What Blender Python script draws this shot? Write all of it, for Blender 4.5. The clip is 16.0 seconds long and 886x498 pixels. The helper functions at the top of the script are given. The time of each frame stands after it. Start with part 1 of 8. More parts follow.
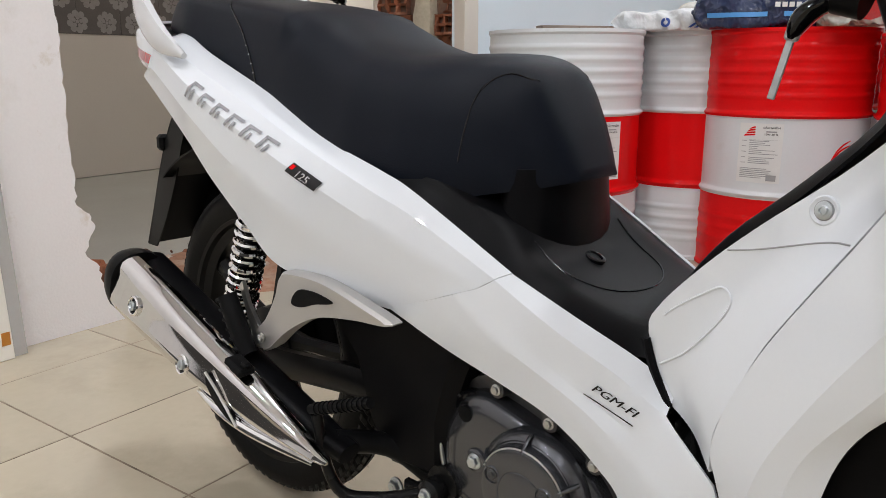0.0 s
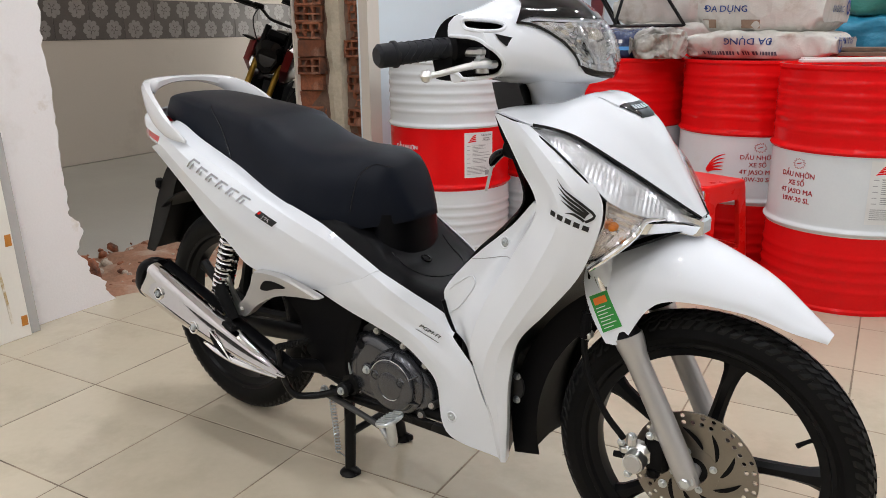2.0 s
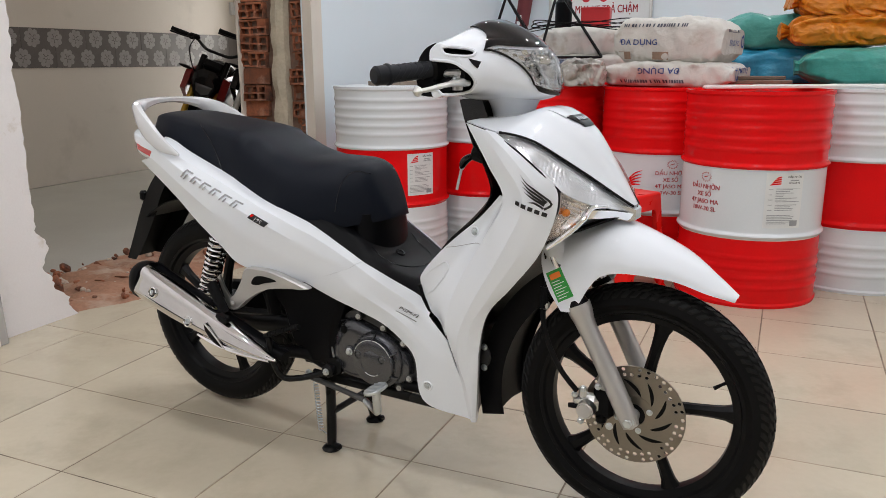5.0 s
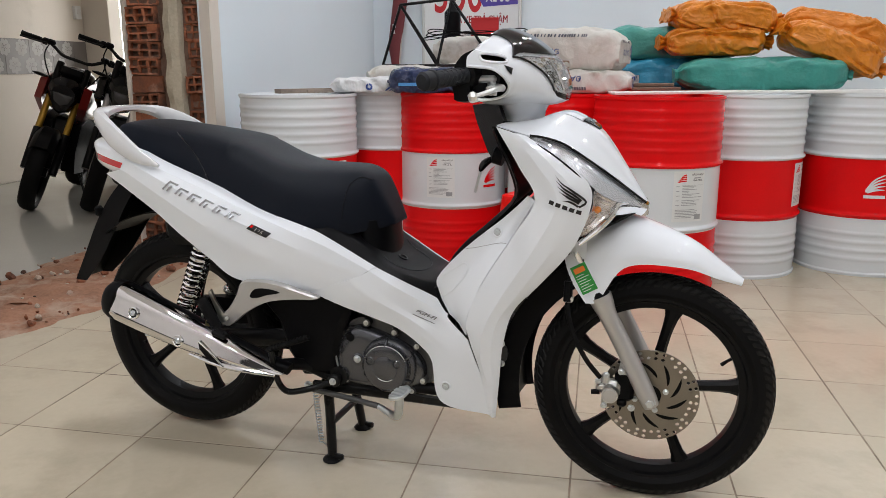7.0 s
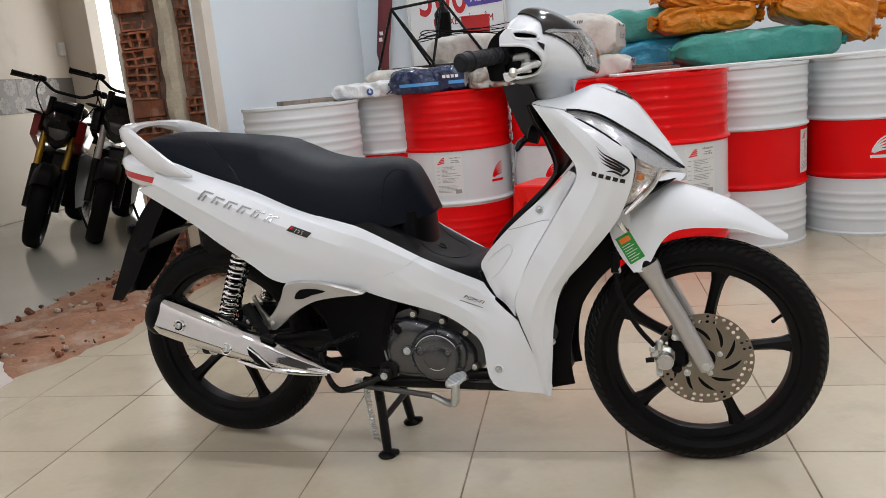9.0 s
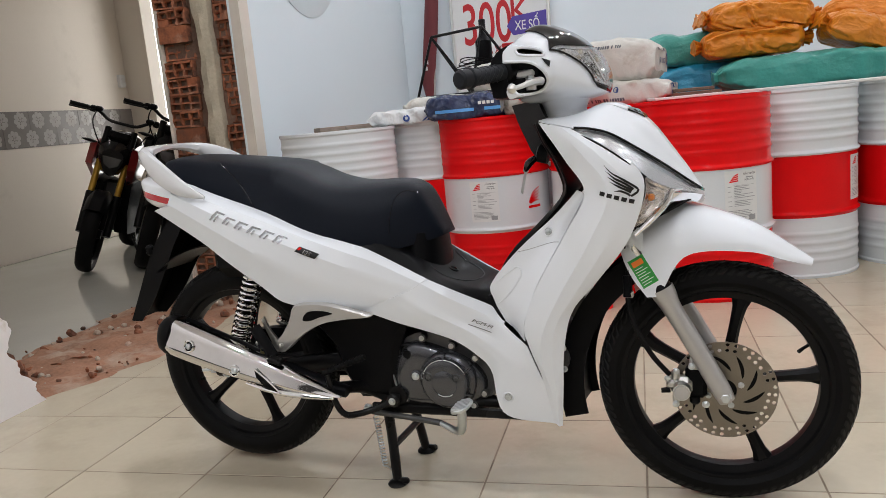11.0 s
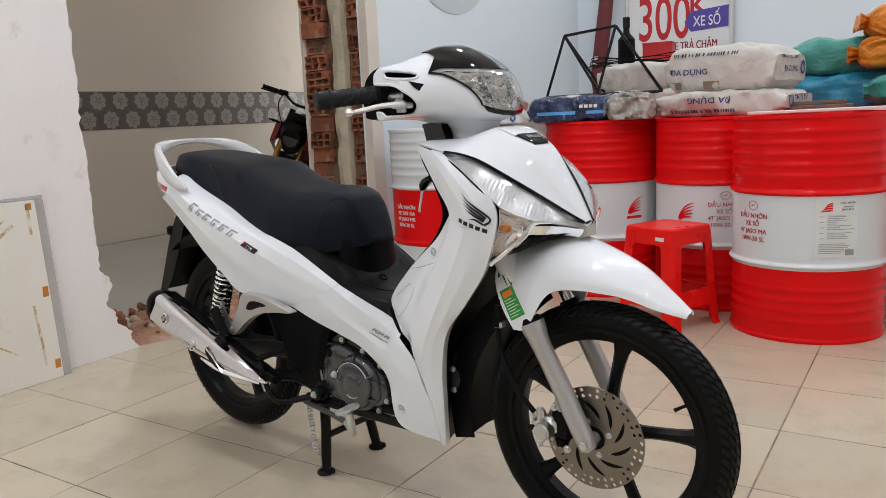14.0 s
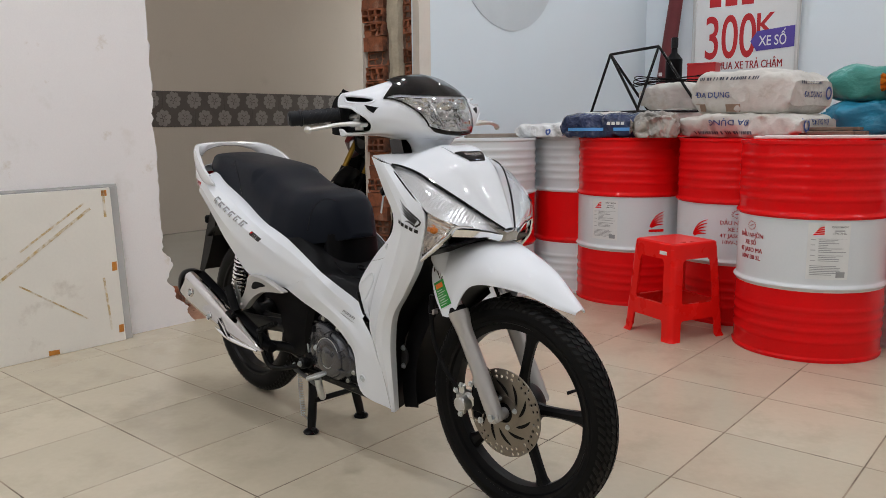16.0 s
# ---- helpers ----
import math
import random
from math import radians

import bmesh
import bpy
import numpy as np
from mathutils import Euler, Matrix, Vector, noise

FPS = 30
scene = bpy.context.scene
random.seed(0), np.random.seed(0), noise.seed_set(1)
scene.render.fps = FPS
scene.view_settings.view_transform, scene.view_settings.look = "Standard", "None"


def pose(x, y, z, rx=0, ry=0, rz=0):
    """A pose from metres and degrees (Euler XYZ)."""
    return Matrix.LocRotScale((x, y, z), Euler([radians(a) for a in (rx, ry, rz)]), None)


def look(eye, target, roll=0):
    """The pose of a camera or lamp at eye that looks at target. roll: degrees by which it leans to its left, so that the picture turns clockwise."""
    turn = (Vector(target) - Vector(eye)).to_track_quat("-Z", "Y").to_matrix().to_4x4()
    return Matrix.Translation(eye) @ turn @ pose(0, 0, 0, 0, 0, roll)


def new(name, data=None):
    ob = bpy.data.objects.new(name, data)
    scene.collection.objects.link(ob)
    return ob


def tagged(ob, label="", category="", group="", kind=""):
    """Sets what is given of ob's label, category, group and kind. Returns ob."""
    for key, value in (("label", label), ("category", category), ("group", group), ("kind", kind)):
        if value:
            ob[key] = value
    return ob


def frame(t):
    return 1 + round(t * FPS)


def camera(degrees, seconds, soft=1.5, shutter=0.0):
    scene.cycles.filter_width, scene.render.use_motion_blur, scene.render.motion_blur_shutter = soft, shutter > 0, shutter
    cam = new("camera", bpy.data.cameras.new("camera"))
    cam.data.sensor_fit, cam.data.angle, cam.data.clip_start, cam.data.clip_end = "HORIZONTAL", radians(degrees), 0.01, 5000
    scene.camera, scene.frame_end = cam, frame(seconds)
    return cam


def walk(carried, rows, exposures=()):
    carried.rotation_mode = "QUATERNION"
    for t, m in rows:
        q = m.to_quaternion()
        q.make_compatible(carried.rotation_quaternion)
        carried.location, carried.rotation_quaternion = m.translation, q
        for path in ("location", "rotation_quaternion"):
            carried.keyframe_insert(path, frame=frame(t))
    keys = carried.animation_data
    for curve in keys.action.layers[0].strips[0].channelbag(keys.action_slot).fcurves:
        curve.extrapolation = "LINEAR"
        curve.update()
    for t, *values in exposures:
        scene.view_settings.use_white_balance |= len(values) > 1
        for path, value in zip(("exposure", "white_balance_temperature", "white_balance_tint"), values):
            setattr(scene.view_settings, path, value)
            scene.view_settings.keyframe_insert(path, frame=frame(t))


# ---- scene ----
cam = camera(59.5, 16.0, soft=0.75)
PATH = [
    (0, (0.999, -0.878, 0.759), (-0.132, 0.706, 0.298), 0.0),
    (0.5, (1.134, -1.070, 0.909), (0.100, 0.558, 0.380), 0.2),
    (1, (1.231, -1.257, 0.957), (0.230, 0.391, 0.426), 0.0),
    (1.5, (1.356, -1.381, 1.005), (0.368, 0.264, 0.444), -0.8),
    (2, (1.47, -1.449, 1.021), (0.513, 0.22, 0.475), -0.6),
    (2.5, (1.633, -1.518, 1.021), (0.675, 0.158, 0.499), -0.3),
    (3, (1.707, -1.571, 1.032), (0.742, 0.106, 0.524), -0.2),
    (3.5, (1.682, -1.644, 1.025), (0.768, 0.065, 0.53), 0.1),
    (4, (1.616, -1.734, 1.019), (0.771, 0.014, 0.536), 0.1),
    (6.3, (1.259, -1.767, 1.001), (0.655, 0.084, 0.545), -0.6),
    (6.5, (1.205, -1.817, 1.001), (0.681, 0.059, 0.547), -0.1),
    (7, (1.11, -1.914, 1.005), (0.728, -0.004, 0.553), -0.1),
    (7.5, (1.069, -1.961, 0.999), (0.708, -0.046, 0.55), -1.9),
    (8, (1.043, -1.963, 0.993), (0.688, -0.046, 0.546), -3.7),
    (8.5, (1.027, -1.958, 0.985), (0.666, -0.041, 0.543), -4.5),
    (9, (0.995, -1.952, 0.959), (0.632, -0.033, 0.527), -5.1),
    (11.3, (1.148, -1.872, 0.922), (0.582, 0.018, 0.591), -5.4),
    (11.5, (1.196, -1.854, 0.927), (0.573, 0.018, 0.6), -5.2),
    (12, (1.315, -1.784, 0.916), (0.569, 0.048, 0.615), -4.3),
    (12.5, (1.425, -1.758, 0.911), (0.623, 0.05, 0.616), -3.6),
    (13, (1.568, -1.739, 0.913), (0.747, 0.06, 0.612), -3.2),
    (13.5, (1.694, -1.707, 0.928), (0.791, 0.048, 0.604), -2.8),
    (14, (1.82, -1.619, 0.939), (0.753, 0.039, 0.604), -2.7),
    (14.5, (1.948, -1.554, 0.938), (0.699, -0.028, 0.608), -2.1),
    (15, (2.058, -1.565, 0.939), (0.782, -0.06, 0.615), -1.2),
    (15.5, (2.208, -1.619, 0.946), (0.929, -0.114, 0.627), -0.8),
    (16, (2.298, -1.652, 0.965), (1.021, -0.146, 0.647), -0.6),
]
walk(cam, [(t, look(eye, target, roll)) for t, eye, target, roll in PATH], [(0, 0.11), (1, 0.09), (2.5, 0.10), (4, 0.0), (9, -0.03), (12.5, -0.01), (14, -0.04), (15, -0.12), (16, -0.22)])

# ---- light ----
# cool white downlights in the ceiling
ROOM_H = 3.3
ROWS = {-4.2: 15.0, -2.6: 17.0, -0.9: 14.0, 0.9: 12.0, 2.7: 10.0, 4.2: 8.5}
LAMPS = [(x, y) for y in ROWS for x in (-0.1, 1.6, 3.3) if not (x > 3 and y < -2)]
ADDED_FAR_LAMPS = [(-2.2, 0.4), (-2.7, 2.4), (-2.2, 4.6)]
world = bpy.data.worlds.new("daylight")
scene.world = world
world.use_nodes = True
sky = world.node_tree.nodes.new("ShaderNodeTexSky")
sky.sky_type, sky.sun_disc, sky.sun_elevation, sky.sun_rotation = "NISHITA", False, radians(48), radians(200)
world.node_tree.links.new(sky.outputs[0], world.node_tree.nodes["Background"].inputs[0])
world.node_tree.nodes["Background"].inputs[1].default_value = 0.05


def area(name, m, sx, sy, watts, colour, shape="RECTANGLE"):
    lamp = bpy.data.lights.new(name, "AREA")
    lamp.shape, lamp.size, lamp.size_y, lamp.energy, lamp.color = shape, sx, sy, watts, colour
    ob = new(name, lamp)
    ob.matrix_world = m
    return ob


for x, y in LAMPS:
    area("downlight_lamp", pose(x, y, ROOM_H - 0.03), 0.10, 0.10, ROWS[y], (0.945, 0.955, 1.01), "DISK")
# unseen lamps, added to brighten the room next door
for x, y in ADDED_FAR_LAMPS:
    area("downlight_lamp", pose(x, y, ROOM_H - 0.03), 0.10, 0.10, 5.4, (1.0, 0.92, 0.89), "DISK")
# daylight through the doorway of the next room
area("doorway_light", look((-3.45, 5.42, 1.5), (-3.7, 2.0, 0.9)), 0.7, 2.2, 4, (1.0, 0.97, 0.95))


# ---- materials ----
def mat(name, colour, rough=0.5, metal=0.0, vary=0.08, scale=6.0, fine=90.0, bump=0.0, coat=0.0, trans=0.0, ior=1.45, island=0.0, rvary=0.06, spec=0.5):
    """A procedural surface: two scales of noise vary the colour and the gloss, a fine one gives relief."""
    m = bpy.data.materials.new(name)
    m.use_nodes = True
    nt = m.node_tree
    b = nt.nodes["Principled BSDF"]
    b.inputs["Metallic"].default_value, b.inputs["Roughness"].default_value = metal, rough
    b.inputs["Coat Weight"].default_value, b.inputs["Coat Roughness"].default_value = coat, 0.025
    b.inputs["Transmission Weight"].default_value, b.inputs["IOR"].default_value = trans, ior
    b.inputs["Specular IOR Level"].default_value = spec
    link = nt.links.new
    tc = nt.nodes.new("ShaderNodeTexCoord")
    n1, n2 = nt.nodes.new("ShaderNodeTexNoise"), nt.nodes.new("ShaderNodeTexNoise")
    n1.inputs["Scale"].default_value, n2.inputs["Scale"].default_value = scale, fine
    n1.inputs["Detail"].default_value, n2.inputs["Detail"].default_value = 5, 3
    link(tc.outputs["Object"], n1.inputs["Vector"]), link(tc.outputs["Object"], n2.inputs["Vector"])
    add = nt.nodes.new("ShaderNodeMath")
    add.operation = "MULTIPLY_ADD"
    add.inputs[1].default_value = 0.6
    link(n2.outputs["Fac"], add.inputs[0]), link(n1.outputs["Fac"], add.inputs[2])
    ramp = nt.nodes.new("ShaderNodeMapRange")
    ramp.inputs["From Min"].default_value, ramp.inputs["From Max"].default_value = 0.45, 1.15
    ramp.inputs["To Min"].default_value, ramp.inputs["To Max"].default_value = 1 - vary, 1 + vary
    link(add.outputs[0], ramp.inputs["Value"])
    last = ramp.outputs[0]
    if island:
        oi = nt.nodes.new("ShaderNodeObjectInfo")
        r2 = nt.nodes.new("ShaderNodeMapRange")
        r2.inputs["To Min"].default_value, r2.inputs["To Max"].default_value = 1 - island, 1 + island
        link(oi.outputs["Random"], r2.inputs["Value"])
        mul = nt.nodes.new("ShaderNodeMath")
        mul.operation = "MULTIPLY"
        link(last, mul.inputs[0]), link(r2.outputs[0], mul.inputs[1])
        last = mul.outputs[0]
    tint = nt.nodes.new("ShaderNodeVectorMath")
    tint.operation = "SCALE"
    tint.inputs[0].default_value = colour
    link(last, tint.inputs["Scale"]), link(tint.outputs[0], b.inputs["Base Color"])
    rr = nt.nodes.new("ShaderNodeMapRange")
    rr.inputs["To Min"].default_value, rr.inputs["To Max"].default_value = max(0.02, rough - rvary), min(1, rough + rvary)
    link(n1.outputs["Fac"], rr.inputs["Value"]), link(rr.outputs[0], b.inputs["Roughness"])
    if bump:
        bp = nt.nodes.new("ShaderNodeBump")
        bp.inputs["Strength"].default_value, bp.inputs["Distance"].default_value = 0.6, bump
        link(n2.outputs["Fac"], bp.inputs["Height"]), link(bp.outputs[0], b.inputs["Normal"])
    return m


def stained(m, colour, scale, low, high, seed=0.0, dim=(1, 1, 1)):
    """Lays stains of another colour over a material."""
    nt = m.node_tree
    b = nt.nodes["Principled BSDF"]
    tc, mp, n = nt.nodes.new("ShaderNodeTexCoord"), nt.nodes.new("ShaderNodeMapping"), nt.nodes.new("ShaderNodeTexNoise")
    mp.inputs["Location"].default_value, mp.inputs["Scale"].default_value = (seed, seed * 2, seed), dim
    n.inputs["Scale"].default_value, n.inputs["Detail"].default_value, n.inputs["Roughness"].default_value = scale, 8, 0.65
    r, mx = nt.nodes.new("ShaderNodeMapRange"), nt.nodes.new("ShaderNodeMix")
    r.inputs["From Min"].default_value, r.inputs["From Max"].default_value = low, high
    mx.data_type = "RGBA"
    mx.inputs["B"].default_value = (*colour, 1)
    old = b.inputs["Base Color"].links[0].from_socket
    nt.links.new(tc.outputs["Object"], mp.inputs[0]), nt.links.new(mp.outputs[0], n.inputs["Vector"])
    nt.links.new(n.outputs["Fac"], r.inputs["Value"]), nt.links.new(r.outputs[0], mx.inputs["Factor"])
    nt.links.new(old, mx.inputs["A"]), nt.links.new(mx.outputs["Result"], b.inputs["Base Color"])
    return m


def crumpled(m, scale, distance, stretch=(1, 1, 1)):
    """Adds the sharp creases of crumpled foil or cloth to a material's relief."""
    nt = m.node_tree
    b = nt.nodes["Principled BSDF"]
    tc, mp, warp = nt.nodes.new("ShaderNodeTexCoord"), nt.nodes.new("ShaderNodeMapping"), nt.nodes.new("ShaderNodeTexNoise")
    mp.inputs["Scale"].default_value = stretch
    warp.inputs["Scale"].default_value, warp.inputs["Detail"].default_value = scale * 0.7, 2
    move = nt.nodes.new("ShaderNodeVectorMath")
    move.operation = "MULTIPLY_ADD"
    move.inputs[1].default_value = (0.9 / scale,) * 3
    cell = nt.nodes.new("ShaderNodeTexVoronoi")
    cell.feature = "F1"
    cell.inputs["Scale"].default_value, cell.inputs["Detail"].default_value, cell.inputs["Roughness"].default_value = scale, 2.0, 0.45
    bp = nt.nodes.new("ShaderNodeBump")
    bp.inputs["Strength"].default_value, bp.inputs["Distance"].default_value = 0.8, distance
    link = nt.links.new
    link(tc.outputs["Object"], mp.inputs[0]), link(mp.outputs[0], warp.inputs["Vector"])
    link(warp.outputs["Color"], move.inputs[0]), link(mp.outputs[0], move.inputs[2])
    link(move.outputs[0], cell.inputs["Vector"]), link(cell.outputs["Distance"], bp.inputs["Height"])
    if b.inputs["Normal"].links:
        link(b.inputs["Normal"].links[0].from_socket, bp.inputs["Normal"])
    link(bp.outputs[0], b.inputs["Normal"])
    return m


def glow(name, colour, strength):
    m = bpy.data.materials.new(name)
    m.use_nodes = True
    b = m.node_tree.nodes["Principled BSDF"]
    b.inputs["Emission Color"].default_value, b.inputs["Emission Strength"].default_value = (*colour, 1), strength
    return m


def clear(name):
    """A thin clear pane: seen through, with a gloss that grows at the edge."""
    m = bpy.data.materials.new(name)
    m.use_nodes = True
    nt = m.node_tree
    nt.nodes.remove(nt.nodes["Principled BSDF"])
    a, g, x, fr = (nt.nodes.new("ShaderNode" + n) for n in ("BsdfTransparent", "BsdfGlossy", "MixShader", "LayerWeight"))
    a.inputs[0].default_value = (0.96, 0.965, 0.97, 1)
    g.inputs["Roughness"].default_value = 0.03
    fr.inputs[0].default_value = 0.12
    nt.links.new(fr.outputs[1], x.inputs[0]), nt.links.new(a.outputs[0], x.inputs[1]), nt.links.new(g.outputs[0], x.inputs[2])
    nt.links.new(x.outputs[0], nt.nodes["Material Output"].inputs["Surface"])
    return m


WALL = stained(mat("painted_plaster", (0.85, 0.832, 0.825), 0.55, vary=0.035, scale=2.0, fine=140, bump=0.0012), (0.62, 0.58, 0.51), 2.2, 0.60, 0.88, 3)
stained(WALL, (0.60, 0.53, 0.42), 7.0, 0.64, 0.80, 12)
WALL_COOL = mat("bluish_white_paint", (0.75, 0.83, 0.875), 0.35, vary=0.02, scale=1.2, fine=120, bump=0.0004)
CREAM = stained(mat("cream_paint", (0.70, 0.64, 0.56), 0.5, vary=0.03, scale=1.5, bump=0.0004), (0.5, 0.45, 0.38), 1.2, 0.6, 0.85, 5)
CEIL = mat("white_ceiling_paint", (0.8, 0.8, 0.79), 0.7, vary=0.02)
TILE = stained(mat("cream_glazed_tile", (0.55, 0.487, 0.37), 0.2, vary=0.05, scale=3.0, fine=45, island=0.05, rvary=0.08), (0.43, 0.375, 0.275), 3.5, 0.55, 0.85, 1)
GROUT = stained(mat("dirty_grout", (0.29, 0.23, 0.165), 0.9, vary=0.35, scale=9), (0.06, 0.043, 0.03), 4.5, 0.44, 0.68, 3)
GREY_FLOOR = mat("pale_polished_floor", (0.5, 0.5, 0.46), 0.13, vary=0.05, scale=2)
DUST = stained(mat("red_brick_dust", (0.33, 0.175, 0.11), 0.95, vary=0.35, scale=7, fine=60, bump=0.006), (0.5, 0.4, 0.31), 5, 0.5, 0.75, 2)
BRICK = stained(mat("hollow_clay_brick", (0.30, 0.105, 0.05), 0.9, vary=0.3, scale=12, fine=70, bump=0.003, island=0.35), (0.5, 0.33, 0.24), 9, 0.55, 0.8, 4)
stained(BRICK, (0.07, 0.04, 0.03), 5.5, 0.44, 0.60, 9)
MORTAR = stained(mat("broken_mortar", (0.5, 0.43, 0.35), 0.95, vary=0.2, scale=14, fine=80, bump=0.006), (0.35, 0.2, 0.14), 7, 0.5, 0.7, 6)
WHITE = mat("pearl_white_lacquer", (0.80, 0.835, 0.875), 0.4, vary=0.012, scale=2, fine=300, coat=1.0, rvary=0.02, spec=0.15)
BLACK_LACQUER = mat("gloss_black_plastic", (0.006, 0.006, 0.007), 0.06, vary=0.2, spec=0.4, rvary=0.02)
# lighter than the tyre's rubber, so the grooves between blocks look shaded
TREAD = mat("tyre_tread_rubber", (0.0068, 0.0068, 0.0068), 0.45, vary=0.25, scale=10, fine=160, spec=0.25)
BADGE = mat("satin_chrome_badge", (0.42, 0.43, 0.45), 0.25, metal=1.0, vary=0.1)
SHIELD_CHROME = mat("chromed_shield", (0.70, 0.69, 0.69), 0.045, metal=1.0, vary=0.05, rvary=0.03)
BLACK = mat("matt_black_plastic", (0.0042, 0.0042, 0.0048), 0.4, vary=0.18, scale=8, fine=500, bump=0.0002, spec=0.1)
SEAT = mat("black_vinyl", (0.0058, 0.0080, 0.0135), 0.45, vary=0.12, scale=5, fine=900, bump=0.0003, spec=0.15)
RUBBER = mat("tyre_rubber", (0.0042, 0.0042, 0.0044), 0.6, vary=0.25, scale=10, fine=160, bump=0.0005, spec=0.15)
SATIN_BLACK = mat("satin_black_metal", (0.0058, 0.0058, 0.0062), 0.34, vary=0.15, scale=10, fine=300, spec=0.15)
GRIP = mat("grip_rubber", (0.0105, 0.0120, 0.0155), 0.5, vary=0.2, scale=20, fine=200, spec=0.25)
STEEL_BLACK = mat("black_enamelled_steel", (0.008, 0.008, 0.008), 0.28, vary=0.15, spec=0.2)
CHROME = mat("chrome", (0.86, 0.87, 0.88), 0.06, metal=1.0, vary=0.02, rvary=0.03)
ALU = mat("satin_aluminium", (0.62, 0.62, 0.6), 0.33, metal=1.0, vary=0.06, fine=200)
SILVER = mat("silver_paint", (0.50, 0.49, 0.475), 0.36, metal=0.55, vary=0.03, fine=500, coat=0.3)
ENGINE = mat("dark_grey_engine_paint", (0.085, 0.088, 0.098), 0.26, metal=0.7, vary=0.06, fine=260, coat=0.5)
ENGINE_DARK = mat("raw_cast_alloy", (0.10, 0.10, 0.10), 0.5, metal=0.7, vary=0.2, fine=240, bump=0.0006)
DISC = mat("brushed_disc_steel", (0.25, 0.225, 0.19), 0.34, metal=1.0, vary=0.08, scale=14, fine=260)
ZINC = mat("zinc_plated_steel", (0.62, 0.66, 0.68), 0.3, metal=1.0, vary=0.1, fine=150)
LENS = clear("clear_lamp_lens")
LAMP_SILVER = mat("bright_lamp_silver", (0.86, 0.87, 0.88), 0.24, metal=0.65, vary=0.06, scale=40, fine=160)
SILVERED = mat("silvered_reflector", (0.88, 0.89, 0.9), 0.16, metal=1.0, vary=0.08, scale=40, fine=160)
AMBER = mat("amber_lens", (0.75, 0.22, 0.03), 0.12, vary=0.1)
RED_LENS = mat("red_tail_lens", (0.5, 0.02, 0.025), 0.08, vary=0.08, coat=0.6)
RED = stained(mat("red_drum_enamel", (0.78, 0.007, 0.009), 0.17, vary=0.06, scale=5, fine=120, spec=0.17), (0.66, 0.02, 0.02), 6, 0.6, 0.85, 1)
DRUM_WHITE = stained(mat("white_drum_enamel", (0.70, 0.735, 0.755), 0.2, vary=0.03, scale=4, fine=120, spec=0.4), (0.6, 0.6, 0.57), 5, 0.62, 0.85, 8)
RED_PLASTIC = mat("red_moulded_plastic", (0.84, 0.012, 0.009), 0.28, spec=0.25, vary=0.05, scale=8, fine=200)
PAPER = mat("printed_paper", (0.74, 0.75, 0.74), 0.5, vary=0.04)
INK = mat("grey_print", (0.36, 0.37, 0.38), 0.6)
PALE_INK = mat("pale_grey_print", (0.33, 0.335, 0.34), 0.6)
RED_INK = mat("dark_red_print", (0.42, 0.015, 0.02), 0.55)
BLUE_INK = mat("blue_print", (0.035, 0.08, 0.3), 0.55)
BLACK_INK = mat("black_decal", (0.012, 0.012, 0.013), 0.35)
GREEN_INK = mat("green_sticker", (0.03, 0.3, 0.05), 0.4, vary=0.05)
ORANGE_INK = mat("orange_print", (0.8, 0.2, 0.02), 0.45)


# ---- shapes ----
def spline(pts, n, closed=False):
    """n points along a smooth curve through the given ones."""
    p = np.asarray(pts, float)
    if closed:
        p = np.vstack([p, p[:1]])
    if len(p) == 2:
        return p[0] + (p[1] - p[0]) * np.linspace(0, 1, n)[:, None]
    ext = np.vstack([p[-2] if closed else 2 * p[0] - p[1], p, p[1] if closed else 2 * p[-1] - p[-2]])
    k = np.r_[0, np.cumsum(np.maximum(np.linalg.norm(np.diff(p, axis=0), axis=1), 1e-6) ** 0.5)]
    out = []
    for u in np.linspace(0, k[-1], n, endpoint=not closed):
        i = min(int(np.searchsorted(k, u, "right")) - 1, len(p) - 2)
        s = (u - k[i]) / (k[i + 1] - k[i])
        a, b, c, d = ext[i : i + 4]
        out.append(0.5 * (2 * b + (c - a) * s + (2 * a - 5 * b + 4 * c - d) * s**2 + (3 * b - a - 3 * c + d) * s**3))
    return np.array(out)


def along(pts, radii, n):
    """A curve of n points and a radius for each."""
    c = spline([(*p, r) for p, r in zip(pts, radii)], n)
    return c[:, :3], c[:, 3]


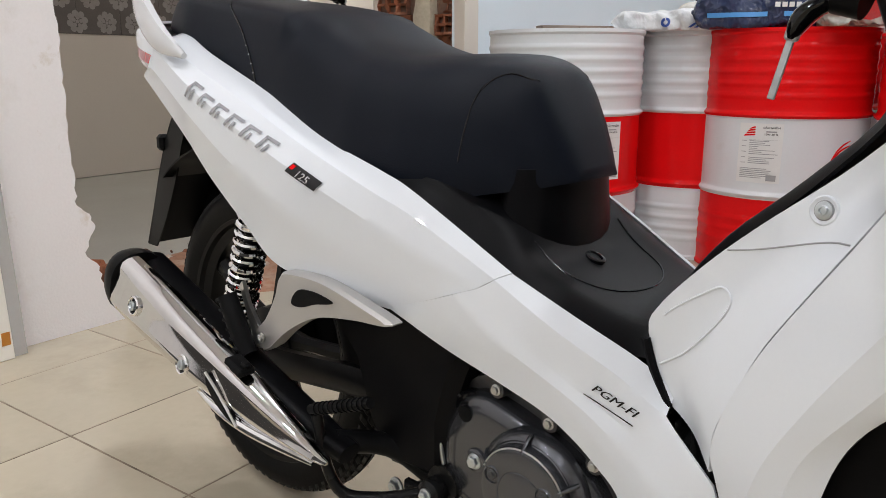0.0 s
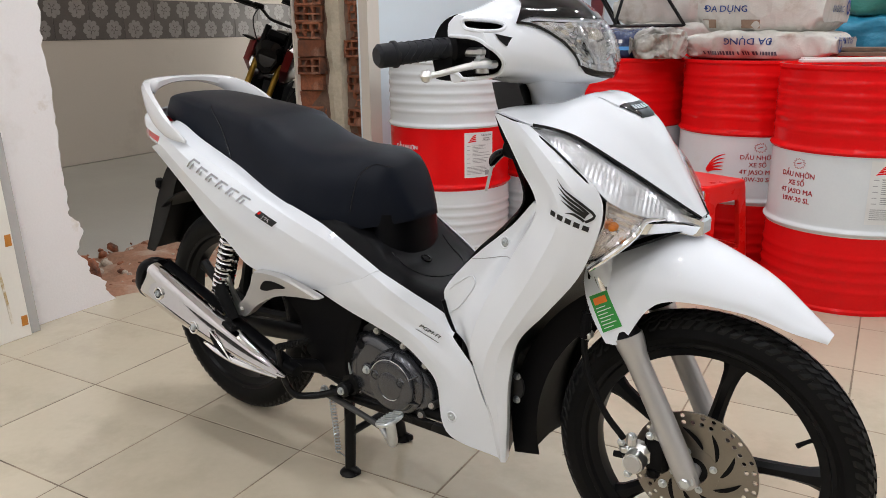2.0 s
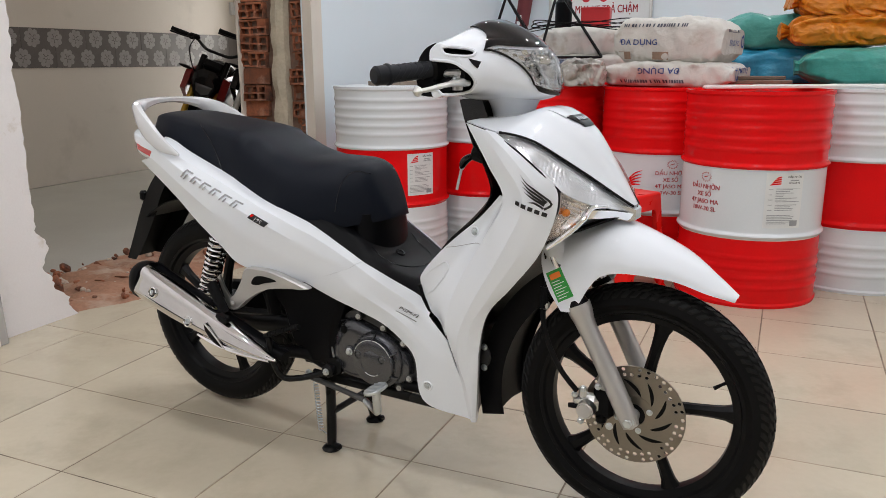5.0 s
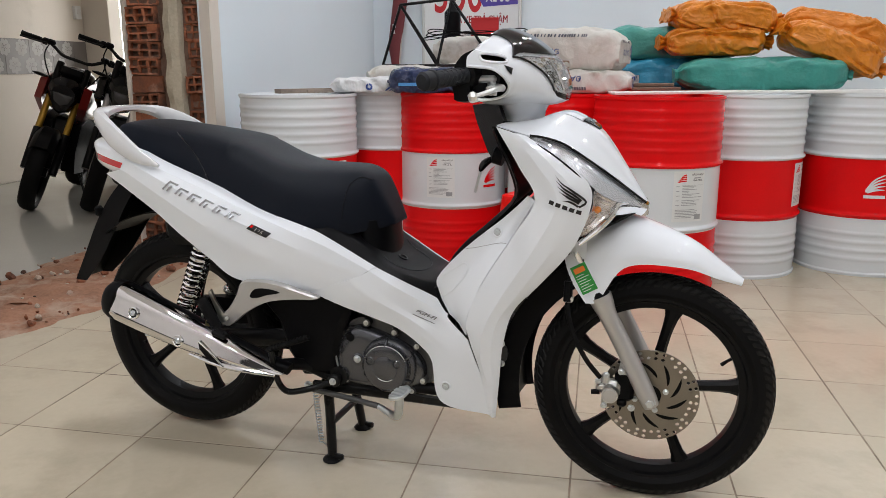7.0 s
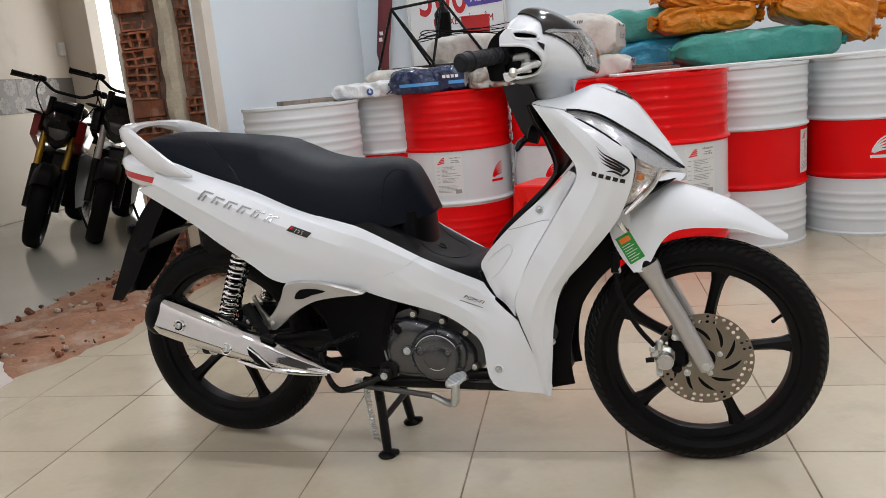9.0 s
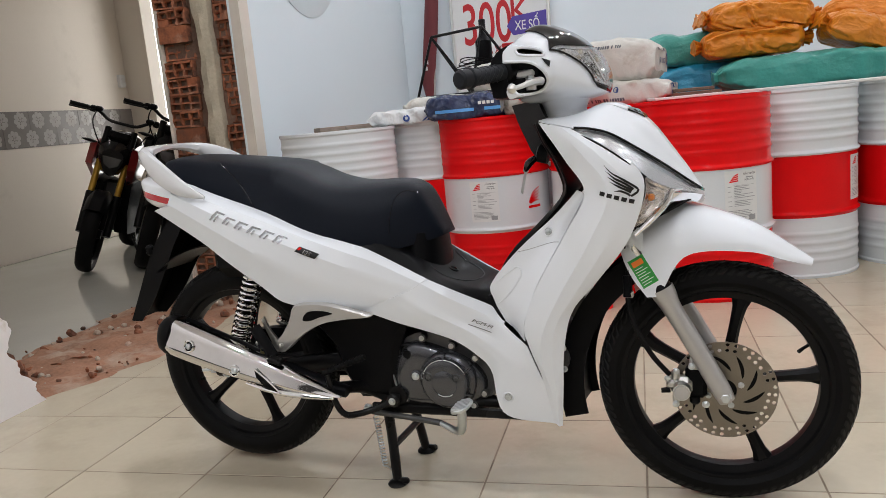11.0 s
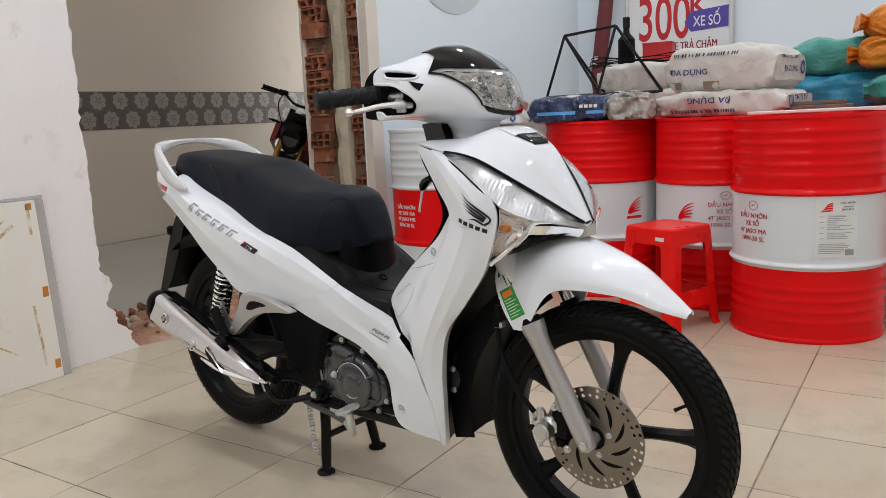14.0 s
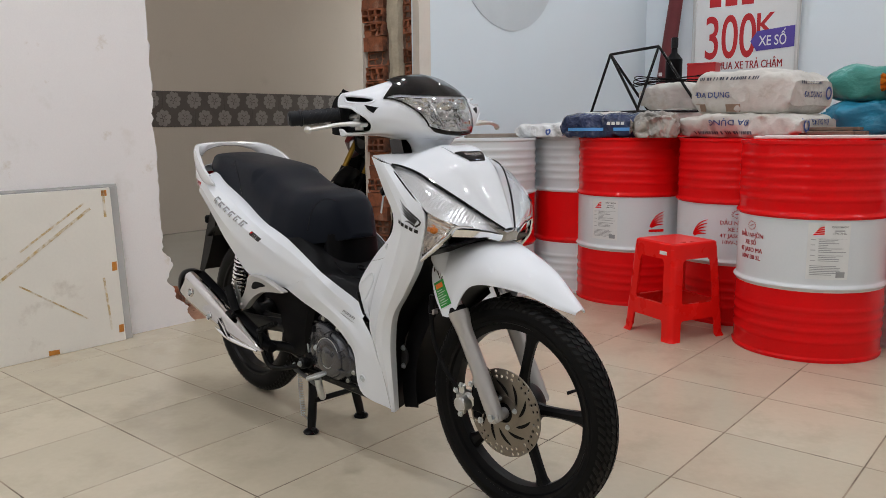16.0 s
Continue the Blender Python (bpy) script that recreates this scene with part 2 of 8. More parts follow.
class Form:
    """Gathers vertices and faces of one part."""

    def __init__(self):
        self.v, self.f, self.k = [], [], 0

    def add(self, v, f, m=None):
        v = np.asarray(v, float)
        if m is not None:
            m = np.array(m)
            v = v @ m[:3, :3].T + m[:3, 3]
        self.v.append(v)
        self.f += [tuple(i + self.k for i in g) for g in f]
        self.k += len(v)
        return self

    def box(self, c, s, b=0.003, m=None):
        """A box of centre c and size s with its edges cut by b."""
        h = np.array(s, float) / 2
        b = min(b, *(h * 0.6))
        bm = bmesh.new()
        for sx in (-1, 1):
            for sy in (-1, 1):
                for sz in (-1, 1):
                    g = np.array((sx, sy, sz))
                    for a in range(3):
                        e = np.full(3, b)
                        e[a] = 0
                        bm.verts.new(g * (h - e) + c)
        bmesh.ops.convex_hull(bm, input=bm.verts)
        bm.verts.index_update()
        self.add([v.co for v in bm.verts], [[v.index for v in f.verts] for f in bm.faces], m)
        bm.free()
        return self

    def loft(self, rings, caps=True, closed=True, m=None):
        r = np.asarray(rings, float)
        a, n = r.shape[:2]
        last = n if closed else n - 1
        f = [(i * n + j, i * n + (j + 1) % n, (i + 1) * n + (j + 1) % n, (i + 1) * n + j) for i in range(a - 1) for j in range(last)]
        if caps and closed:
            f += [tuple(range(n))[::-1], tuple(range((a - 1) * n, a * n))]
        return self.add(r.reshape(-1, 3), f, m)

    def lathe(self, profile, n=32, m=None, caps=True):
        """Turns (radius, height) round z."""
        t = np.linspace(0, 2 * np.pi, n, endpoint=False)
        return self.loft([np.stack([r * np.cos(t), r * np.sin(t), 0 * t + h], -1) for r, h in profile], caps, True, m)

    def tube(self, path, r, n=10, m=None, caps=True, flat=1.0):
        p = np.asarray(path, float)
        rad = np.broadcast_to(np.asarray(r, float), (len(p),))
        t = np.gradient(p, axis=0)
        t /= np.linalg.norm(t, axis=1)[:, None] + 1e-9
        u = np.cross(t[0], (0, 0, 1) if abs(t[0][2]) < 0.9 else (0, 1, 0))
        rings, th = [], np.linspace(0, 2 * np.pi, n, endpoint=False)
        for q, d, s in zip(p, t, rad):
            u = u - d * (u @ d)
            u /= np.linalg.norm(u)
            w = np.cross(d, u)
            rings.append(q + s * (np.cos(th)[:, None] * u + flat * np.sin(th)[:, None] * w))
        return self.loft(rings, caps, True, m)

    def rod(self, a, b, r, r2=None, n=14, m=None):
        return self.tube([a, b], [r, r if r2 is None else r2], n, m)

    def sheet(self, curves, nu=24, nv=10, thick=0.003, m=None, smooth=True):
        """A shell through several long curves, with a thickness to its inner side."""
        rows = np.array([spline(c, nu) for c in curves])
        g = np.array([spline(rows[:, j], nv) for j in range(nu)]) if smooth else np.array([np.array([np.array([np.interp(s, np.linspace(0, 1, len(rows)), rows[:, j, k]) for k in range(3)]) for s in np.linspace(0, 1, nv)]) for j in range(nu)])
        du, dv = np.gradient(g, axis=0), np.gradient(g, axis=1)
        nn = np.cross(du, dv)
        nn /= np.linalg.norm(nn, axis=2)[..., None] + 1e-9
        back = g - nn * thick
        idx = lambda i, j: i * nv + j
        o = nu * nv
        f = [(idx(i, j), idx(i + 1, j), idx(i + 1, j + 1), idx(i, j + 1)) for i in range(nu - 1) for j in range(nv - 1)]
        f += [tuple(o + k for k in q[::-1]) for q in f]
        rim = [idx(i, 0) for i in range(nu)] + [idx(nu - 1, j) for j in range(1, nv)] + [idx(i, nv - 1) for i in range(nu - 2, -1, -1)] + [idx(0, j) for j in range(nv - 2, 0, -1)]
        f += [(rim[i], rim[i - 1], o + rim[i - 1], o + rim[i]) for i in range(len(rim))]
        return self.add(np.vstack([g.reshape(-1, 3), back.reshape(-1, 3)]), f, m)

    def plate(self, outline, y0, y1, m=None, grow=0.0):
        """A flat plate: an outline of (x, z) from y0 to y1, its edge cut by grow."""
        p = np.asarray(outline, float)
        c = p.mean(0)
        q = c + (p - c) * (1 - grow)
        rings = [(q, y0), (p, y0 + (y1 - y0) * 0.2), (p, y0 + (y1 - y0) * 0.8), (q, y1)] if grow else [(p, y0), (p, y1)]
        return self.loft([np.stack([r[:, 0], 0 * r[:, 0] + y, r[:, 1]], -1) for r, y in rings], True, True, m)

    def mirrored(self):
        g = Form()
        for v in self.v:
            g.v.append(v * (1, -1, 1))
        g.f, g.k = [q[::-1] for q in self.f], self.k
        return g

    def mesh(self, name, material, sharp=35):
        me = bpy.data.meshes.new(name)
        me.from_pydata(np.vstack(self.v).tolist(), [], self.f)
        me.validate()
        bm = bmesh.new()
        bm.from_mesh(me)
        bmesh.ops.recalc_face_normals(bm, faces=bm.faces)
        bm.to_mesh(me)
        bm.free()
        me.materials.append(material)
        me.shade_smooth()
        me.set_sharp_from_angle(angle=radians(sharp))
        return me


def part(name, form, material, parent=None, label="", sharp=35, at=None):
    """Links a form as one mesh under a thing or a part."""
    ob = new(name, form.mesh(name, material, sharp) if isinstance(form, Form) else form)
    ob.parent = parent
    if at is not None:
        ob.matrix_basis = at
    return tagged(ob, label)


def thing(name, label, category, m=None, group="", kind=""):
    ob = new(name)
    ob.empty_display_size = 0.05
    if m is not None:
        ob.matrix_basis = m
    return tagged(ob, label, category, group, kind)


def structure(name, form, material, label, category):
    return tagged(part(name, form, material), label, category, kind="structure")


def letters(text, height, depth=0.0006, spread=1.0):
    """Letters as vertices and faces in the xz plane, centred, facing -y."""
    cu = bpy.data.curves.new("letters", "FONT")
    cu.body, cu.size, cu.align_x, cu.extrude, cu.resolution_u = text, height / 0.72, "CENTER", depth, 6 if height > 0.05 else 2
    cu.offset = 0.0 if "M" in text else 0.012 * height
    ob = bpy.data.objects.new("letters", cu)
    me = bpy.data.meshes.new_from_object(ob)
    v = [(p.co.x * spread, -p.co.z, p.co.y) for p in me.vertices]
    f = [tuple(p.vertices) for p in me.polygons]
    bpy.data.objects.remove(ob)
    if "M" in text:
        # struck three times side by side for bold strokes
        n = len(v)
        v = [(x + dx * height, y - 0.0002 * k, z) for k, dx in enumerate((0.0, -0.022, 0.022)) for x, y, z in v]
        f = [tuple(i + n * k for i in q) for k in range(3) for q in f]
    return np.array(v), f


def wrapped(v, radius, angle, z):
    """Bends points of the xz plane round an upright drum; angle 0 faces -y."""
    v = np.asarray(v, float)
    a = angle + v[:, 0] / radius
    r = radius - v[:, 1]
    return np.stack([r * np.sin(a), -r * np.cos(a), v[:, 2] + z], -1)


# ---- the room ----
G = 0.3965
X0, Y0 = 0.283, -0.115
XL, YB, XR, YF = -1.12, 4.83, 5.2, -5.2
floor = structure("floor", Form().box((2.04, -0.2, -0.0261), (6.3, 10.3, 0.05), 0.001), GROUT, "cream glazed floor tiles with dark dirty joints", "floor")


# the wall beside the opening, its end knocked off roughly
rnd = random.Random(5)
prof = [(YF, 0.0), (0.44, 0.0), (0.40, 0.05), (0.41, 0.08), (0.345, 0.13), (0.34, 0.18), (0.30, 0.23), (0.335, 0.29), (0.33, 0.33), (0.29, 0.37)]
prof += [(0.287 + rnd.uniform(-0.007, 0.007), 0.42 + 0.09 * i) for i in range(12)] + [(0.285, 1.6), (0.285, ROOM_H), (YF, ROOM_H)]
rough_ = [prof[0]]
for (y0, z0), (y1, z1) in zip(prof[1:-4], prof[2:-3]):
    rough_ += [(y0, z0)] + [(y0 + (y1 - y0) * k / 4 + rnd.uniform(-0.006, 0.006), z0 + (z1 - z0) * k / 4) for k in (1, 2, 3)]
prof = rough_ + prof[-3:]
f = Form()
f.loft([[(x, y, z) for y, z in prof] for x in (XL, XL - 0.012, XL - 0.225)])
structure("wall_west", f, WALL, "scuffed white plaster wall with a broken end", "wall")
# the wall past the opening and the back wall
f = Form().box((-0.85 - 0.035, (1.87 + YB + 0.2) / 2, ROOM_H / 2), (0.07, YB + 0.2 - 1.87, ROOM_H), 0.004)
structure("wall_west_rear", f, WALL_COOL, "smooth bluish white painted wall", "wall")
structure("wall_north", Form().box((2.2, YB + 0.1, ROOM_H / 2), (6.1, 0.2, ROOM_H), 0.002), WALL_COOL, "plain bluish white painted back wall", "wall")
structure("wall_east", Form().box((XR + 0.1, 0, ROOM_H / 2), (0.2, 10.2, ROOM_H), 0.002), WALL, "plain white plaster wall", "wall")
# unseen wall that closes the room; its white bounces fill light
structure("wall_south", Form().box((2.05, YF - 0.1, ROOM_H / 2), (6.4, 0.2, ROOM_H), 0.002), WALL, "plain white unseen wall above a dark reflection band", "wall")
# unseen dark bands, added to darken what the chrome silencer reflects
DARK_BAND = mat("dark_reflection_band", (0.05, 0.048, 0.046), 0.6, vary=0.1, scale=2)
structure("dark_band_south", Form().box((2.05, YF + 0.006, 0.65), (6.26, 0.012, 1.3), 0.002), DARK_BAND, "tall unseen dark band, added for the chrome to reflect", "dado")
structure("dark_band_west", Form().box((XL + 0.006, (YF + 0.012 - 0.72) / 2, 0.105), (0.012, -0.72 - YF - 0.012, 0.21), 0.002), DARK_BAND, "low unseen dark band, added for the chrome to reflect", "skirting")
structure("ceiling", Form().box((2.0, -0.2, ROOM_H + 0.05), (6.6, 10.6, 0.1), 0.002), CEIL, "plain white ceiling", "ceiling")
structure("ground", Form().box((0, 0, -0.12), (90, 90, 0.1), 0.001), mat("asphalt", (0.06, 0.06, 0.06), 0.9, vary=0.2), "grey street asphalt outside", "ground")

# ---- the room next door ----
structure("floor_next_room", Form().box((-2.65, 2.6, -0.018), (3.1, 8.2, 0.03), 0.001), GREY_FLOOR, "pale polished floor of the room next door", "floor")
next_wall = structure("wall_next_room", Form().box((-4.25, 2.2, ROOM_H / 2), (0.2, 7.2, ROOM_H), 0.002), CREAM, "cream painted wall with a patterned tile band", "wall")
structure("wall_next_room_end", Form().box((-4.0, 5.6, ROOM_H / 2), (0.30, 0.2, ROOM_H), 0.002).box((-2.1, 5.6, ROOM_H / 2), (1.9, 0.2, ROOM_H), 0.002).box((-3.45, 5.6, 2.95), (0.8, 0.2, 0.7), 0.002), CREAM, "cream painted end wall beside a bright doorway", "wall")
structure("wall_next_room_near", Form().box((-2.7, -1.4, ROOM_H / 2), (3.1, 0.2, ROOM_H), 0.002), CREAM, "cream painted wall", "wall")
structure("ceiling_next_room", Form().box((-2.75, 2.2, ROOM_H + 0.05), (3.2, 7.4, 0.1), 0.002), CEIL, "white ceiling of the next room", "ceiling")
structure("backdrop", Form().box((-4.2, 7.4, 1.6), (7.0, 0.05, 3.4), 0.001), glow("bright_daylight", (1.0, 0.98, 0.95), 3.0), "bright daylight beyond the doorway", "daylight")
# the stump of the dividing wall behind the rough jamb
structure("wall_divider", Form().box((-1.150, 3.75, ROOM_H / 2), (0.415, 3.62, ROOM_H), 0.004), MORTAR, "rough mortar core of the cut wall", "wall")
structure("trim_jamb", Form().loft([[(x + 0.004 * math.sin(9 * z) * k, y, z) for x, y, k in ((-0.922, 1.905, 1), (-0.905, 1.868, 0.5), (-0.846, 1.858, 0), (-0.846, 1.96, 0), (-0.922, 1.96, 0))] for z in np.linspace(0, ROOM_H, 40)]), CREAM, "cream plaster edge of the cut wall", "trim")
# strip where the dividing wall was taken out
nx, ny = 30, 110
rows = []
for i in range(nx):
    row = []
    for j in range(ny):
        y = 0.30 + 3.3 * j / (ny - 1)
        x1 = -1.16 + 0.20 * min(1, max(0, (y - 0.36) / 0.55))
        x = -1.72 + (x1 + 1.72) * i / (nx - 1)
        e = min(i, nx - 1 - i) / 4
        h = 0.016 + 0.026 * noise.noise((x * 4, y * 4, 0)) + 0.016 * noise.noise((x * 17, y * 17, 3)) + 0.008 * noise.noise((x * 50, y * 50, 5))
        edge = -1 if i < nx / 2 else 1
        row.append((x + edge * 0.07 * noise.noise((y * 4, edge * 3, 1)) + edge * 0.03 * noise.noise((y * 15, edge, 4)), y, min(1, e) * max(h, 0.0) + (0.003 if e >= 0.25 else -0.004)))
    rows.append(row)
rubble = structure("rubble_strip", Form().loft(rows, caps=False, closed=False), DUST, "reddish brick dust and broken mortar on the floor", "rubble")
rnd = random.Random(11)
f, g = Form(), Form()
for i in range(420):
    y = 0.40 + 3.1 * rnd.random() ** 1.3
    x = rnd.uniform(-1.75, -1.16 + 0.20 * min(1, max(0, (y - 0.36) / 0.55)))
    s = rnd.choice((0.006, 0.009, 0.012, 0.018, 0.03)) * rnd.uniform(0.7, 1.3)
    (f if rnd.random() < 0.6 else g).box((0, 0, 0), (s * 1.5, s, s * 0.8), s * 0.3, pose(x, y, 0.012 + s * 0.25, rnd.uniform(0, 60), rnd.uniform(0, 60), rnd.uniform(0, 180)))
for i in range(14):
    f.box((0, 0, 0), (0.04, 0.05, 0.03), 0.004, pose(-1.16 - 0.12 * rnd.random(), 0.36 + 0.07 * rnd.random(), 0.02 + 0.14 * i / 14, 30 * i, 50 * i, 70 * i))
tagged(part("brick_fragment", f, BRICK, rubble), kind="stuff")
tagged(part("mortar_fragment", g, MORTAR, rubble), kind="stuff")


# ---- steel drums ----
R_DRUM, H_DRUM = 0.292, 0.886


def drum_profile(z0, z1, ribs):
    out = [(R_DRUM, z0)]
    for zr in ribs:
        out += [(R_DRUM, zr - 0.0150), (R_DRUM + 0.0007, zr - 0.0110), (R_DRUM + 0.0030, zr - 0.0055), (R_DRUM + 0.0037, zr), (R_DRUM + 0.0030, zr + 0.0055), (R_DRUM + 0.0007, zr + 0.0110), (R_DRUM, zr + 0.0150)]
    return out + [(R_DRUM, z1)]


def drum(x, y, turn, end, middle, label):
    """A closed 200 litre steel drum with three colour bands and rolled ribs."""
    d = thing("oil_drum", label, "drum", pose(x, y, 0, 0, 0, turn), "oil drums")
    m1, m2 = (RED, DRUM_WHITE) if end == "red" else (DRUM_WHITE, RED)
    low = [0.085 + 0.042 * i for i in range(4)]
    f = Form().lathe([(R_DRUM - 0.012, 0.004), (R_DRUM + 0.004, 0.0), (R_DRUM + 0.006, 0.012), (R_DRUM, 0.02)] + drum_profile(0.02, 0.288, low)[1:], 72)
    part("bottom_band", f, m1, d)
    hoop = lambda z: [(R_DRUM + 0.011 * math.cos(k * math.pi / 10) ** 2, z + k * 0.0032) for k in range(-5, 6)]
    f = Form().lathe([(R_DRUM, 0.288)] + hoop(0.304)[:6] + [(R_DRUM + 0.011, 0.304)], 72, caps=False)
    f.lathe([(R_DRUM + 0.011, 0.304)] + hoop(0.304)[6:] + [(R_DRUM, 0.33), (R_DRUM, 0.573)] + hoop(0.588)[:3], 72, caps=False)
    part("middle_band", f, m2, d)
    f = Form().lathe(hoop(0.588)[2:] + drum_profile(0.612, H_DRUM - 0.02, [0.655 + 0.042 * i for i in range(5)]) + [(R_DRUM + 0.006, H_DRUM - 0.012), (R_DRUM + 0.005, H_DRUM), (R_DRUM - 0.006, H_DRUM), (R_DRUM - 0.01, H_DRUM - 0.018)], 72, caps=False)
    part("top_band", f, m1, d)
    part("lid", Form().lathe([(R_DRUM - 0.009, H_DRUM - 0.022), (R_DRUM - 0.03, H_DRUM - 0.016), (0.001, H_DRUM - 0.016)], 48, caps=False), m1, d)
    return d


def drum_label(d, angle, w=0.15, h=0.21, z=0.45, mark=RED_INK):
    """A paper label with unreadable print, bent round the drum."""
    cell = lambda x0, x1, z0, z1, lift: (wrapped([(x0 + (x1 - x0) * i / 6, -lift, zz) for i in range(7) for zz in (z0, z1)], R_DRUM, angle, z), [(2 * i, 2 * i + 2, 2 * i + 3, 2 * i + 1) for i in range(6)])
    p = part("paper_label", Form().add(*cell(-w / 2, w / 2, -h / 2, h / 2, 0.0012)), PAPER, d, "white printed paper label")
    rnd = random.Random(3)
    f = Form()
    for i in range(21):
        zz = h * 0.20 - i * h * 0.031
        if i % 3 == 0:
            f.add(*cell(-w * 0.42, -w * (0.30 + 0.04 * rnd.random()), zz, zz + h * 0.011, 0.0018))
        if i not in (8, 13, 14):
            f.add(*cell(-w * (0.24 if i < 13 else 0.42), w * rnd.uniform(-0.05, 0.42), zz, zz + h * 0.011, 0.0018))
    f.add(*cell(w * 0.12, w * 0.36, h * 0.355, h * 0.375, 0.0018))
    f.add(*cell(-w * 0.26, w * 0.44, h * 0.222, h * 0.226, 0.0018))
    f.add(*cell(w * 0.2, w * 0.42, -h * 0.46, -h * 0.36, 0.0018))
    for text, k in (("D\u1ea6U NH\u1edcN", 0.415), ("10W-30 SL", 0.305)):
        lv, lf = letters(text, h * 0.034, 0.0001, 1.05)
        part("label_text", Form().add(wrapped(lv + (w * 0.24, -0.0018, h * k), R_DRUM, angle, z), lf), BLACK_INK, p)
    part("fine_print", f, PALE_INK, p, "grey lines of small print")
    f = Form()
    for i in range(4):
        f.add(wrapped([(-w * 0.4 + 0.006 * i, -0.002, h * 0.28 + 0.008 * i), (-w * 0.12, -0.002, h * 0.30 + 0.009 * i), (-w * 0.12, -0.002, h * 0.325 + 0.009 * i), (-w * 0.36 + 0.008 * i, -0.002, h * 0.31 + 0.009 * i)], R_DRUM, angle, z), [(0, 1, 2, 3)])
    part("wing_mark", f, RED, p, "red wing shaped mark")
    return p


def drum_text(d, angle, rows, size, z=0.44, material=RED_INK):
    f = Form()
    for i, row in enumerate(rows):
        v, q = letters(row, size)
        f.add(wrapped(v - (0, 0.0012, 0), R_DRUM, angle, z - i * size * 1.62), q)
    return part("lettering", f, material, d, "dark red stencilled lettering")


def drum_wing(d, angle, size, z, material):
    """Five feathers that sweep up to the right over a solid root and a bar."""
    f = Form()
    for i in range(5):
        a, b = np.array((-0.46 + 0.03 * i, -0.26 - 0.01 * i)), np.array((0.50 - 0.02 * i, 0.62 - 0.20 * i))
        v = []
        for k in range(7):
            s = k / 6
            p = a + (b - a) * s + np.array((-0.10, 0.14)) * math.sin(s * math.pi) * (1 - 0.16 * i)
            w = 0.062 * (1 - s) ** 0.6 + 0.012
            v += [(size * p[0], -0.0015 - 0.0001 * i, size * (p[1] + w)), (size * p[0], -0.0015 - 0.0001 * i, size * (p[1] - w))]
        f.add(wrapped(v, R_DRUM, angle, z), [(2 * k, 2 * k + 2, 2 * k + 3, 2 * k + 1) for k in range(6)])
    f.add(wrapped([(-0.52 * size + size * i / 8, -0.0015, size * zz) for i in range(9) for zz in (-0.62, -0.46)], R_DRUM, angle, z), [(2 * i, 2 * i + 2, 2 * i + 3, 2 * i + 1) for i in range(0, 8)])
    return part("wing_mark", f, material, d, "plain wing shaped mark over a bar")


DRUMS = [
    drum(-0.412, 1.915, 0, "white", "red", "white steel drum with a red middle band beside the wall"),
    drum(-0.06, 2.42, 40, "white", "red", "white steel drum with a red middle band between other drums"),
    drum(0.32, 2.31, 0, "red", "white", "red steel drum with a white middle band and a paper label"),
    drum(0.93, 2.25, 0, "red", "white", "red steel drum with a white middle band behind the stool"),
    drum(1.375, 1.873, 0, "red", "white", "red steel drum with a white middle band, standing in front"),
    drum(1.82, 2.26, 0, "white", "red", "white steel drum with a red middle band"),
    drum(2.45, 2.42, 0, "white", "red", "white steel drum with a red middle band and a pale mark"),
    drum(0.28, 2.92, 70, "red", "white", "red steel drum at the back under the rack"),
    drum(0.92, 2.87, 20, "red", "white", "red steel drum at the back under cement sacks"),
    drum(1.50, 2.82, 90, "red", "white", "red steel drum at the back under woven bags"),
    drum(2.12, 2.87, 10, "white", "red", "white steel drum at the back under woven bags"),
    drum(2.74, 3.00, 50, "white", "red", "white steel drum at the back under woven bags"),
]
OIL = ["D\u1ea6U NH\u1edcN", "XE S\u1ed0", "4T JASO MA", "10W-30 SL"]
d1, d2, d3, d4, d5, d6, d7 = DRUMS[:7]


def seal(d, angle, z, r=0.022):
    f = Form()
    n = 26
    star = [(1.25 * r * (1.0 if i % 2 else 0.72) * math.cos(2 * math.pi * i / n), -0.0014, r * (1.0 if i % 2 else 0.72) * math.sin(2 * math.pi * i / n)) for i in range(n)]
    inn = [(p[0] * 0.87, p[1], p[2] * 0.87) for p in star]
    f.add(wrapped(star + inn, R_DRUM, angle, z), [(i, (i + 1) % n, n + (i + 1) % n, n + i) for i in range(n)])
    f.add(wrapped([(-r * 0.5, -0.0014, -0.004), (r * 0.4, -0.0014, 0.002), (r * 0.45, -0.0014, 0.006), (-r * 0.45, -0.0014, 0.0)], R_DRUM, angle, z), [(0, 1, 2, 3)])
    return part("seal_mark", f, RED_INK, d, "round red seal mark")


drum_label(d1, radians(57), z=0.455)
drum_text(d1, radians(-16), ["D\u1ea6U NH\u1edcN", "XE TAY GA", "4T JASO MB", "10W-30 SL"], 0.019, 0.48, DRUM_WHITE)
drum_label(d3, radians(-2), z=0.455)
drum_wing(d3, radians(53), 0.085, 0.45, RED)
drum_wing(d4, radians(-16), 0.085, 0.45, RED)
drum_text(d4, radians(18), OIL, 0.019, 0.485)
seal(d4, radians(19), 0.535)
drum_text(d5, radians(-36), OIL, 0.019, 0.485)
seal(d5, radians(-35), 0.535)
drum_label(d5, radians(28), w=0.155, h=0.225, z=0.455)
drum_label(d6, radians(64), z=0.455)
drum_wing(d7, radians(-4), 0.095, 0.45, DRUM_WHITE)


# ---- the motorcycle ----
# its own axes: x forward from the rear axle, y to its left, z up
from mathutils.bvhtree import BVHTree

BIKE = thing("motorcycle", "glossy white step-through motorcycle with a black seat, on its centre stand", "motorcycle", pose(-0.003, 0.018, 0, 0, 0, -7.0))
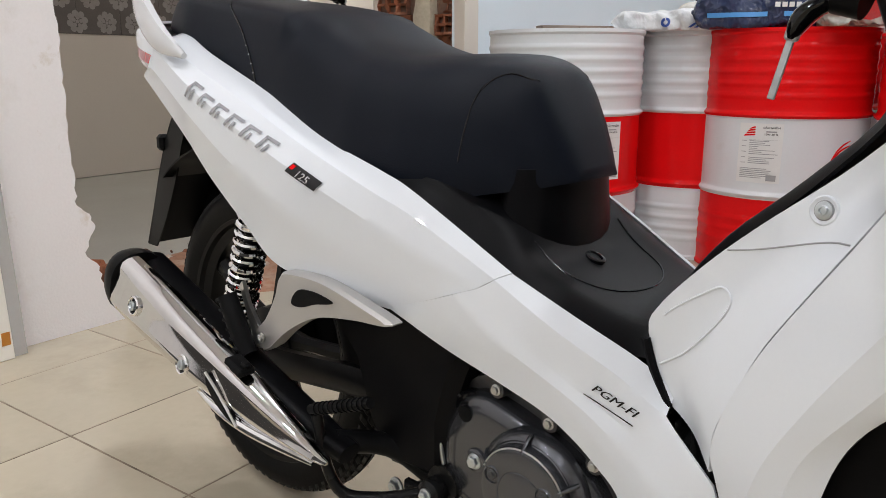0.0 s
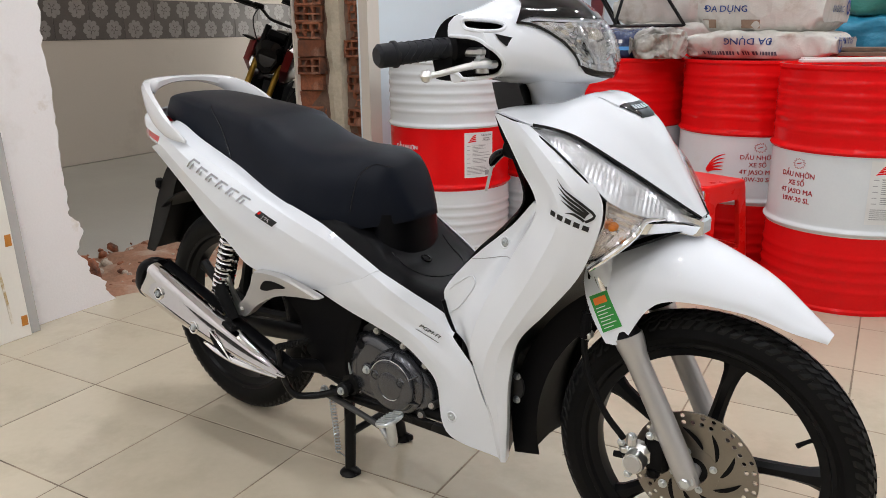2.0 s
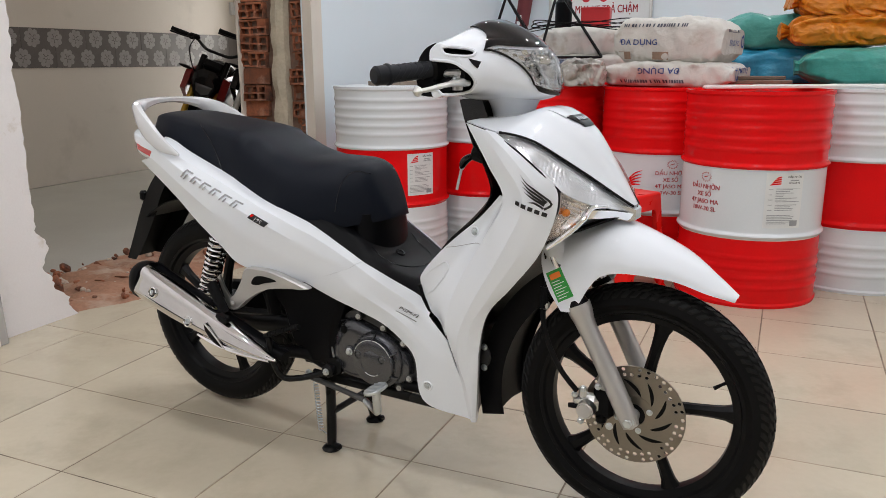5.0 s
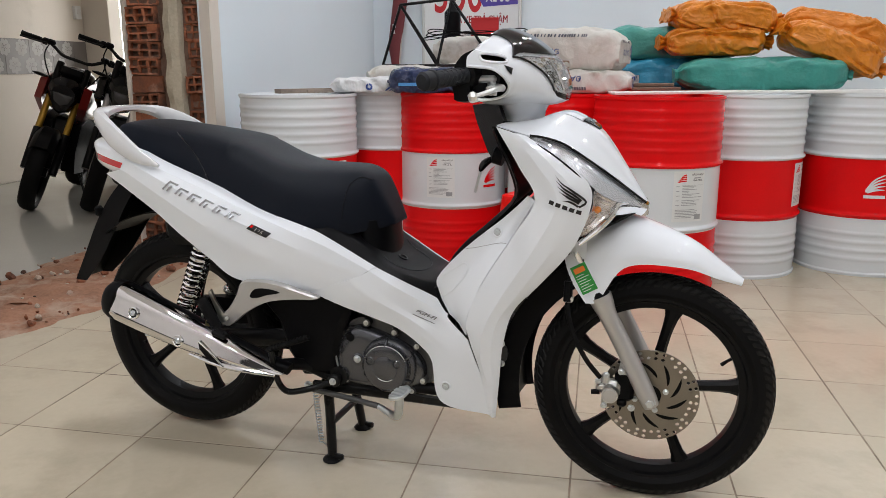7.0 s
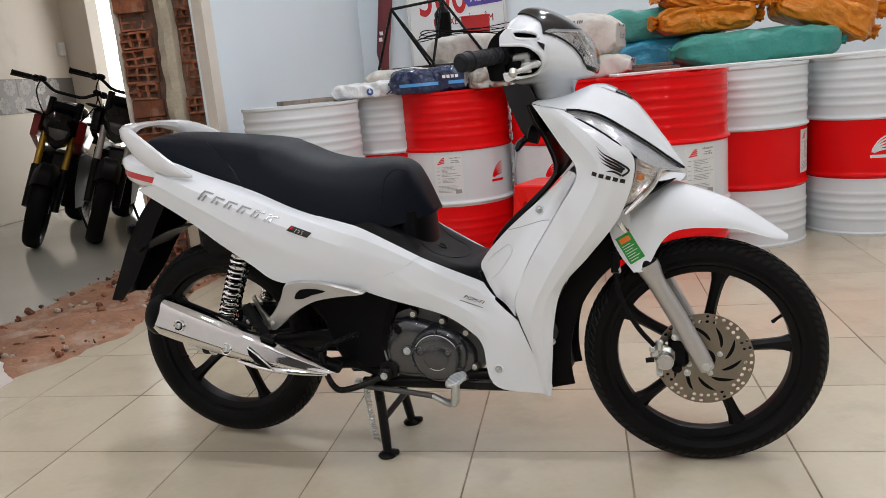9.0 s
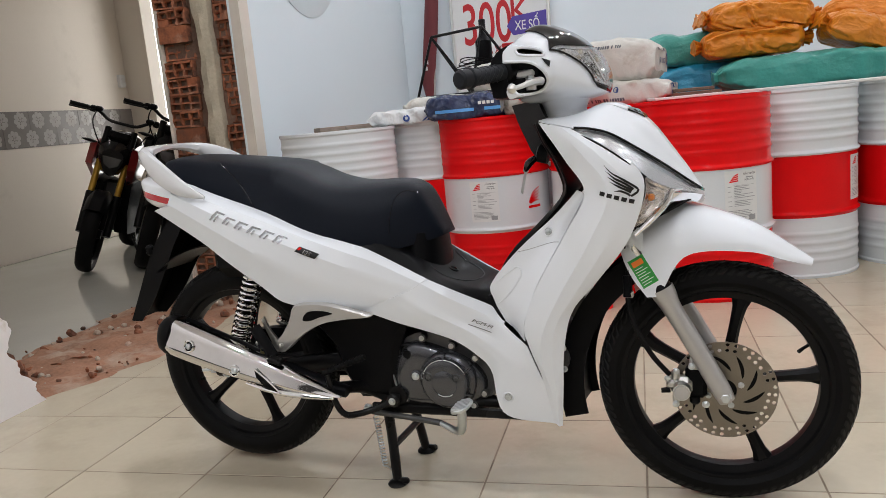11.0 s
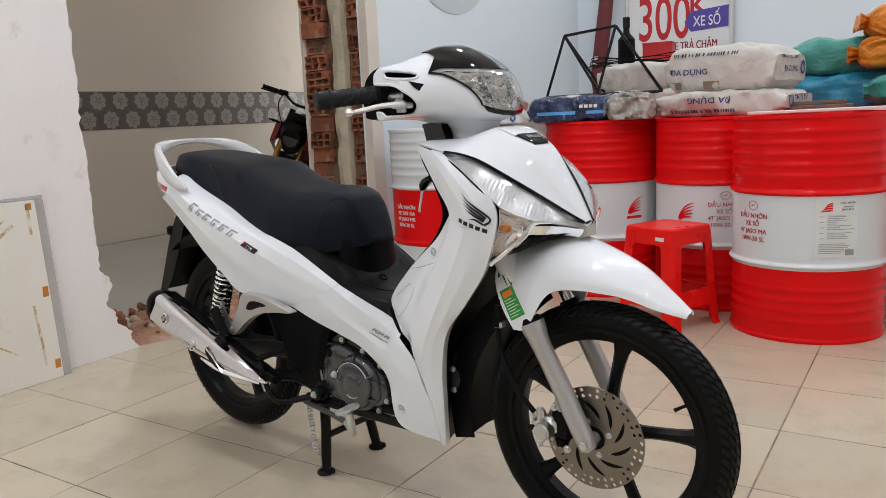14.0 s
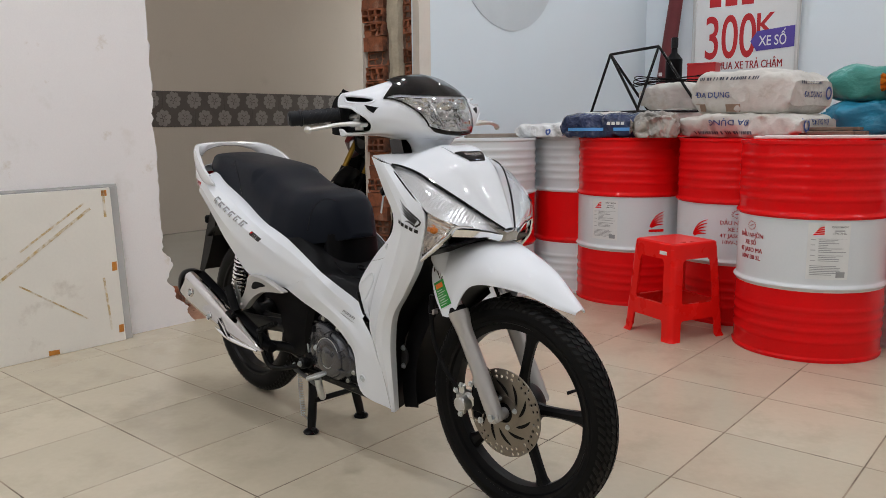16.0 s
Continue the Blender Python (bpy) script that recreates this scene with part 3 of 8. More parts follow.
FX, FZ, RF = 1.267, 0.274, 0.2735
RZ, RR = 0.288, 0.2790


def both(name, form, material, label="", parent=BIKE, sharp=35):
    """A part of the right side and its twin of the left."""
    a = part(name, form, material, parent, label, sharp)
    part(name, form.mirrored(), material, parent, label, sharp)
    return a


def bolt(parent, at, r=0.008, out=(0, -1, 0), material=ZINC, name="bolt"):
    """A flanged hexagon bolt head that points along out."""
    m = Matrix.Translation(at) @ Vector(out).to_track_quat("Z", "Y").to_matrix().to_4x4()
    f = Form().lathe([(r * 1.35, 0), (r * 1.35, r * 0.3), (r * 1.1, r * 0.45)], 18).lathe([(r, r * 0.3), (r, r * 1.0), (r * 0.8, r * 1.15)], 6).lathe([(r * 0.45, r * 1.12), (r * 0.42, r * 1.22)], 10)
    return part(name, f, material, parent, at=m)


def ring(cx, cz, r, y, n=64):
    t = np.linspace(0, 2 * np.pi, n, endpoint=False)
    return np.stack([cx + r * np.cos(t), 0 * t + y, cz + r * np.sin(t)], -1)


def wheel(name, x, z, R, w, steer, first, label):
    """A cast wheel with five spokes and a treaded tyre."""
    h = thing(name, "", "", pose(x, 0, z, 0, 0, steer))
    h.parent = BIKE
    tagged(h, label)
    bead = R - w * 0.74
    prof = []
    for a in np.linspace(-1, 1, 19):
        prof.append((R - 0.5 * w * 0.62 * (1 - math.cos(a * 1.75)) - 0.012 * abs(a) ** 6, 0.5 * w * math.sin(a * 1.45)))
    prof = [(bead, -0.36 * w), (bead + 0.004, -0.40 * w)] + prof + [(bead + 0.004, 0.40 * w), (bead, 0.36 * w)]
    tyre = part("tyre", Form().loft([ring(0, 0, r, y, 96) for r, y in prof], False), RUBBER, h, "black rubber tyre with fresh tread")
    # tread blocks stand proud between the grooves
    f = Form()
    n = 80
    for i in range(n):
        a = 2 * math.pi * i / n
        for s in (-1, 1):
            for y0, y1, lean, k in ((0.003, 0.014, 0.07, 0.62), (0.0165, 0.025, 0.11, 0.55), (0.027, 0.034, 0.13, 0.5)):
                v = []
                for lift in (-0.002, 0.0030):
                    for da, yy in ((0, y0), (k, y0), (k, y1), (0, y1)):
                        b = a + (da * 2 * math.pi / n) + lean * (yy / 0.02) + (0.05 if s > 0 else 0)
                        r = R - 0.5 * w * 0.62 * (1 - math.cos(1.75 / 1.45 * math.asin(min(0.99, yy / (0.5 * w))))) + lift
                        v.append((r * math.cos(b), s * yy, r * math.sin(b)))
                f.add(v, [(4, 5, 6, 7), (0, 1, 5, 4), (1, 2, 6, 5), (2, 3, 7, 6), (3, 0, 4, 7)])
    tagged(part("tread", f, TREAD, tyre), kind="stuff")
    rnd = random.Random(len(name))
    f = Form()
    for i in range(230):
        a, yy = rnd.uniform(0, 2 * math.pi), rnd.choice((-1, 1)) * rnd.choice((0.010, 0.024, 0.031))
        r = R - 0.5 * w * 0.62 * (1 - math.cos(1.75 / 1.45 * math.asin(min(0.99, abs(yy) / (0.5 * w)))))
        d = np.array((math.cos(a), yy * 12, math.sin(a)))
        p = np.array((r * math.cos(a), yy, r * math.sin(a)))
        q = p + d * rnd.uniform(0.004, 0.008)
        f.tube([p, q], [0.0005, 0.0002], 3)
    tagged(part("moulding_nib", f, RUBBER, tyre), kind="stuff")
    t1, t0 = bead + 0.002, bead - 0.024
    rim = [(t1 + 0.004, -0.36 * w), (t1 + 0.001, -0.40 * w), (t1 - 0.006, -0.38 * w), (t1 - 0.010, -0.28 * w), (t0, -0.2 * w), (t0 - 0.002, 0), (t0, 0.2 * w), (t1 - 0.010, 0.28 * w), (t1 - 0.006, 0.38 * w), (t1 + 0.001, 0.40 * w), (t1 + 0.004, 0.36 * w)]
    part("rim", Form().loft([ring(0, 0, r, y, 80) for r, y in rim], False), SATIN_BLACK, h, "satin black cast rim")
    for i in range(5):
        a = radians(first + 72 * i)
        rings_ = []
        for k in range(8):
            s = k / 7
            r = 0.035 + (t0 - 0.031) * s
            wd = 0.0165 - 0.0045 * math.sin(s * math.pi) + 0.007 * max(0, s - 0.84) * 6 + 0.010 * max(0, 0.25 - s) * 4
            th = 0.016 - 0.004 * s
            b = a + 0.03 * math.sin(s * math.pi * 0.9) / max(r / 0.1, 0.5)
            c, d = np.array((math.cos(b), 0, math.sin(b))), np.array((-math.sin(b), 0, math.cos(b)))
            y = np.array((0, 1, 0))
            rings_.append([c * r + d * wd * p + y * th * q for p, q in ((-1, -0.35), (-0.45, -1), (0.45, -1), (1, -0.35), (1, 0.35), (0.45, 1), (-0.45, 1), (-1, 0.35))])
        part("spoke", Form().loft(rings_), SATIN_BLACK, h)
    part("hub", Form().loft([ring(0, 0, r, y, 40) for r, y in ((0.02, -0.055), (0.03, -0.052), (0.034, -0.03), (0.058, -0.02), (0.06, 0.02), (0.05, 0.045), (0.02, 0.05))]), SATIN_BLACK, h, "black cast hub")
    a = radians(26 if name == "front_wheel" else 200)
    part("valve", Form().tube([((t0 + 0.002) * math.cos(a), 0, (t0 + 0.002) * math.sin(a)), ((t0 - 0.012) * math.cos(a), -0.006, (t0 - 0.012) * math.sin(a)), ((t0 - 0.026) * math.cos(a), -0.016, (t0 - 0.026) * math.sin(a))], [0.004, 0.0035, 0.0045], 8), RUBBER, h)
    return h


FRONT = wheel("front_wheel", FX, FZ, RF, 0.072, 3.0, 5, "front wheel with black cast spokes")
wheel("rear_wheel", 0, RZ, RR, 0.084, 0, 3, "rear wheel with black cast spokes")

def welded(f):
    """Joins the vertices of a form that lie in one place."""
    v = np.round(np.vstack(f.v), 5)
    u, back = np.unique(v, axis=0, return_inverse=True)
    back = np.asarray(back).ravel()
    faces = [tuple(dict.fromkeys(int(back[i]) for i in q)) for q in f.f]
    return Form().add(u, [q for q in faces if len(q) > 2])


# drilled brake disc
f = Form()
for row, (r0, r1, n, hr, off) in enumerate(((0.044, 0.084, 36, 0.0001, 0), (0.084, 0.0965, 36, 0.0043, 0), (0.0965, 0.109, 36, 0.0043, 0))):
    for i in range(n):
        if row and i % 6 == (0 if row == 1 else 3):
            hr_ = 0.0003
        else:
            hr_ = hr
        a0, a1 = 2 * math.pi * (i + off) / n, 2 * math.pi * (i + 1 + off) / n
        am, rm = (a0 + a1) / 2, (r0 + r1) / 2
        outer = [(r0, a0), (r0, am), (r0, a1), (rm, a1), (r1, a1), (r1, am), (r1, a0), (rm, a0)]
        c = np.array((rm * math.cos(am), rm * math.sin(am)))
        v = []
        for y in (-0.0585, -0.0545):
            for r, a in outer:
                v.append((r * math.cos(a), y, r * math.sin(a)))
            for k, (r, a) in enumerate(outer):
                d = np.array((r * math.cos(a), r * math.sin(a))) - c
                d = c + d / np.linalg.norm(d) * hr_
                v.append((d[0], y, d[1]))
        q = [(k, (k + 1) % 8, 8 + (k + 1) % 8, 8 + k) for k in range(8)]
        q += [tuple(16 + j for j in g[::-1]) for g in q[:8]] + [(8 + k, 8 + (k + 1) % 8, 24 + (k + 1) % 8, 24 + k) for k in range(8)]
        if row == 0:
            q += [(0, 1, 17, 16), (1, 2, 18, 17)]
        if row == 2:
            q += [(4, 5, 21, 20), (5, 6, 22, 21)]
        f.add(v, q)
disc = part("brake_disc", welded(f), DISC, FRONT, "brushed steel brake disc with drilled holes")
# black plates laid on the disc paint its open slots dark
f = Form()
for i in range(10):
    a = 2 * math.pi * i / 10
    p = []
    for k in [(j / 7, 1) for j in range(8)] + [(j / 7, -1) for j in range(6, 0, -1)]:
        r = 0.045 + 0.037 * k[0]
        b = a + 0.62 * k[0] ** 0.9 + k[1] * 0.0058 * math.sin(math.pi * k[0]) ** 0.6 / r
        p.append((r * math.cos(b), r * math.sin(b)))
    f.plate(p, -0.0592, -0.0586)
part("vent_slot", f, BLACK, disc, "black plates for the dark curved vent slots")
f = Form().loft([ring(0, 0, r, y, 48) for r, y in ((0.025, -0.05), (0.025, -0.0592), (0.0445, -0.0592), (0.0455, -0.0535))])
part("disc_carrier", f, DISC, disc)
for i in range(4):
    a = radians(20 + 90 * i)
    bolt(disc, (0.036 * math.cos(a), -0.0592, 0.036 * math.sin(a)), 0.005)

# fork, caliper and axle, turned a little with the wheel
FORK = thing("front_fork", "", "", pose(FX, 0, 0, 0, 0, 3.0))
FORK.parent = BIKE
tagged(FORK, "silver telescopic front fork")
for s in (-1, 1):
    pts, rad = along([(-0.122, s * 0.088, 0.512), (-0.115, s * 0.088, 0.497), (-0.10, s * 0.088, 0.465), (-0.06, s * 0.088, 0.39), (-0.012, s * 0.089, 0.295), (0.004, s * 0.089, 0.262)], [0.0265, 0.0255, 0.0205, 0.0205, 0.021, 0.018], 18)
    leg = part("fork_leg", Form().tube(pts, rad, 20), SILVER, FORK)
    part("dust_seal", Form().tube([(-0.121, s * 0.088, 0.508), (-0.128, s * 0.088, 0.522)], [0.0255, 0.021], 18), BLACK, leg)
    part("inner_tube", Form().tube([(-0.12, s * 0.088, 0.51), (-0.22, s * 0.088, 0.70)], 0.0165, 14), CHROME, leg)
    pts, rad = along([(-0.150, s * 0.078, 0.575), (-0.172, s * 0.079, 0.615), (-0.198, s * 0.080, 0.665)], [0.024, 0.026, 0.030], 10)
    part("fork_cover", Form().tube(pts, rad, 20), WHITE, leg, "white plastic fork cover")
    f = Form().rod((0.0, s * 0.10, FZ), (0.0, s * 0.045, FZ), 0.017, 0.013)
    part("axle_boss", f, SILVER, leg)
bolt(FORK, (0.0, -0.10, FZ), 0.010, name="axle_nut")
cal = part("brake_caliper", Form().box((-0.088, -0.086, 0.295), (0.046, 0.036, 0.040), 0.010).rod((-0.088, -0.122, 0.290), (-0.088, -0.075, 0.290), 0.0185, 0.021).box((-0.110, -0.095, 0.300), (0.022, 0.018, 0.018), 0.005).box((-0.101, -0.095, 0.268), (0.014, 0.016, 0.026), 0.005).box((-0.100, -0.098, 0.322), (0.018, 0.018, 0.026), 0.006), ALU, FORK, "aluminium brake caliper")
part("piston_cap", Form().rod((-0.088, -0.125, 0.290), (-0.088, -0.121, 0.290), 0.015, 0.017), SILVER, cal)
part("pad_body", Form().box((-0.058, -0.080, 0.302), (0.044, 0.030, 0.072), 0.010).box((-0.062, -0.084, 0.262), (0.022, 0.02, 0.022), 0.006), BLACK, cal)
part("mounting_bracket", Form().plate([(-0.060, 0.395), (-0.050, 0.395), (-0.030, 0.330), (-0.062, 0.332), (-0.072, 0.345)], -0.094, -0.086), SILVER, cal)
for x, z in ((-0.098, 0.332), (-0.116, 0.316), (-0.101, 0.258), (-0.066, 0.343)):
    bolt(cal, (x, -0.104, z), 0.0055)
bolt(cal, (-0.040, -0.098, 0.256), 0.006)
part("bleed_cap", Form().rod((-0.112, -0.096, 0.287), (-0.131, -0.097, 0.285), 0.0065, 0.0055), RUBBER, cal)
pts = spline([(-0.112, -0.105, 0.325), (-0.145, -0.115, 0.37), (-0.175, -0.118, 0.43), (-0.19, -0.112, 0.49), (-0.188, -0.10, 0.56), (-0.20, -0.08, 0.66)], 30)
hose = part("brake_hose", Form().tube(pts, 0.0058, 10), RUBBER, FORK, "black rubber brake hose")
part("hose_clamp", Form().box((-0.188, -0.108, 0.505), (0.02, 0.02, 0.014), 0.003), ALU, hose)
part("hose_sleeve", Form().tube(spline([(-0.19, -0.112, 0.50), (-0.19, -0.105, 0.545)], 4), 0.010, 10), BLACK, hose)

# front fender
rows = [
    [(1.075, 0, 0.668), (1.15, 0, 0.682), (1.22, 0, 0.676), (1.335, 0, 0.631), (1.405, 0, 0.583), (1.450, 0, 0.549)],
    [(1.075, -0.05, 0.662), (1.15, -0.054, 0.675), (1.22, -0.05, 0.668), (1.335, -0.034, 0.625), (1.405, -0.017, 0.58), (1.450, -0.004, 0.548)],
    [(1.073, -0.084, 0.640), (1.15, -0.088, 0.648), (1.22, -0.082, 0.643), (1.335, -0.056, 0.607), (1.405, -0.031, 0.569), (1.449, -0.010, 0.546)],
    [(1.070, -0.104, 0.600), (1.14, -0.106, 0.604), (1.22, -0.095, 0.614), (1.33, -0.066, 0.597), (1.403, -0.038, 0.564), (1.448, -0.013, 0.544)],
    [(1.090, -0.114, 0.545), (1.142, -0.110, 0.552), (1.215, -0.098, 0.596), (1.325, -0.069, 0.589), (1.402, -0.041, 0.559), (1.447, -0.014, 0.542)],
    [(1.122, -0.118, 0.498), (1.150, -0.112, 0.506), (1.205, -0.100, 0.584), (1.322, -0.071, 0.583), (1.400, -0.043, 0.556), (1.446, -0.014, 0.541)],
]
flip = [[(x, -y, z) for x, y, z in r] for r in rows[:0:-1]]
fender = part("front_fender", Form().sheet(flip + rows, 34, 31, 0.0035), WHITE, BIKE, "glossy white front fender")
ft = np.linspace(radians(118), radians(191), 18)
f = Form().sheet([[(FX + 0.318 * math.cos(a), y, FZ + 0.318 * math.sin(a) + (0.004 - abs(y) * 0.12)) for a in ft] for y in (-0.072, -0.06, 0, 0.06, 0.072)], 24, 9, 0.003)
fl = np.linspace(radians(124), radians(192), 16)
for y in (-0.075, 0.075):
    f.sheet([[(FX + r * math.cos(a), y, FZ + r * math.sin(a)) for a in fl] for r in (0.300, 0.330, 0.356)], 18, 5, 0.003)
part("mud_flap", f, BLACK, fender, "black plastic splash guard behind the wheel")
# sticker on the fork cover
f = Form()


def tree(*forms):
    v, q, k = [], [], 0
    for g in forms:
        a = np.vstack(g.v)
        v += a.tolist()
        q += [tuple(i + k for i in face) for face in g.f]
        k += len(a)
    return BVHTree.FromPolygons(v, q)


def decal(t, pts, faces, lift=0.0012, back=-0.12):
    """Lays flat shapes, given as (x, z), onto a right side surface."""
    out = []
    for x, z in pts:
        hit = t.ray_cast(Vector((x, -1, z)), Vector((0, 1, 0)))[0]
        out.append((x, (hit.y if hit else back) - lift, z))
    return Form().add(out, faces)


def bars(o, u, cells):
    """Parallelograms (a0, a1, b0, b1, slant) along u from o, as points and faces."""
    u = np.array(u)
    w = np.array((-u[1], u[0]))
    v, q = [], []
    for a0, a1, b0, b1, s in cells:
        k, n, m = len(v), 4, 5
        for i in range(n + 1):
            a = a0 + (a1 - a0) * i / n
            for j in range(m + 1):
                c = b0 + (b1 - b0) * j / m
                v.append(tuple(o + u * (a + s * c) + w * c))
        q += [(k + i * (m + 1) + j, k + (i + 1) * (m + 1) + j, k + (i + 1) * (m + 1) + j + 1, k + i * (m + 1) + j + 1) for i in range(n) for j in range(m)]
    return v, q


ff = Form().sheet(flip + rows, 34, 31, 0.0035)
T_FENDER = tree(ff)
u = np.array((0.49, -0.87))
st = part("sticker", decal(T_FENDER, *bars(np.array((1.100, 0.583)), u, [(0, 0.066, -0.018, 0.018, 0)])), GREEN_INK, fender, "green energy label with small print")
part("sticker_heading", decal(T_FENDER, *bars(np.array((1.100, 0.583)), u, [(0.006, 0.018, -0.013, 0.012, 0)]), lift=0.002), ORANGE_INK, st)
part("sticker_print", decal(T_FENDER, *bars(np.array((1.100, 0.583)), u, [(0.023 + 0.006 * i, 0.0245 + 0.006 * i, -0.014, 0.005 + 0.008 * (i % 2), 0) for i in range(7)]), lift=0.002), PAPER, st)

# leg shield: outer plate, inner panel, and the lower cowl that runs back to the seat
c0 = [(0.928, -0.176, 0.886), (0.980, -0.180, 0.805), (1.016, -0.180, 0.735), (0.968, -0.166, 0.650), (0.893, -0.151, 0.530), (0.856, -0.141, 0.440), (0.862, -0.136, 0.390), (0.886, -0.127, 0.310), (0.904, -0.113, 0.200)]
c1 = [(0.955, -0.178, 0.878), (1.020, -0.192, 0.812), (1.066, -0.196, 0.735), (1.018, -0.184, 0.630), (0.940, -0.167, 0.505), (0.898, -0.154, 0.420), (0.890, -0.142, 0.350), (0.905, -0.130, 0.280), (0.910, -0.115, 0.196)]
c2 = [(0.990, -0.172, 0.866), (1.080, -0.189, 0.812), (1.134, -0.186, 0.755), (1.102, -0.179, 0.645), (1.030, -0.164, 0.552), (0.966, -0.152, 0.478), (0.940, -0.142, 0.390), (0.929, -0.130, 0.300), (0.917, -0.114, 0.194)]
c3 = [(0.990, -0.150, 0.854), (1.070, -0.165, 0.796), (1.118, -0.163, 0.735), (1.086, -0.150, 0.640), (1.016, -0.135, 0.550), (0.955, -0.126, 0.476), (0.931, -0.118, 0.390), (0.921, -0.108, 0.300), (0.914, -0.098, 0.198)]
SHIELD = Form().sheet([c0, c1, [tuple(0.5 * np.array(a) + 0.5 * np.array(b) + np.array((0, -0.004, 0))) for a, b in zip(c1, c2)], c2, [tuple(0.3 * np.array(a) + 0.7 * np.array(b)) for a, b in zip(c2, c3)], c3], 60, 21, -0.003, smooth=False)
both("leg_shield", SHIELD, WHITE, "glossy white leg shield", sharp=13)
p0 = [(0.995, -0.158, 0.738), (0.935, -0.130, 0.682), (0.872, -0.124, 0.630), (0.826, -0.120, 0.588), (0.783, -0.117, 0.540), (0.773, -0.115, 0.510), (0.797, -0.115, 0.447)]
p1 = [(1.014, -0.176, 0.730), (0.962, -0.160, 0.646), (0.920, -0.153, 0.580), (0.890, -0.147, 0.530), (0.868, -0.143, 0.480), (0.853, -0.139, 0.440), (0.850, -0.134, 0.400)]
pm = [tuple(np.array(a) * 0.5 + np.array(b) * 0.5 + np.array((0, 0.010, 0))) for a, b in zip(p0, p1)]
PANEL = Form().sheet([p0, pm, p1], 30, 9, 0.003)
panel = both("inner_panel", PANEL, WHITE, "white inner leg panel with a moulded recess")
r0 = [(0.633, -0.147, 0.5485), (0.700, -0.133, 0.514), (0.766, -0.119, 0.482), (0.788, -0.114, 0.466), (0.800, -0.112, 0.450)]
r1 = [(0.600, -0.161, 0.5305), (0.660, -0.152, 0.478), (0.740, -0.138, 0.430), (0.790, -0.133, 0.404), (0.820, -0.132, 0.396), (0.856, -0.133, 0.388)]
r2 = [(0.540, -0.165, 0.5075), (0.585, -0.160, 0.473), (0.650, -0.151, 0.446), (0.705, -0.145, 0.421), (0.755, -0.139, 0.382), (0.790, -0.134, 0.342), (0.825, -0.130, 0.300), (0.890, -0.124, 0.292)]
r3 = [(0.462, -0.160, 0.4795), (0.545, -0.154, 0.449), (0.622, -0.147, 0.425), (0.685, -0.141, 0.402), (0.736, -0.135, 0.365), (0.766, -0.130, 0.325), (0.788, -0.126, 0.222), (0.908, -0.112, 0.198)]
rb = [(0.618, -0.157, 0.5415), (0.686, -0.149, 0.503), (0.752, -0.136, 0.468), (0.778, -0.130, 0.450), (0.802, -0.127, 0.436)]
rm = [tuple(0.5 * np.array(a) + 0.5 * np.array(b) + np.array((0, -0.003, 0))) for a, b in zip(spline(r1, 12), spline(r2, 12))]
LOWER = Form().sheet([r0, rb, r1, rm, r2, r3], 44, 26, 0.003, smooth=False)
both("lower_cowl", LOWER, WHITE, "white lower side cowl", sharp=18)
s0 = [(-0.060, -0.108, 0.806), (-0.030, -0.112, 0.802), (0.060, -0.130, 0.772), (0.210, -0.143, 0.722), (0.330, -0.152, 0.672), (0.450, -0.156, 0.638), (0.500, -0.157, 0.621), (0.633, -0.147, 0.549)]
sa = [(-0.052, -0.146, 0.795), (-0.030, -0.150, 0.790), (0.070, -0.168, 0.757), (0.210, -0.178, 0.710), (0.326, -0.180, 0.664), (0.444, -0.176, 0.621), (0.512, -0.170, 0.596), (0.618, -0.157, 0.542)]
s1 = [(-0.048, -0.164, 0.782), (-0.030, -0.166, 0.776), (0.086, -0.188, 0.732), (0.210, -0.197, 0.682), (0.324, -0.195, 0.636), (0.440, -0.183, 0.590), (0.520, -0.173, 0.560), (0.600, -0.161, 0.531)]
s2 = [(-0.060, -0.168, 0.758), (-0.040, -0.168, 0.750), (0.090, -0.190, 0.690), (0.200, -0.197, 0.633), (0.310, -0.193, 0.580), (0.410, -0.180, 0.540), (0.480, -0.171, 0.520), (0.540, -0.165, 0.508)]
s3 = [(-0.125, -0.143, 0.743), (-0.060, -0.152, 0.708), (0.040, -0.168, 0.654), (0.114, -0.176, 0.603), (0.200, -0.178, 0.545), (0.264, -0.176, 0.502), (0.380, -0.169, 0.486), (0.462, -0.161, 0.480)]
s4 = [(-0.110, -0.105, 0.742), (-0.060, -0.120, 0.708), (0.040, -0.134, 0.656), (0.114, -0.144, 0.608), (0.200, -0.147, 0.552), (0.264, -0.147, 0.510), (0.380, -0.142, 0.494), (0.462, -0.140, 0.487)]
COWL = Form().sheet([s0, sa, s1, s2, s3, s4], 56, 26, 0.003, smooth=False)
cowl = both("side_cowl", COWL, WHITE, "long white side cowl below the seat", sharp=16)

# seat with a stepped pillion pad
prof_top = spline([(-0.150, 0.842), (-0.132, 0.864), (-0.072, 0.873), (0.100, 0.856), (0.205, 0.842), (0.262, 0.826), (0.330, 0.795), (0.390, 0.778), (0.440, 0.773), (0.520, 0.773), (0.558, 0.768), (0.586, 0.752), (0.605, 0.722), (0.622, 0.688), (0.637, 0.655), (0.641, 0.645)], 64)
prof_bot = [(-0.150, 0.822), (-0.087, 0.805), (0.056, 0.752), (0.213, 0.704), (0.332, 0.652), (0.450, 0.620), (0.539, 0.615), (0.615, 0.628), (0.641, 0.634)]
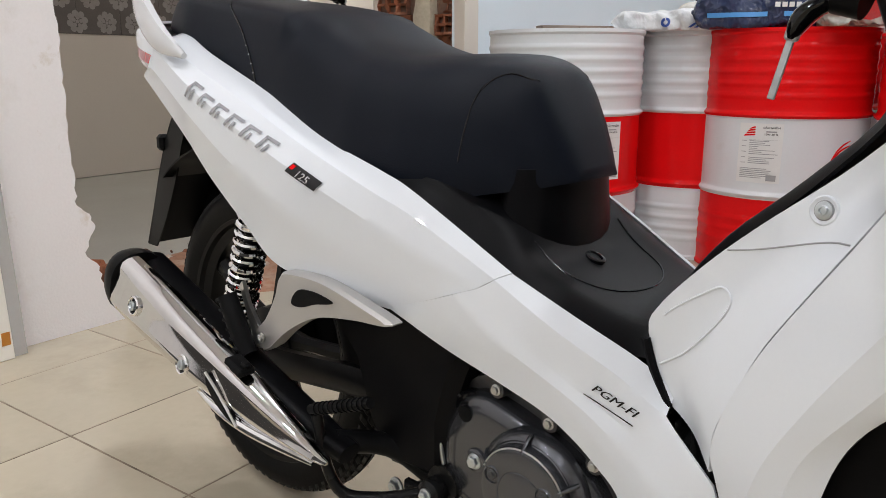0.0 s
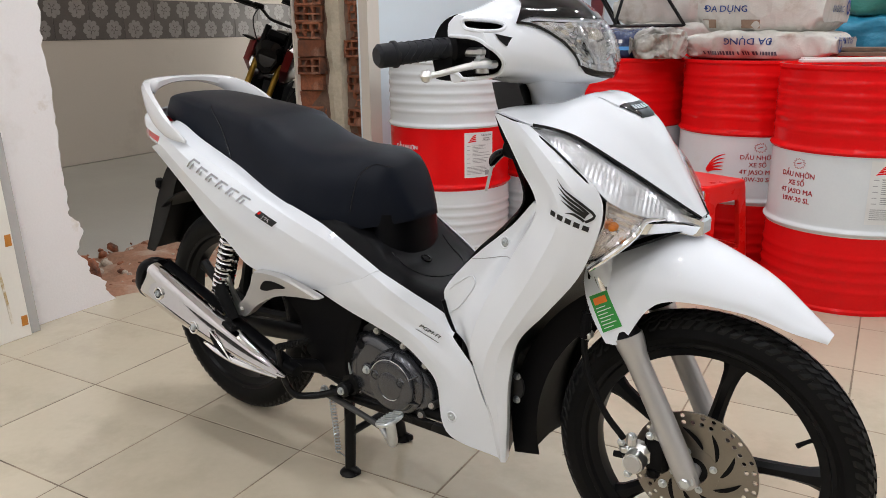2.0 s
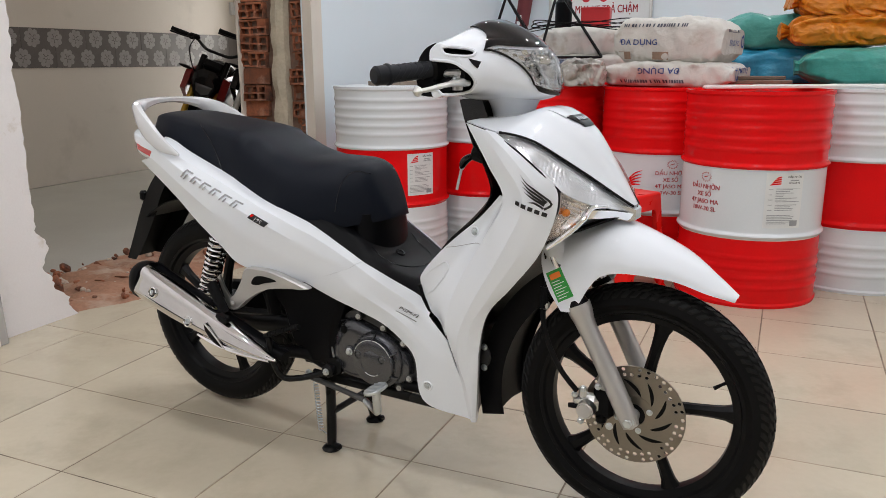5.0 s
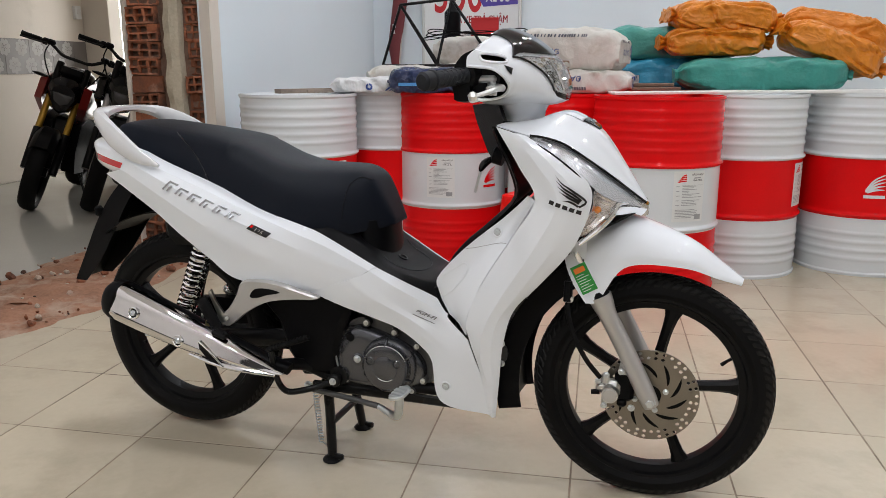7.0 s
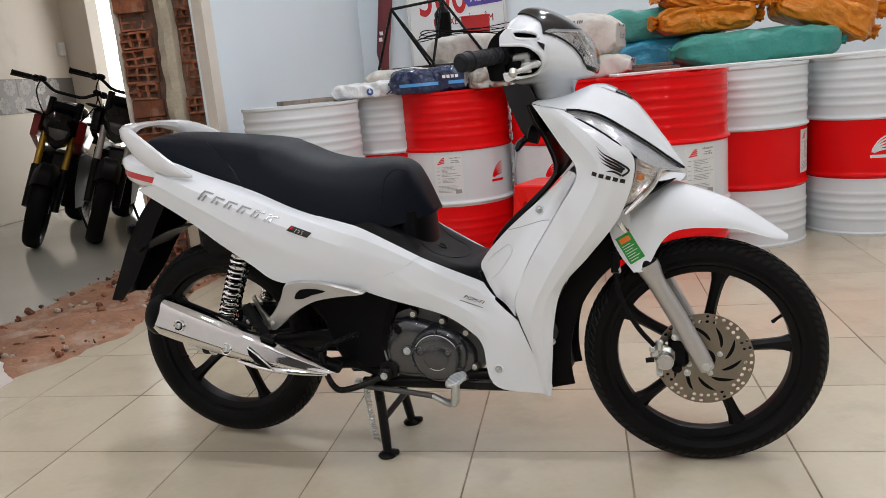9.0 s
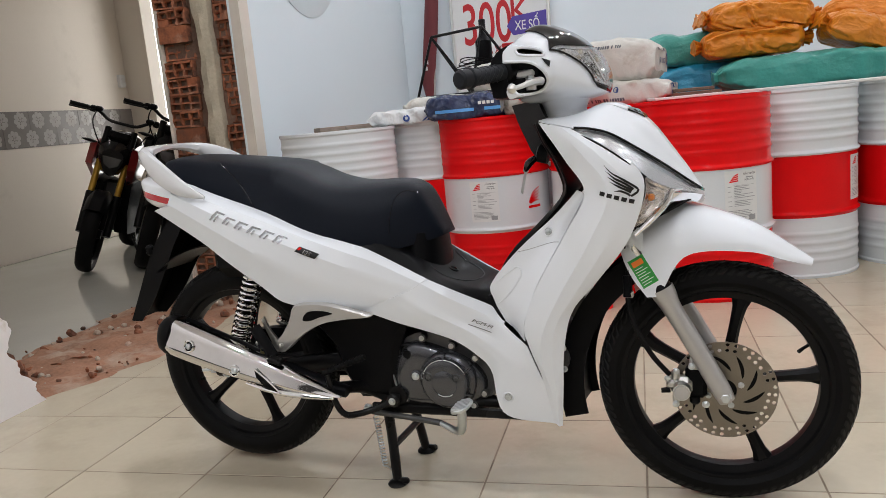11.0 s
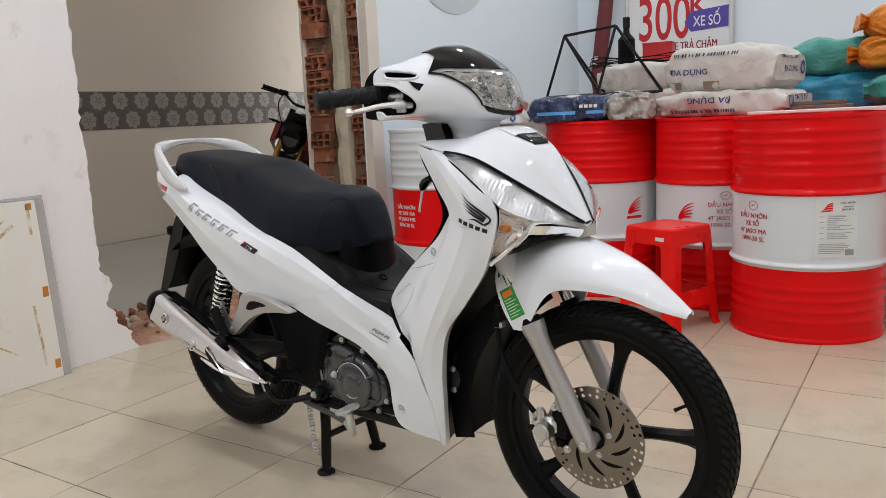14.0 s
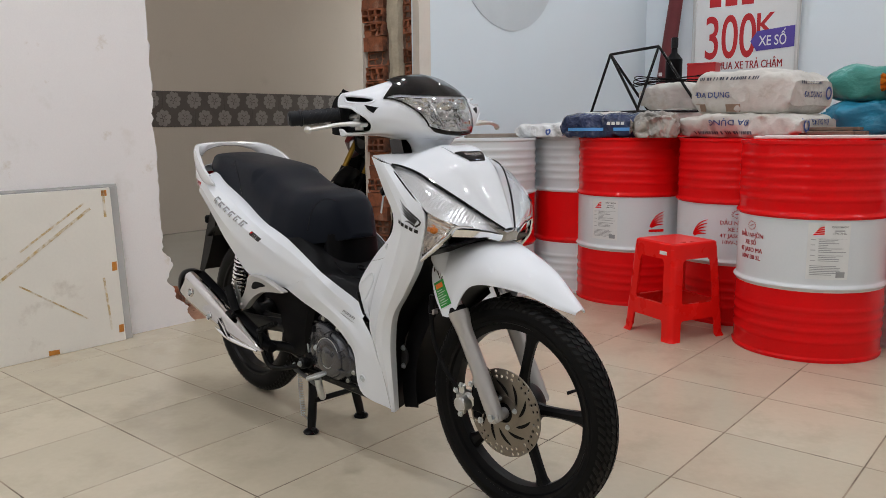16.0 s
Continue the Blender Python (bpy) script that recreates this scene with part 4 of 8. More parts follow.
wid = [(-0.150, 0.060), (-0.125, 0.090), (-0.050, 0.112), (0.100, 0.130), (0.250, 0.146), (0.380, 0.155), (0.470, 0.146), (0.530, 0.126), (0.580, 0.096), (0.610, 0.074), (0.628, 0.056), (0.641, 0.040)]
rings_ = []
for x, zt in prof_top:
    zb = np.interp(x, *np.array(prof_bot).T)
    w = np.interp(x, *np.array(wid).T)
    h = max(zt - zb, 0.012)
    top = 0.60 if x > 0.24 else 0.70
    sec = [(1.0, 0.0), (1.015, 0.10), (1.0, 0.26), (0.965, 0.46), (0.90, 0.68), (top + 0.15, 0.86), (top, 0.945), (0.35, 0.99), (0, 1.0)]
    sec = spline(sec, 15)
    half = [(x, -w * a, zb + h * b) for a, b in sec]
    rings_.append(half + [(p[0], -p[1], p[2]) for p in half[-2::-1]])
seat = part("seat", Form().loft(rings_), SEAT, BIKE, "black vinyl seat with a stepped pillion pad", 60)
T_SEAT = tree(Form().loft(rings_))
for s in (-1, 1):
    line = []
    for a in np.linspace(0, 1, 22):
        x, z = 0.070 + 0.20 * a - 0.085 * a * a, 0.850 - 0.130 * a
        hit = T_SEAT.ray_cast(Vector((x, -1, z)), Vector((0, 1, 0)))[0]
        if hit:
            line.append((hit.x, s * -(hit.y - 0.0004) if s > 0 else hit.y - 0.0004, hit.z))
    part("seam", Form().tube(line, 0.0013, 6), BLACK_LACQUER, seat)
    f = Form()
    for i in range(len(line) - 12, len(line) - 1, 2):
        f.tube([line[i], tuple(np.array(line[i]) * 0.6 + np.array(line[i + 1]) * 0.4 + np.array((0, s * 0.001, 0)))], 0.0009, 5)
    part("stitching", f, PAPER, seat, "white stitches")
    line = []
    for x, z in spline([(0.535, 0.655), (0.540, 0.700), (0.548, 0.735), (0.566, 0.750), (0.590, 0.742)], 16)[:, :2]:
        hit = T_SEAT.ray_cast(Vector((x, -1, z)), Vector((0, 1, 0)))[0]
        if hit:
            line.append((hit.x, s * -(hit.y - 0.0003) if s > 0 else hit.y - 0.0003, hit.z))
    part("front_seam", Form().tube(line, 0.0010, 6), BLACK_LACQUER, seat)

# black centre cover, tunnel and the inner side of the leg shield
st_ = [
    (0.400, 0.152, 0.630, 0.12, 0.660, 0.660), (0.500, 0.154, 0.612, 0.12, 0.640, 0.645), (0.590, 0.147, 0.566, 0.100, 0.590, 0.598), (0.640, 0.143, 0.540, 0.085, 0.546, 0.545),
    (0.690, 0.133, 0.515, 0.080, 0.524, 0.523), (0.740, 0.124, 0.492, 0.078, 0.510, 0.514), (0.775, 0.113, 0.482, 0.076, 0.515, 0.528), (0.795, 0.108, 0.510, 0.078, 0.532, 0.540), (0.812, 0.112, 0.550, 0.080, 0.562, 0.566),
    (0.852, 0.116, 0.606, 0.085, 0.612, 0.612), (0.915, 0.120, 0.668, 0.09, 0.668, 0.668), (0.972, 0.148, 0.735, 0.11, 0.728, 0.726), (0.962, 0.158, 0.795, 0.12, 0.790, 0.788), (0.935, 0.160, 0.845, 0.12, 0.845, 0.845), (0.922, 0.160, 0.878, 0.12, 0.882, 0.884),
]
rows = []
for x, ye, ze, ym, zm, zc in st_:
    back = 0.014 if x > 0.8 or zc > 0.7 else 0.0
    rows.append([(x, -ye, ze), (x - back * 0.6, -(ye + ym) / 2, (ze + zm) / 2 + 0.004), (x - back, -ym, zm), (x - back, 0, zc), (x - back, ym, zm), (x - back * 0.6, (ye + ym) / 2, (ze + zm) / 2 + 0.004), (x, ye, ze)])
CENTRE = Form().sheet(rows, 25, 46, 0.003)
centre = part("centre_cover", CENTRE, BLACK, BIKE, "matt black plastic centre cover and tunnel", 60)
T_CENTRE = tree(CENTRE)


def onto(t, x, y, lift=0.0):
    """A point of a surface seen from above."""
    hit = t.ray_cast(Vector((x, y, 2)), Vector((0, 0, -1)))[0]
    return (x, y, (hit.z if hit else 0.6) + lift)


p = onto(T_CENTRE, 0.648, -0.012)
part("filler_hole", Form().lathe([(0.0125, -0.002), (0.0125, 0.0025), (0.009, 0.003), (0.009, -0.001)], 20, pose(*p, 0, 24)), BLACK_LACQUER, centre)
line = [onto(T_CENTRE, x, y, 0.0003) for x, y in spline([(0.618, -0.088), (0.655, -0.082), (0.690, -0.066), (0.710, -0.035), (0.716, 0), (0.710, 0.035), (0.690, 0.066), (0.655, 0.082), (0.618, 0.088)], 40)[:, :2]]
part("lid_seam", Form().tube(line, 0.0011, 6), BLACK_LACQUER, centre, "fine seam round the service lid")
seatpost = Form().loft([[(0.585 + 0.045 * math.cos(a) * k, 0.095 * math.sin(a) * k, z) for a in np.linspace(0, 2 * math.pi, 24, endpoint=False)] for z, k in ((0.55, 1.08), (0.60, 1.0), (0.648, 0.95))])
part("seat_base", seatpost, BLACK, BIKE, "black plastic seat base")
# inside of the bodywork
f = Form().sheet([c3, [(a - 0.03, 0, z) for a, y, z in c3], [(x, -y, z) for x, y, z in c3]], 24, 9, 0.003)
part("inner_fairing", f, BLACK, BIKE, "black inner fairing behind the front wheel")
# filler boxes, added to keep the hollow body dark and closed to view
f = Form().box((0.52, 0, 0.46), (0.56, 0.20, 0.10), 0.03).box((0.20, 0, 0.60), (0.46, 0.16, 0.12), 0.03)
part("frame", f, SATIN_BLACK, BIKE, "black filler blocks added under the covers")

# nose cover with lamps
n0 = [(0.944, 0, 0.886), (0.99, 0, 0.893), (1.046, 0, 0.910), (1.090, 0, 0.892), (1.135, 0, 0.860), (1.190, 0, 0.784), (1.234, 0, 0.716)]
n1 = [(0.940, -0.06, 0.888), (0.990, -0.058, 0.894), (1.044, -0.052, 0.908), (1.088, -0.048, 0.890), (1.132, -0.043, 0.858), (1.187, -0.028, 0.782), (1.233, -0.009, 0.715)]
n2 = [(0.934, -0.125, 0.889), (0.985, -0.115, 0.884), (1.034, -0.105, 0.885), (1.080, -0.092, 0.866), (1.125, -0.076, 0.834), (1.183, -0.044, 0.770), (1.232, -0.013, 0.714)]
n3 = [(0.928, -0.175, 0.887), (0.990, -0.170, 0.868), (1.030, -0.162, 0.861), (1.068, -0.147, 0.847), (1.115, -0.117, 0.813), (1.180, -0.064, 0.758), (1.231, -0.016, 0.713)]
mir = lambda rows_: [[(x, -y, z) for x, y, z in r] for r in rows_]
nose = part("front_cover", Form().sheet(mir([n3, n2, n1]) + [n0, n1, n2, n3], 40, 33, 0.003), WHITE, BIKE, "white pointed front cover")
T_NOSE = tree(Form().sheet(mir([n3, n2, n1]) + [n0, n1, n2, n3], 40, 33, 0.003))
rows_ = [[onto(T_NOSE, x - 0.10 * abs(y) * abs(y) * 10, y, lift) for y in np.linspace(-w, w, 11)] for x, w, lift in ((1.040, 0.058, 0.0005), (1.065, 0.055, 0.002), (1.084, 0.052, 0.0038), (1.092, 0.050, 0.0042), (1.094, 0.049, 0.001))]
part("nose_ridge", Form().sheet(rows_, 11, 9, -0.003), WHITE, nose, "raised white lip above the badge", 30)
rows_ = [[onto(T_NOSE, x - 0.8 * y * y, y, lift) for y in np.linspace(-w, w, 11)] for x, w, lift in ((1.094, 0.047, 0.001), (1.095, 0.046, 0.0045), (1.108, 0.041, 0.0045), (1.124, 0.028, 0.0045), (1.126, 0.027, 0.001))]
badge = part("badge_plate", Form().sheet(rows_, 11, 9, -0.002, smooth=False), BLACK_LACQUER, nose, "gloss black badge plate")
for i in range(5):
    y0 = -0.027 + 0.0115 * i
    rows_ = [[onto(T_NOSE, x - 0.8 * y * y, y, 0.0065) for y in (y0, y0 + 0.004, y0 + 0.0085)] for x in (1.1045, 1.109, 1.1135)]
    part("badge_mark", Form().sheet(rows_, 3, 3, -0.0015), CHROME, badge, "plain chrome bar")
l1 = [(0.999, -0.172, 0.860), (1.040, -0.183, 0.840), (1.085, -0.190, 0.810), (1.140, -0.184, 0.762), (1.178, -0.135, 0.732), (1.210, -0.078, 0.716), (1.231, -0.024, 0.704)]
lu = [(0.997, -0.168, 0.866), (1.030, -0.161, 0.861), (1.068, -0.146, 0.847), (1.115, -0.116, 0.813), (1.162, -0.080, 0.775), (1.203, -0.043, 0.738), (1.232, -0.015, 0.712)]
lm = [tuple((np.array(a) + np.array(b)) / 2 + np.array((0.008, -0.008, 0.003)) * math.sin(math.pi * i / 6)) for i, (a, b) in enumerate(zip(lu, l1))]
lamp = both("position_lamp", Form().sheet([lu, lm, l1], 30, 9, -0.0025), LENS, "clear lamp lens over a silvered reflector")
inner = lambda r, d: [tuple(np.array(p) + np.array((-d * 0.8, d, 0))) for p in r]
def faceted(a, b, c, nu, nv, seed, rough=0.004):
    """A bowl between three lines, broken into small flat mirrors."""
    r = random.Random(seed)
    rows_ = np.array([spline(q, nu) for q in (a, b, c)])
    g = np.array([spline(rows_[:, j], nv) for j in range(nu)]).transpose(1, 0, 2)
    # upright flutes with a little irregularity
    for i in range(1, nv - 1):
        for j in range(1, nu - 1):
            g[i, j] += np.array((-0.7, 0.7, 0)) * (rough * (j % 2) + r.uniform(0, rough * 0.5))
    return Form().sheet(list(g), nu, nv, 0.0015, smooth=False)


both("reflector", faceted(inner(lu, 0.003), inner(lm, 0.013), inner(l1, 0.003), 84, 7, 4, 0.0008), LAMP_SILVER, "silvered lamp reflector", sharp=3)
trim_u = Form().tube(spline(lu, 30) + np.array((0.002, -0.003, 0.003)), 0.0026, 8)
both("lamp_trim", trim_u, BLACK_LACQUER, "gloss black lamp trim")
band = [np.array(spline(inner(lu, 0.0015), 30)), np.array(spline(inner(lm, 0.0030), 30))]
both("lamp_inner_band", Form().sheet([[tuple(p) for p in band[0]], [tuple(p * 0.88 + q * 0.12) for p, q in zip(*band)]], 30, 3, 0.001), BLACK_LACQUER, "black band inside the lens", lamp)
both("lamp_gap", Form().tube(spline(l1[:4], 24) + np.array((0.001, -0.002, -0.001)), 0.0020, 8), BLACK, "thin dark gap round the lamp")
both("chrome_trim", Form().sheet([[(1.168, -0.150, 0.722), (1.192, -0.110, 0.719), (1.215, -0.064, 0.712), (1.236, -0.026, 0.703)], [(1.166, -0.146, 0.704), (1.188, -0.106, 0.701), (1.208, -0.060, 0.697), (1.226, -0.024, 0.686)]], 16, 4, 0.003), CHROME, "chrome strip under the lamps")
t0 = [(1.142, -0.183, 0.760), (1.140, -0.184, 0.725), (1.126, -0.184, 0.690), (1.106, -0.179, 0.650)]
t1 = [(1.182, -0.130, 0.730), (1.170, -0.145, 0.708), (1.146, -0.164, 0.682), (1.109, -0.177, 0.649)]
tm = [tuple((np.array(a) + np.array(b)) / 2 + np.array((0.002, -0.006 * (1 - i / 3), 0))) for i, (a, b) in enumerate(zip(t0, t1))]
bezel = spline([tuple(np.array(p) + np.array((0.003, -0.002, -0.005))) for p in t1[::-1]] + [(1.200, -0.092, 0.722)], 24)
both("lamp_bezel", Form().tube(bezel, [0.0025 + 0.004 * math.sin(math.pi * min(1, 0.15 + k / 26)) for k in range(24)], 10), CHROME, "chrome bezel under the turn signal")
both("turn_signal", Form().sheet([t0, tm, t1], 14, 7, -0.002), LENS, "clear turn signal lens with an amber bulb")
both("turn_reflector", faceted(inner(t0, 0.003), inner(tm, 0.014), inner(t1, 0.003), 22, 11, 9, 0.0016), mat("amber_tinted_reflector", (0.90, 0.83, 0.78), 0.22, metal=0.8, vary=0.1, scale=40), "faintly amber tinted reflector", sharp=3)
both("amber_bulb", Form().lathe([(0.001, 0.012), (0.006, 0.009), (0.008, 0.0), (0.006, -0.006)], 14, pose(1.146, -0.166, 0.718, 90)), AMBER, "amber bulb")
part("beak", Form().loft([[(x, y, z) for y, z in ((-w, z0), (-w, z1), (w, z1), (w, z0))] for x, w, z0, z1 in ((1.196, 0.056, 0.692, 0.727), (1.205, 0.043, 0.690, 0.724), (1.232, 0.026, 0.684, 0.713), (1.240, 0.019, 0.687, 0.708))]), CHROME, nose, "blunt chrome tip of the nose")
f = Form().sheet([[(1.232, y * 0.1, 0.700), (1.200, y * 0.5, 0.690), (1.150, y * 0.95, 0.672), (1.105, y, 0.652), (1.070, y * 0.9, 0.640)] for y in (-0.172, -0.09, 0, 0.09, 0.172)], 16, 13, 0.004)
part("nose_underside", f, BLACK, nose, "black underside of the nose")

# handlebar cover, headlight, visor: built straight, then turned a little to the left
STEER = Matrix.Translation((0.93, 0, 0)) @ pose(0, 0, 0, 0, 0, 6.0) @ Matrix.Translation((-0.93, 0, 0))
YS = [0.0, -0.06, -0.10, -0.13, -0.165, -0.20, -0.235]
SEC = [
    [(0.838, 1.034), (0.864, 1.062), (0.908, 1.091), (0.968, 1.071), (1.018, 1.031), (1.043, 0.985), (1.050, 0.945), (1.034, 0.930), (0.985, 0.922), (0.915, 0.920), (0.858, 0.932), (0.838, 0.985)],
    [(0.838, 1.034), (0.862, 1.060), (0.902, 1.086), (0.958, 1.067), (1.004, 1.034), (1.030, 0.988), (1.037, 0.950), (1.022, 0.936), (0.976, 0.928), (0.913, 0.926), (0.858, 0.934), (0.838, 0.985)],
    [(0.840, 1.033), (0.861, 1.056), (0.890, 1.074), (0.934, 1.062), (0.971, 1.040), (0.998, 1.000), (1.002, 0.966), (0.990, 0.950), (0.955, 0.940), (0.905, 0.936), (0.858, 0.938), (0.840, 0.985)],
    [(0.842, 1.033), (0.860, 1.053), (0.880, 1.065), (0.910, 1.060), (0.942, 1.048), (0.968, 1.012), (0.973, 0.978), (0.962, 0.957), (0.936, 0.945), (0.900, 0.940), (0.858, 0.940), (0.842, 0.985)],
    [(0.848, 1.030), (0.862, 1.047), (0.878, 1.056), (0.902, 1.050), (0.928, 1.038), (0.950, 1.008), (0.954, 0.978), (0.944, 0.958), (0.923, 0.946), (0.893, 0.941), (0.860, 0.940), (0.848, 0.980)],
    [(0.852, 1.028), (0.863, 1.042), (0.876, 1.049), (0.895, 1.044), (0.915, 1.034), (0.938, 1.008), (0.943, 0.978), (0.933, 0.958), (0.913, 0.946), (0.887, 0.941), (0.860, 0.940), (0.852, 0.980)],
    [(0.856, 1.024), (0.864, 1.037), (0.874, 1.043), (0.890, 1.039), (0.906, 1.031), (0.924, 1.008), (0.928, 0.978), (0.918, 0.960), (0.903, 0.947), (0.882, 0.941), (0.862, 0.940), (0.857, 0.980)],
]
NS, NY = 132, 56
GR = np.array([spline([(x, y, z) for x, z in s], NS, True) for s, y in zip(SEC, YS)])
GR = np.array([spline(GR[:, j], NY) for j in range(NS)]).transpose(1, 0, 2)
YG = -GR[:, 0, 1]


def on_cover(y, s, lift):
    """A point of the handlebar cover's right half: y out from the middle, s round the section (0 to 12)."""
    a, b = float(np.interp(abs(y), YG, np.arange(NY))), s / 12 * NS
    i, j = min(int(a), NY - 2), int(b) % NS
    k, du, db = (j + 1) % NS, a - i, b - int(b)
    p = (GR[i, j] * (1 - db) + GR[i, k] * db) * (1 - du) + (GR[i + 1, j] * (1 - db) + GR[i + 1, k] * db) * du
    c = np.array((0.93, p[1] * 0.6, 0.975))
    d = (p - c) / np.linalg.norm(p - c)
    return p + d * lift


def patch(bounds, lift, nu=17, ns=13, thick=0.003, wave=None):
    """A patch across the cover; bounds gives the half width and the two s limits at (u, k)."""
    rows_ = []
    for k in np.linspace(0, 1, ns):
        row = []
        for u in np.linspace(-1, 1, nu):
            y, s = bounds(u, k)
            row.append(on_cover(y, s, lift + (wave(u, k) if wave else 0)) * (1, -1 if u < 0 else 1, 1))
        rows_.append(row)
    return Form().sheet(rows_, nu, ns, thick)


def inside(p, poly):
    x, z = p
    c = False
    for (x0, z0), (x1, z1) in zip(poly, poly[1:] + poly[:1]):
        if (z0 > z) != (z1 > z) and x < (x1 - x0) * (z - z0) / (z1 - z0) + x0:
            c = not c
    return c


OPEN = [tuple(p) for p in spline([(0.845, 1.006), (0.885, 1.009), (0.913, 1.004), (0.931, 0.990), (0.939, 0.971), (0.931, 0.955), (0.913, 0.946), (0.885, 0.944), (0.874, 0.952), (0.845, 0.960)], 50, True)[:, :2]]
SLOT = [tuple(p) for p in spline([(0.885, 1.035), (0.905, 1.0345), (0.926, 1.029), (0.932, 1.021), (0.925, 1.017), (0.895, 1.020), (0.885, 1.026)], 36, True)[:, :2]]
lens_w = lambda k: 0.079 + 0.078 * max(0.0, 1 - k) ** 1.7
lens_in = lambda u, k: (abs(u) * lens_w(k), 4.12 + 1.92 * k - 0.12 * abs(u) ** 2 * k)
cap = [(c, -0.237 - 0.004 * (1 - c) ** 0.5) for c in np.linspace(0.985, 0.06, 34)]
rings_ = list(GR) + [np.stack([0.890 + (GR[-1][:, 0] - 0.890) * c, 0 * GR[-1][:, 0] + y, 0.983 + (GR[-1][:, 2] - 0.983) * c], -1) for c, y in cap]
half = np.array(rings_)
faces, gone = [], set()
kept = set()
for i in range(len(half) - 1):
    for j in range(NS):
        q = [(i, j), (i, (j + 1) % NS), (i + 1, (j + 1) % NS), (i + 1, j)]
        m = np.mean([half[a] for a in q], axis=0)
        if m[1] < -0.14 and (inside((m[0], m[2]), OPEN) or inside((m[0], m[2]), SLOT)):
            gone.update(a * NS + b for a, b in q)
            continue
        kept.update(a * NS + b for a, b in q)
        s = (j + 0.5) / NS * 12
        if i < NY and 4.14 < s < 6.0 and -m[1] < lens_w((s - 4.12) / 1.92) - 0.002:
            continue
        faces.append(tuple(a * NS + b for a, b in q))
flat_ = half.reshape(-1, 3).copy()
edge = []
for poly in (OPEN, SLOT):
    for p, q in zip(poly, poly[1:] + poly[:1]):
        edge += [np.array(p) + (np.array(q) - np.array(p)) * k / 6 for k in range(6)]
edge = np.array(edge)
for i in gone & kept:
    # the rim of each opening is drawn clean
    near = edge[np.argmin(((edge - flat_[i][[0, 2]]) ** 2).sum(1))]
    if np.hypot(*(near - flat_[i][[0, 2]])) < 0.006:
        flat_[i][[0, 2]] = near
shell = Form().add(flat_, faces)
side2 = shell.mirrored()
both_sides = Form().add(np.vstack(shell.v), shell.f).add(np.vstack(side2.v), side2.f)
head = part("handlebar_cover", welded(both_sides), WHITE, BIKE, "white handlebar cover", 30, at=STEER)
whole = BVHTree.FromPolygons(half.reshape(-1, 3).tolist(), [(i * NS + j, i * NS + (j + 1) % NS, (i + 1) * NS + (j + 1) % NS, (i + 1) * NS + j) for i in range(len(half) - 1) for j in range(NS)])
for poly in (OPEN, SLOT):
    lip = []
    for x, z in poly + poly[:1]:
        hit = whole.ray_cast(Vector((x, -1, z)), Vector((0, 1, 0)))[0]
        lip.append((x, hit.y + 0.0008 if hit else -0.236, z))
    both("opening_lip", Form().tube(lip, 0.0032, 8), WHITE, "", head)
# black patch set on the cover paints a notch dark
notch = []
for x, z in ((0.930, 1.013), (0.944, 1.007), (0.943, 0.994), (0.937, 1.002)):
    hit = whole.ray_cast(Vector((x, -1, z)), Vector((0, 1, 0)))[0]
    notch.append((x, hit.y - 0.0045 if hit else -0.20, z))
both("cover_plug", Form().add(notch + [(x, y + 0.009, z) for x, y, z in notch], [(0, 1, 2, 3), (7, 6, 5, 4)] + [(i, i + 4, (i + 1) % 4 + 4, (i + 1) % 4) for i in range(4)]), BLACK, "small black patch standing in for a dark notch", head)
inner_ = np.array([[(0.90 + (p[0] - 0.90) * 0.80, p[1] * 0.93, 0.983 + (p[2] - 0.983) * 0.80) for p in r] for r in GR])
core = Form().loft(inner_).loft(inner_ * (1, -1, 1))
part("inner_shell", core, BLACK, head, "black plastic inside the cover")
part("visor", patch(lambda u, k: (abs(u) * (0.098 + 0.064 * k * k), 1.68 + 2.37 * k), 0.005, 25, 17), BLACK_LACQUER, head, "gloss black visor")
hl = part("headlight", patch(lambda u, k: (abs(u) * (lens_w(k) + 0.005), 4.02 + 2.06 * k - 0.12 * abs(u) ** 2 * k), 0.004, 31, 21, 0.002, lambda u, k: 0.006 * (1 - u * u) * math.sin(k * math.pi)), LENS, head, "clear headlight lens")
rim = [on_cover(lens_w(k) + 0.004, 4.04 + 2.02 * k - 0.12 * k, 0.0035) for k in np.linspace(0.0, 1.0, 24)]
for s in (-1, 1):
    part("lens_edge", Form().tube([p * (1, -s, 1) for p in rim], 0.0022, 8), BLACK_LACQUER, hl, "thin dark edge of the lens")
rnd = random.Random(5)
facet = [[rnd.uniform(-1, 1) for _ in range(16)] for _ in range(12)]
bowl = lambda u, k: -0.013 * math.sin(k * math.pi) ** 0.7 * (1 - abs(u) ** 4) + 0.0035 * facet[int(k * 10.99)][int((u + 1) * 7.49)]
rows_ = [[on_cover(*lens_in(u, k), bowl(u, k) - 0.004) * (1, -1 if u < 0 else 1, 1) for u in np.linspace(-1, 1, 33)] for k in np.linspace(0, 1, 23)]
part("headlight_reflector", Form().sheet(rows_, 33, 23, 0.001, smooth=False), CHROME, hl, "faceted silver reflector", 4)
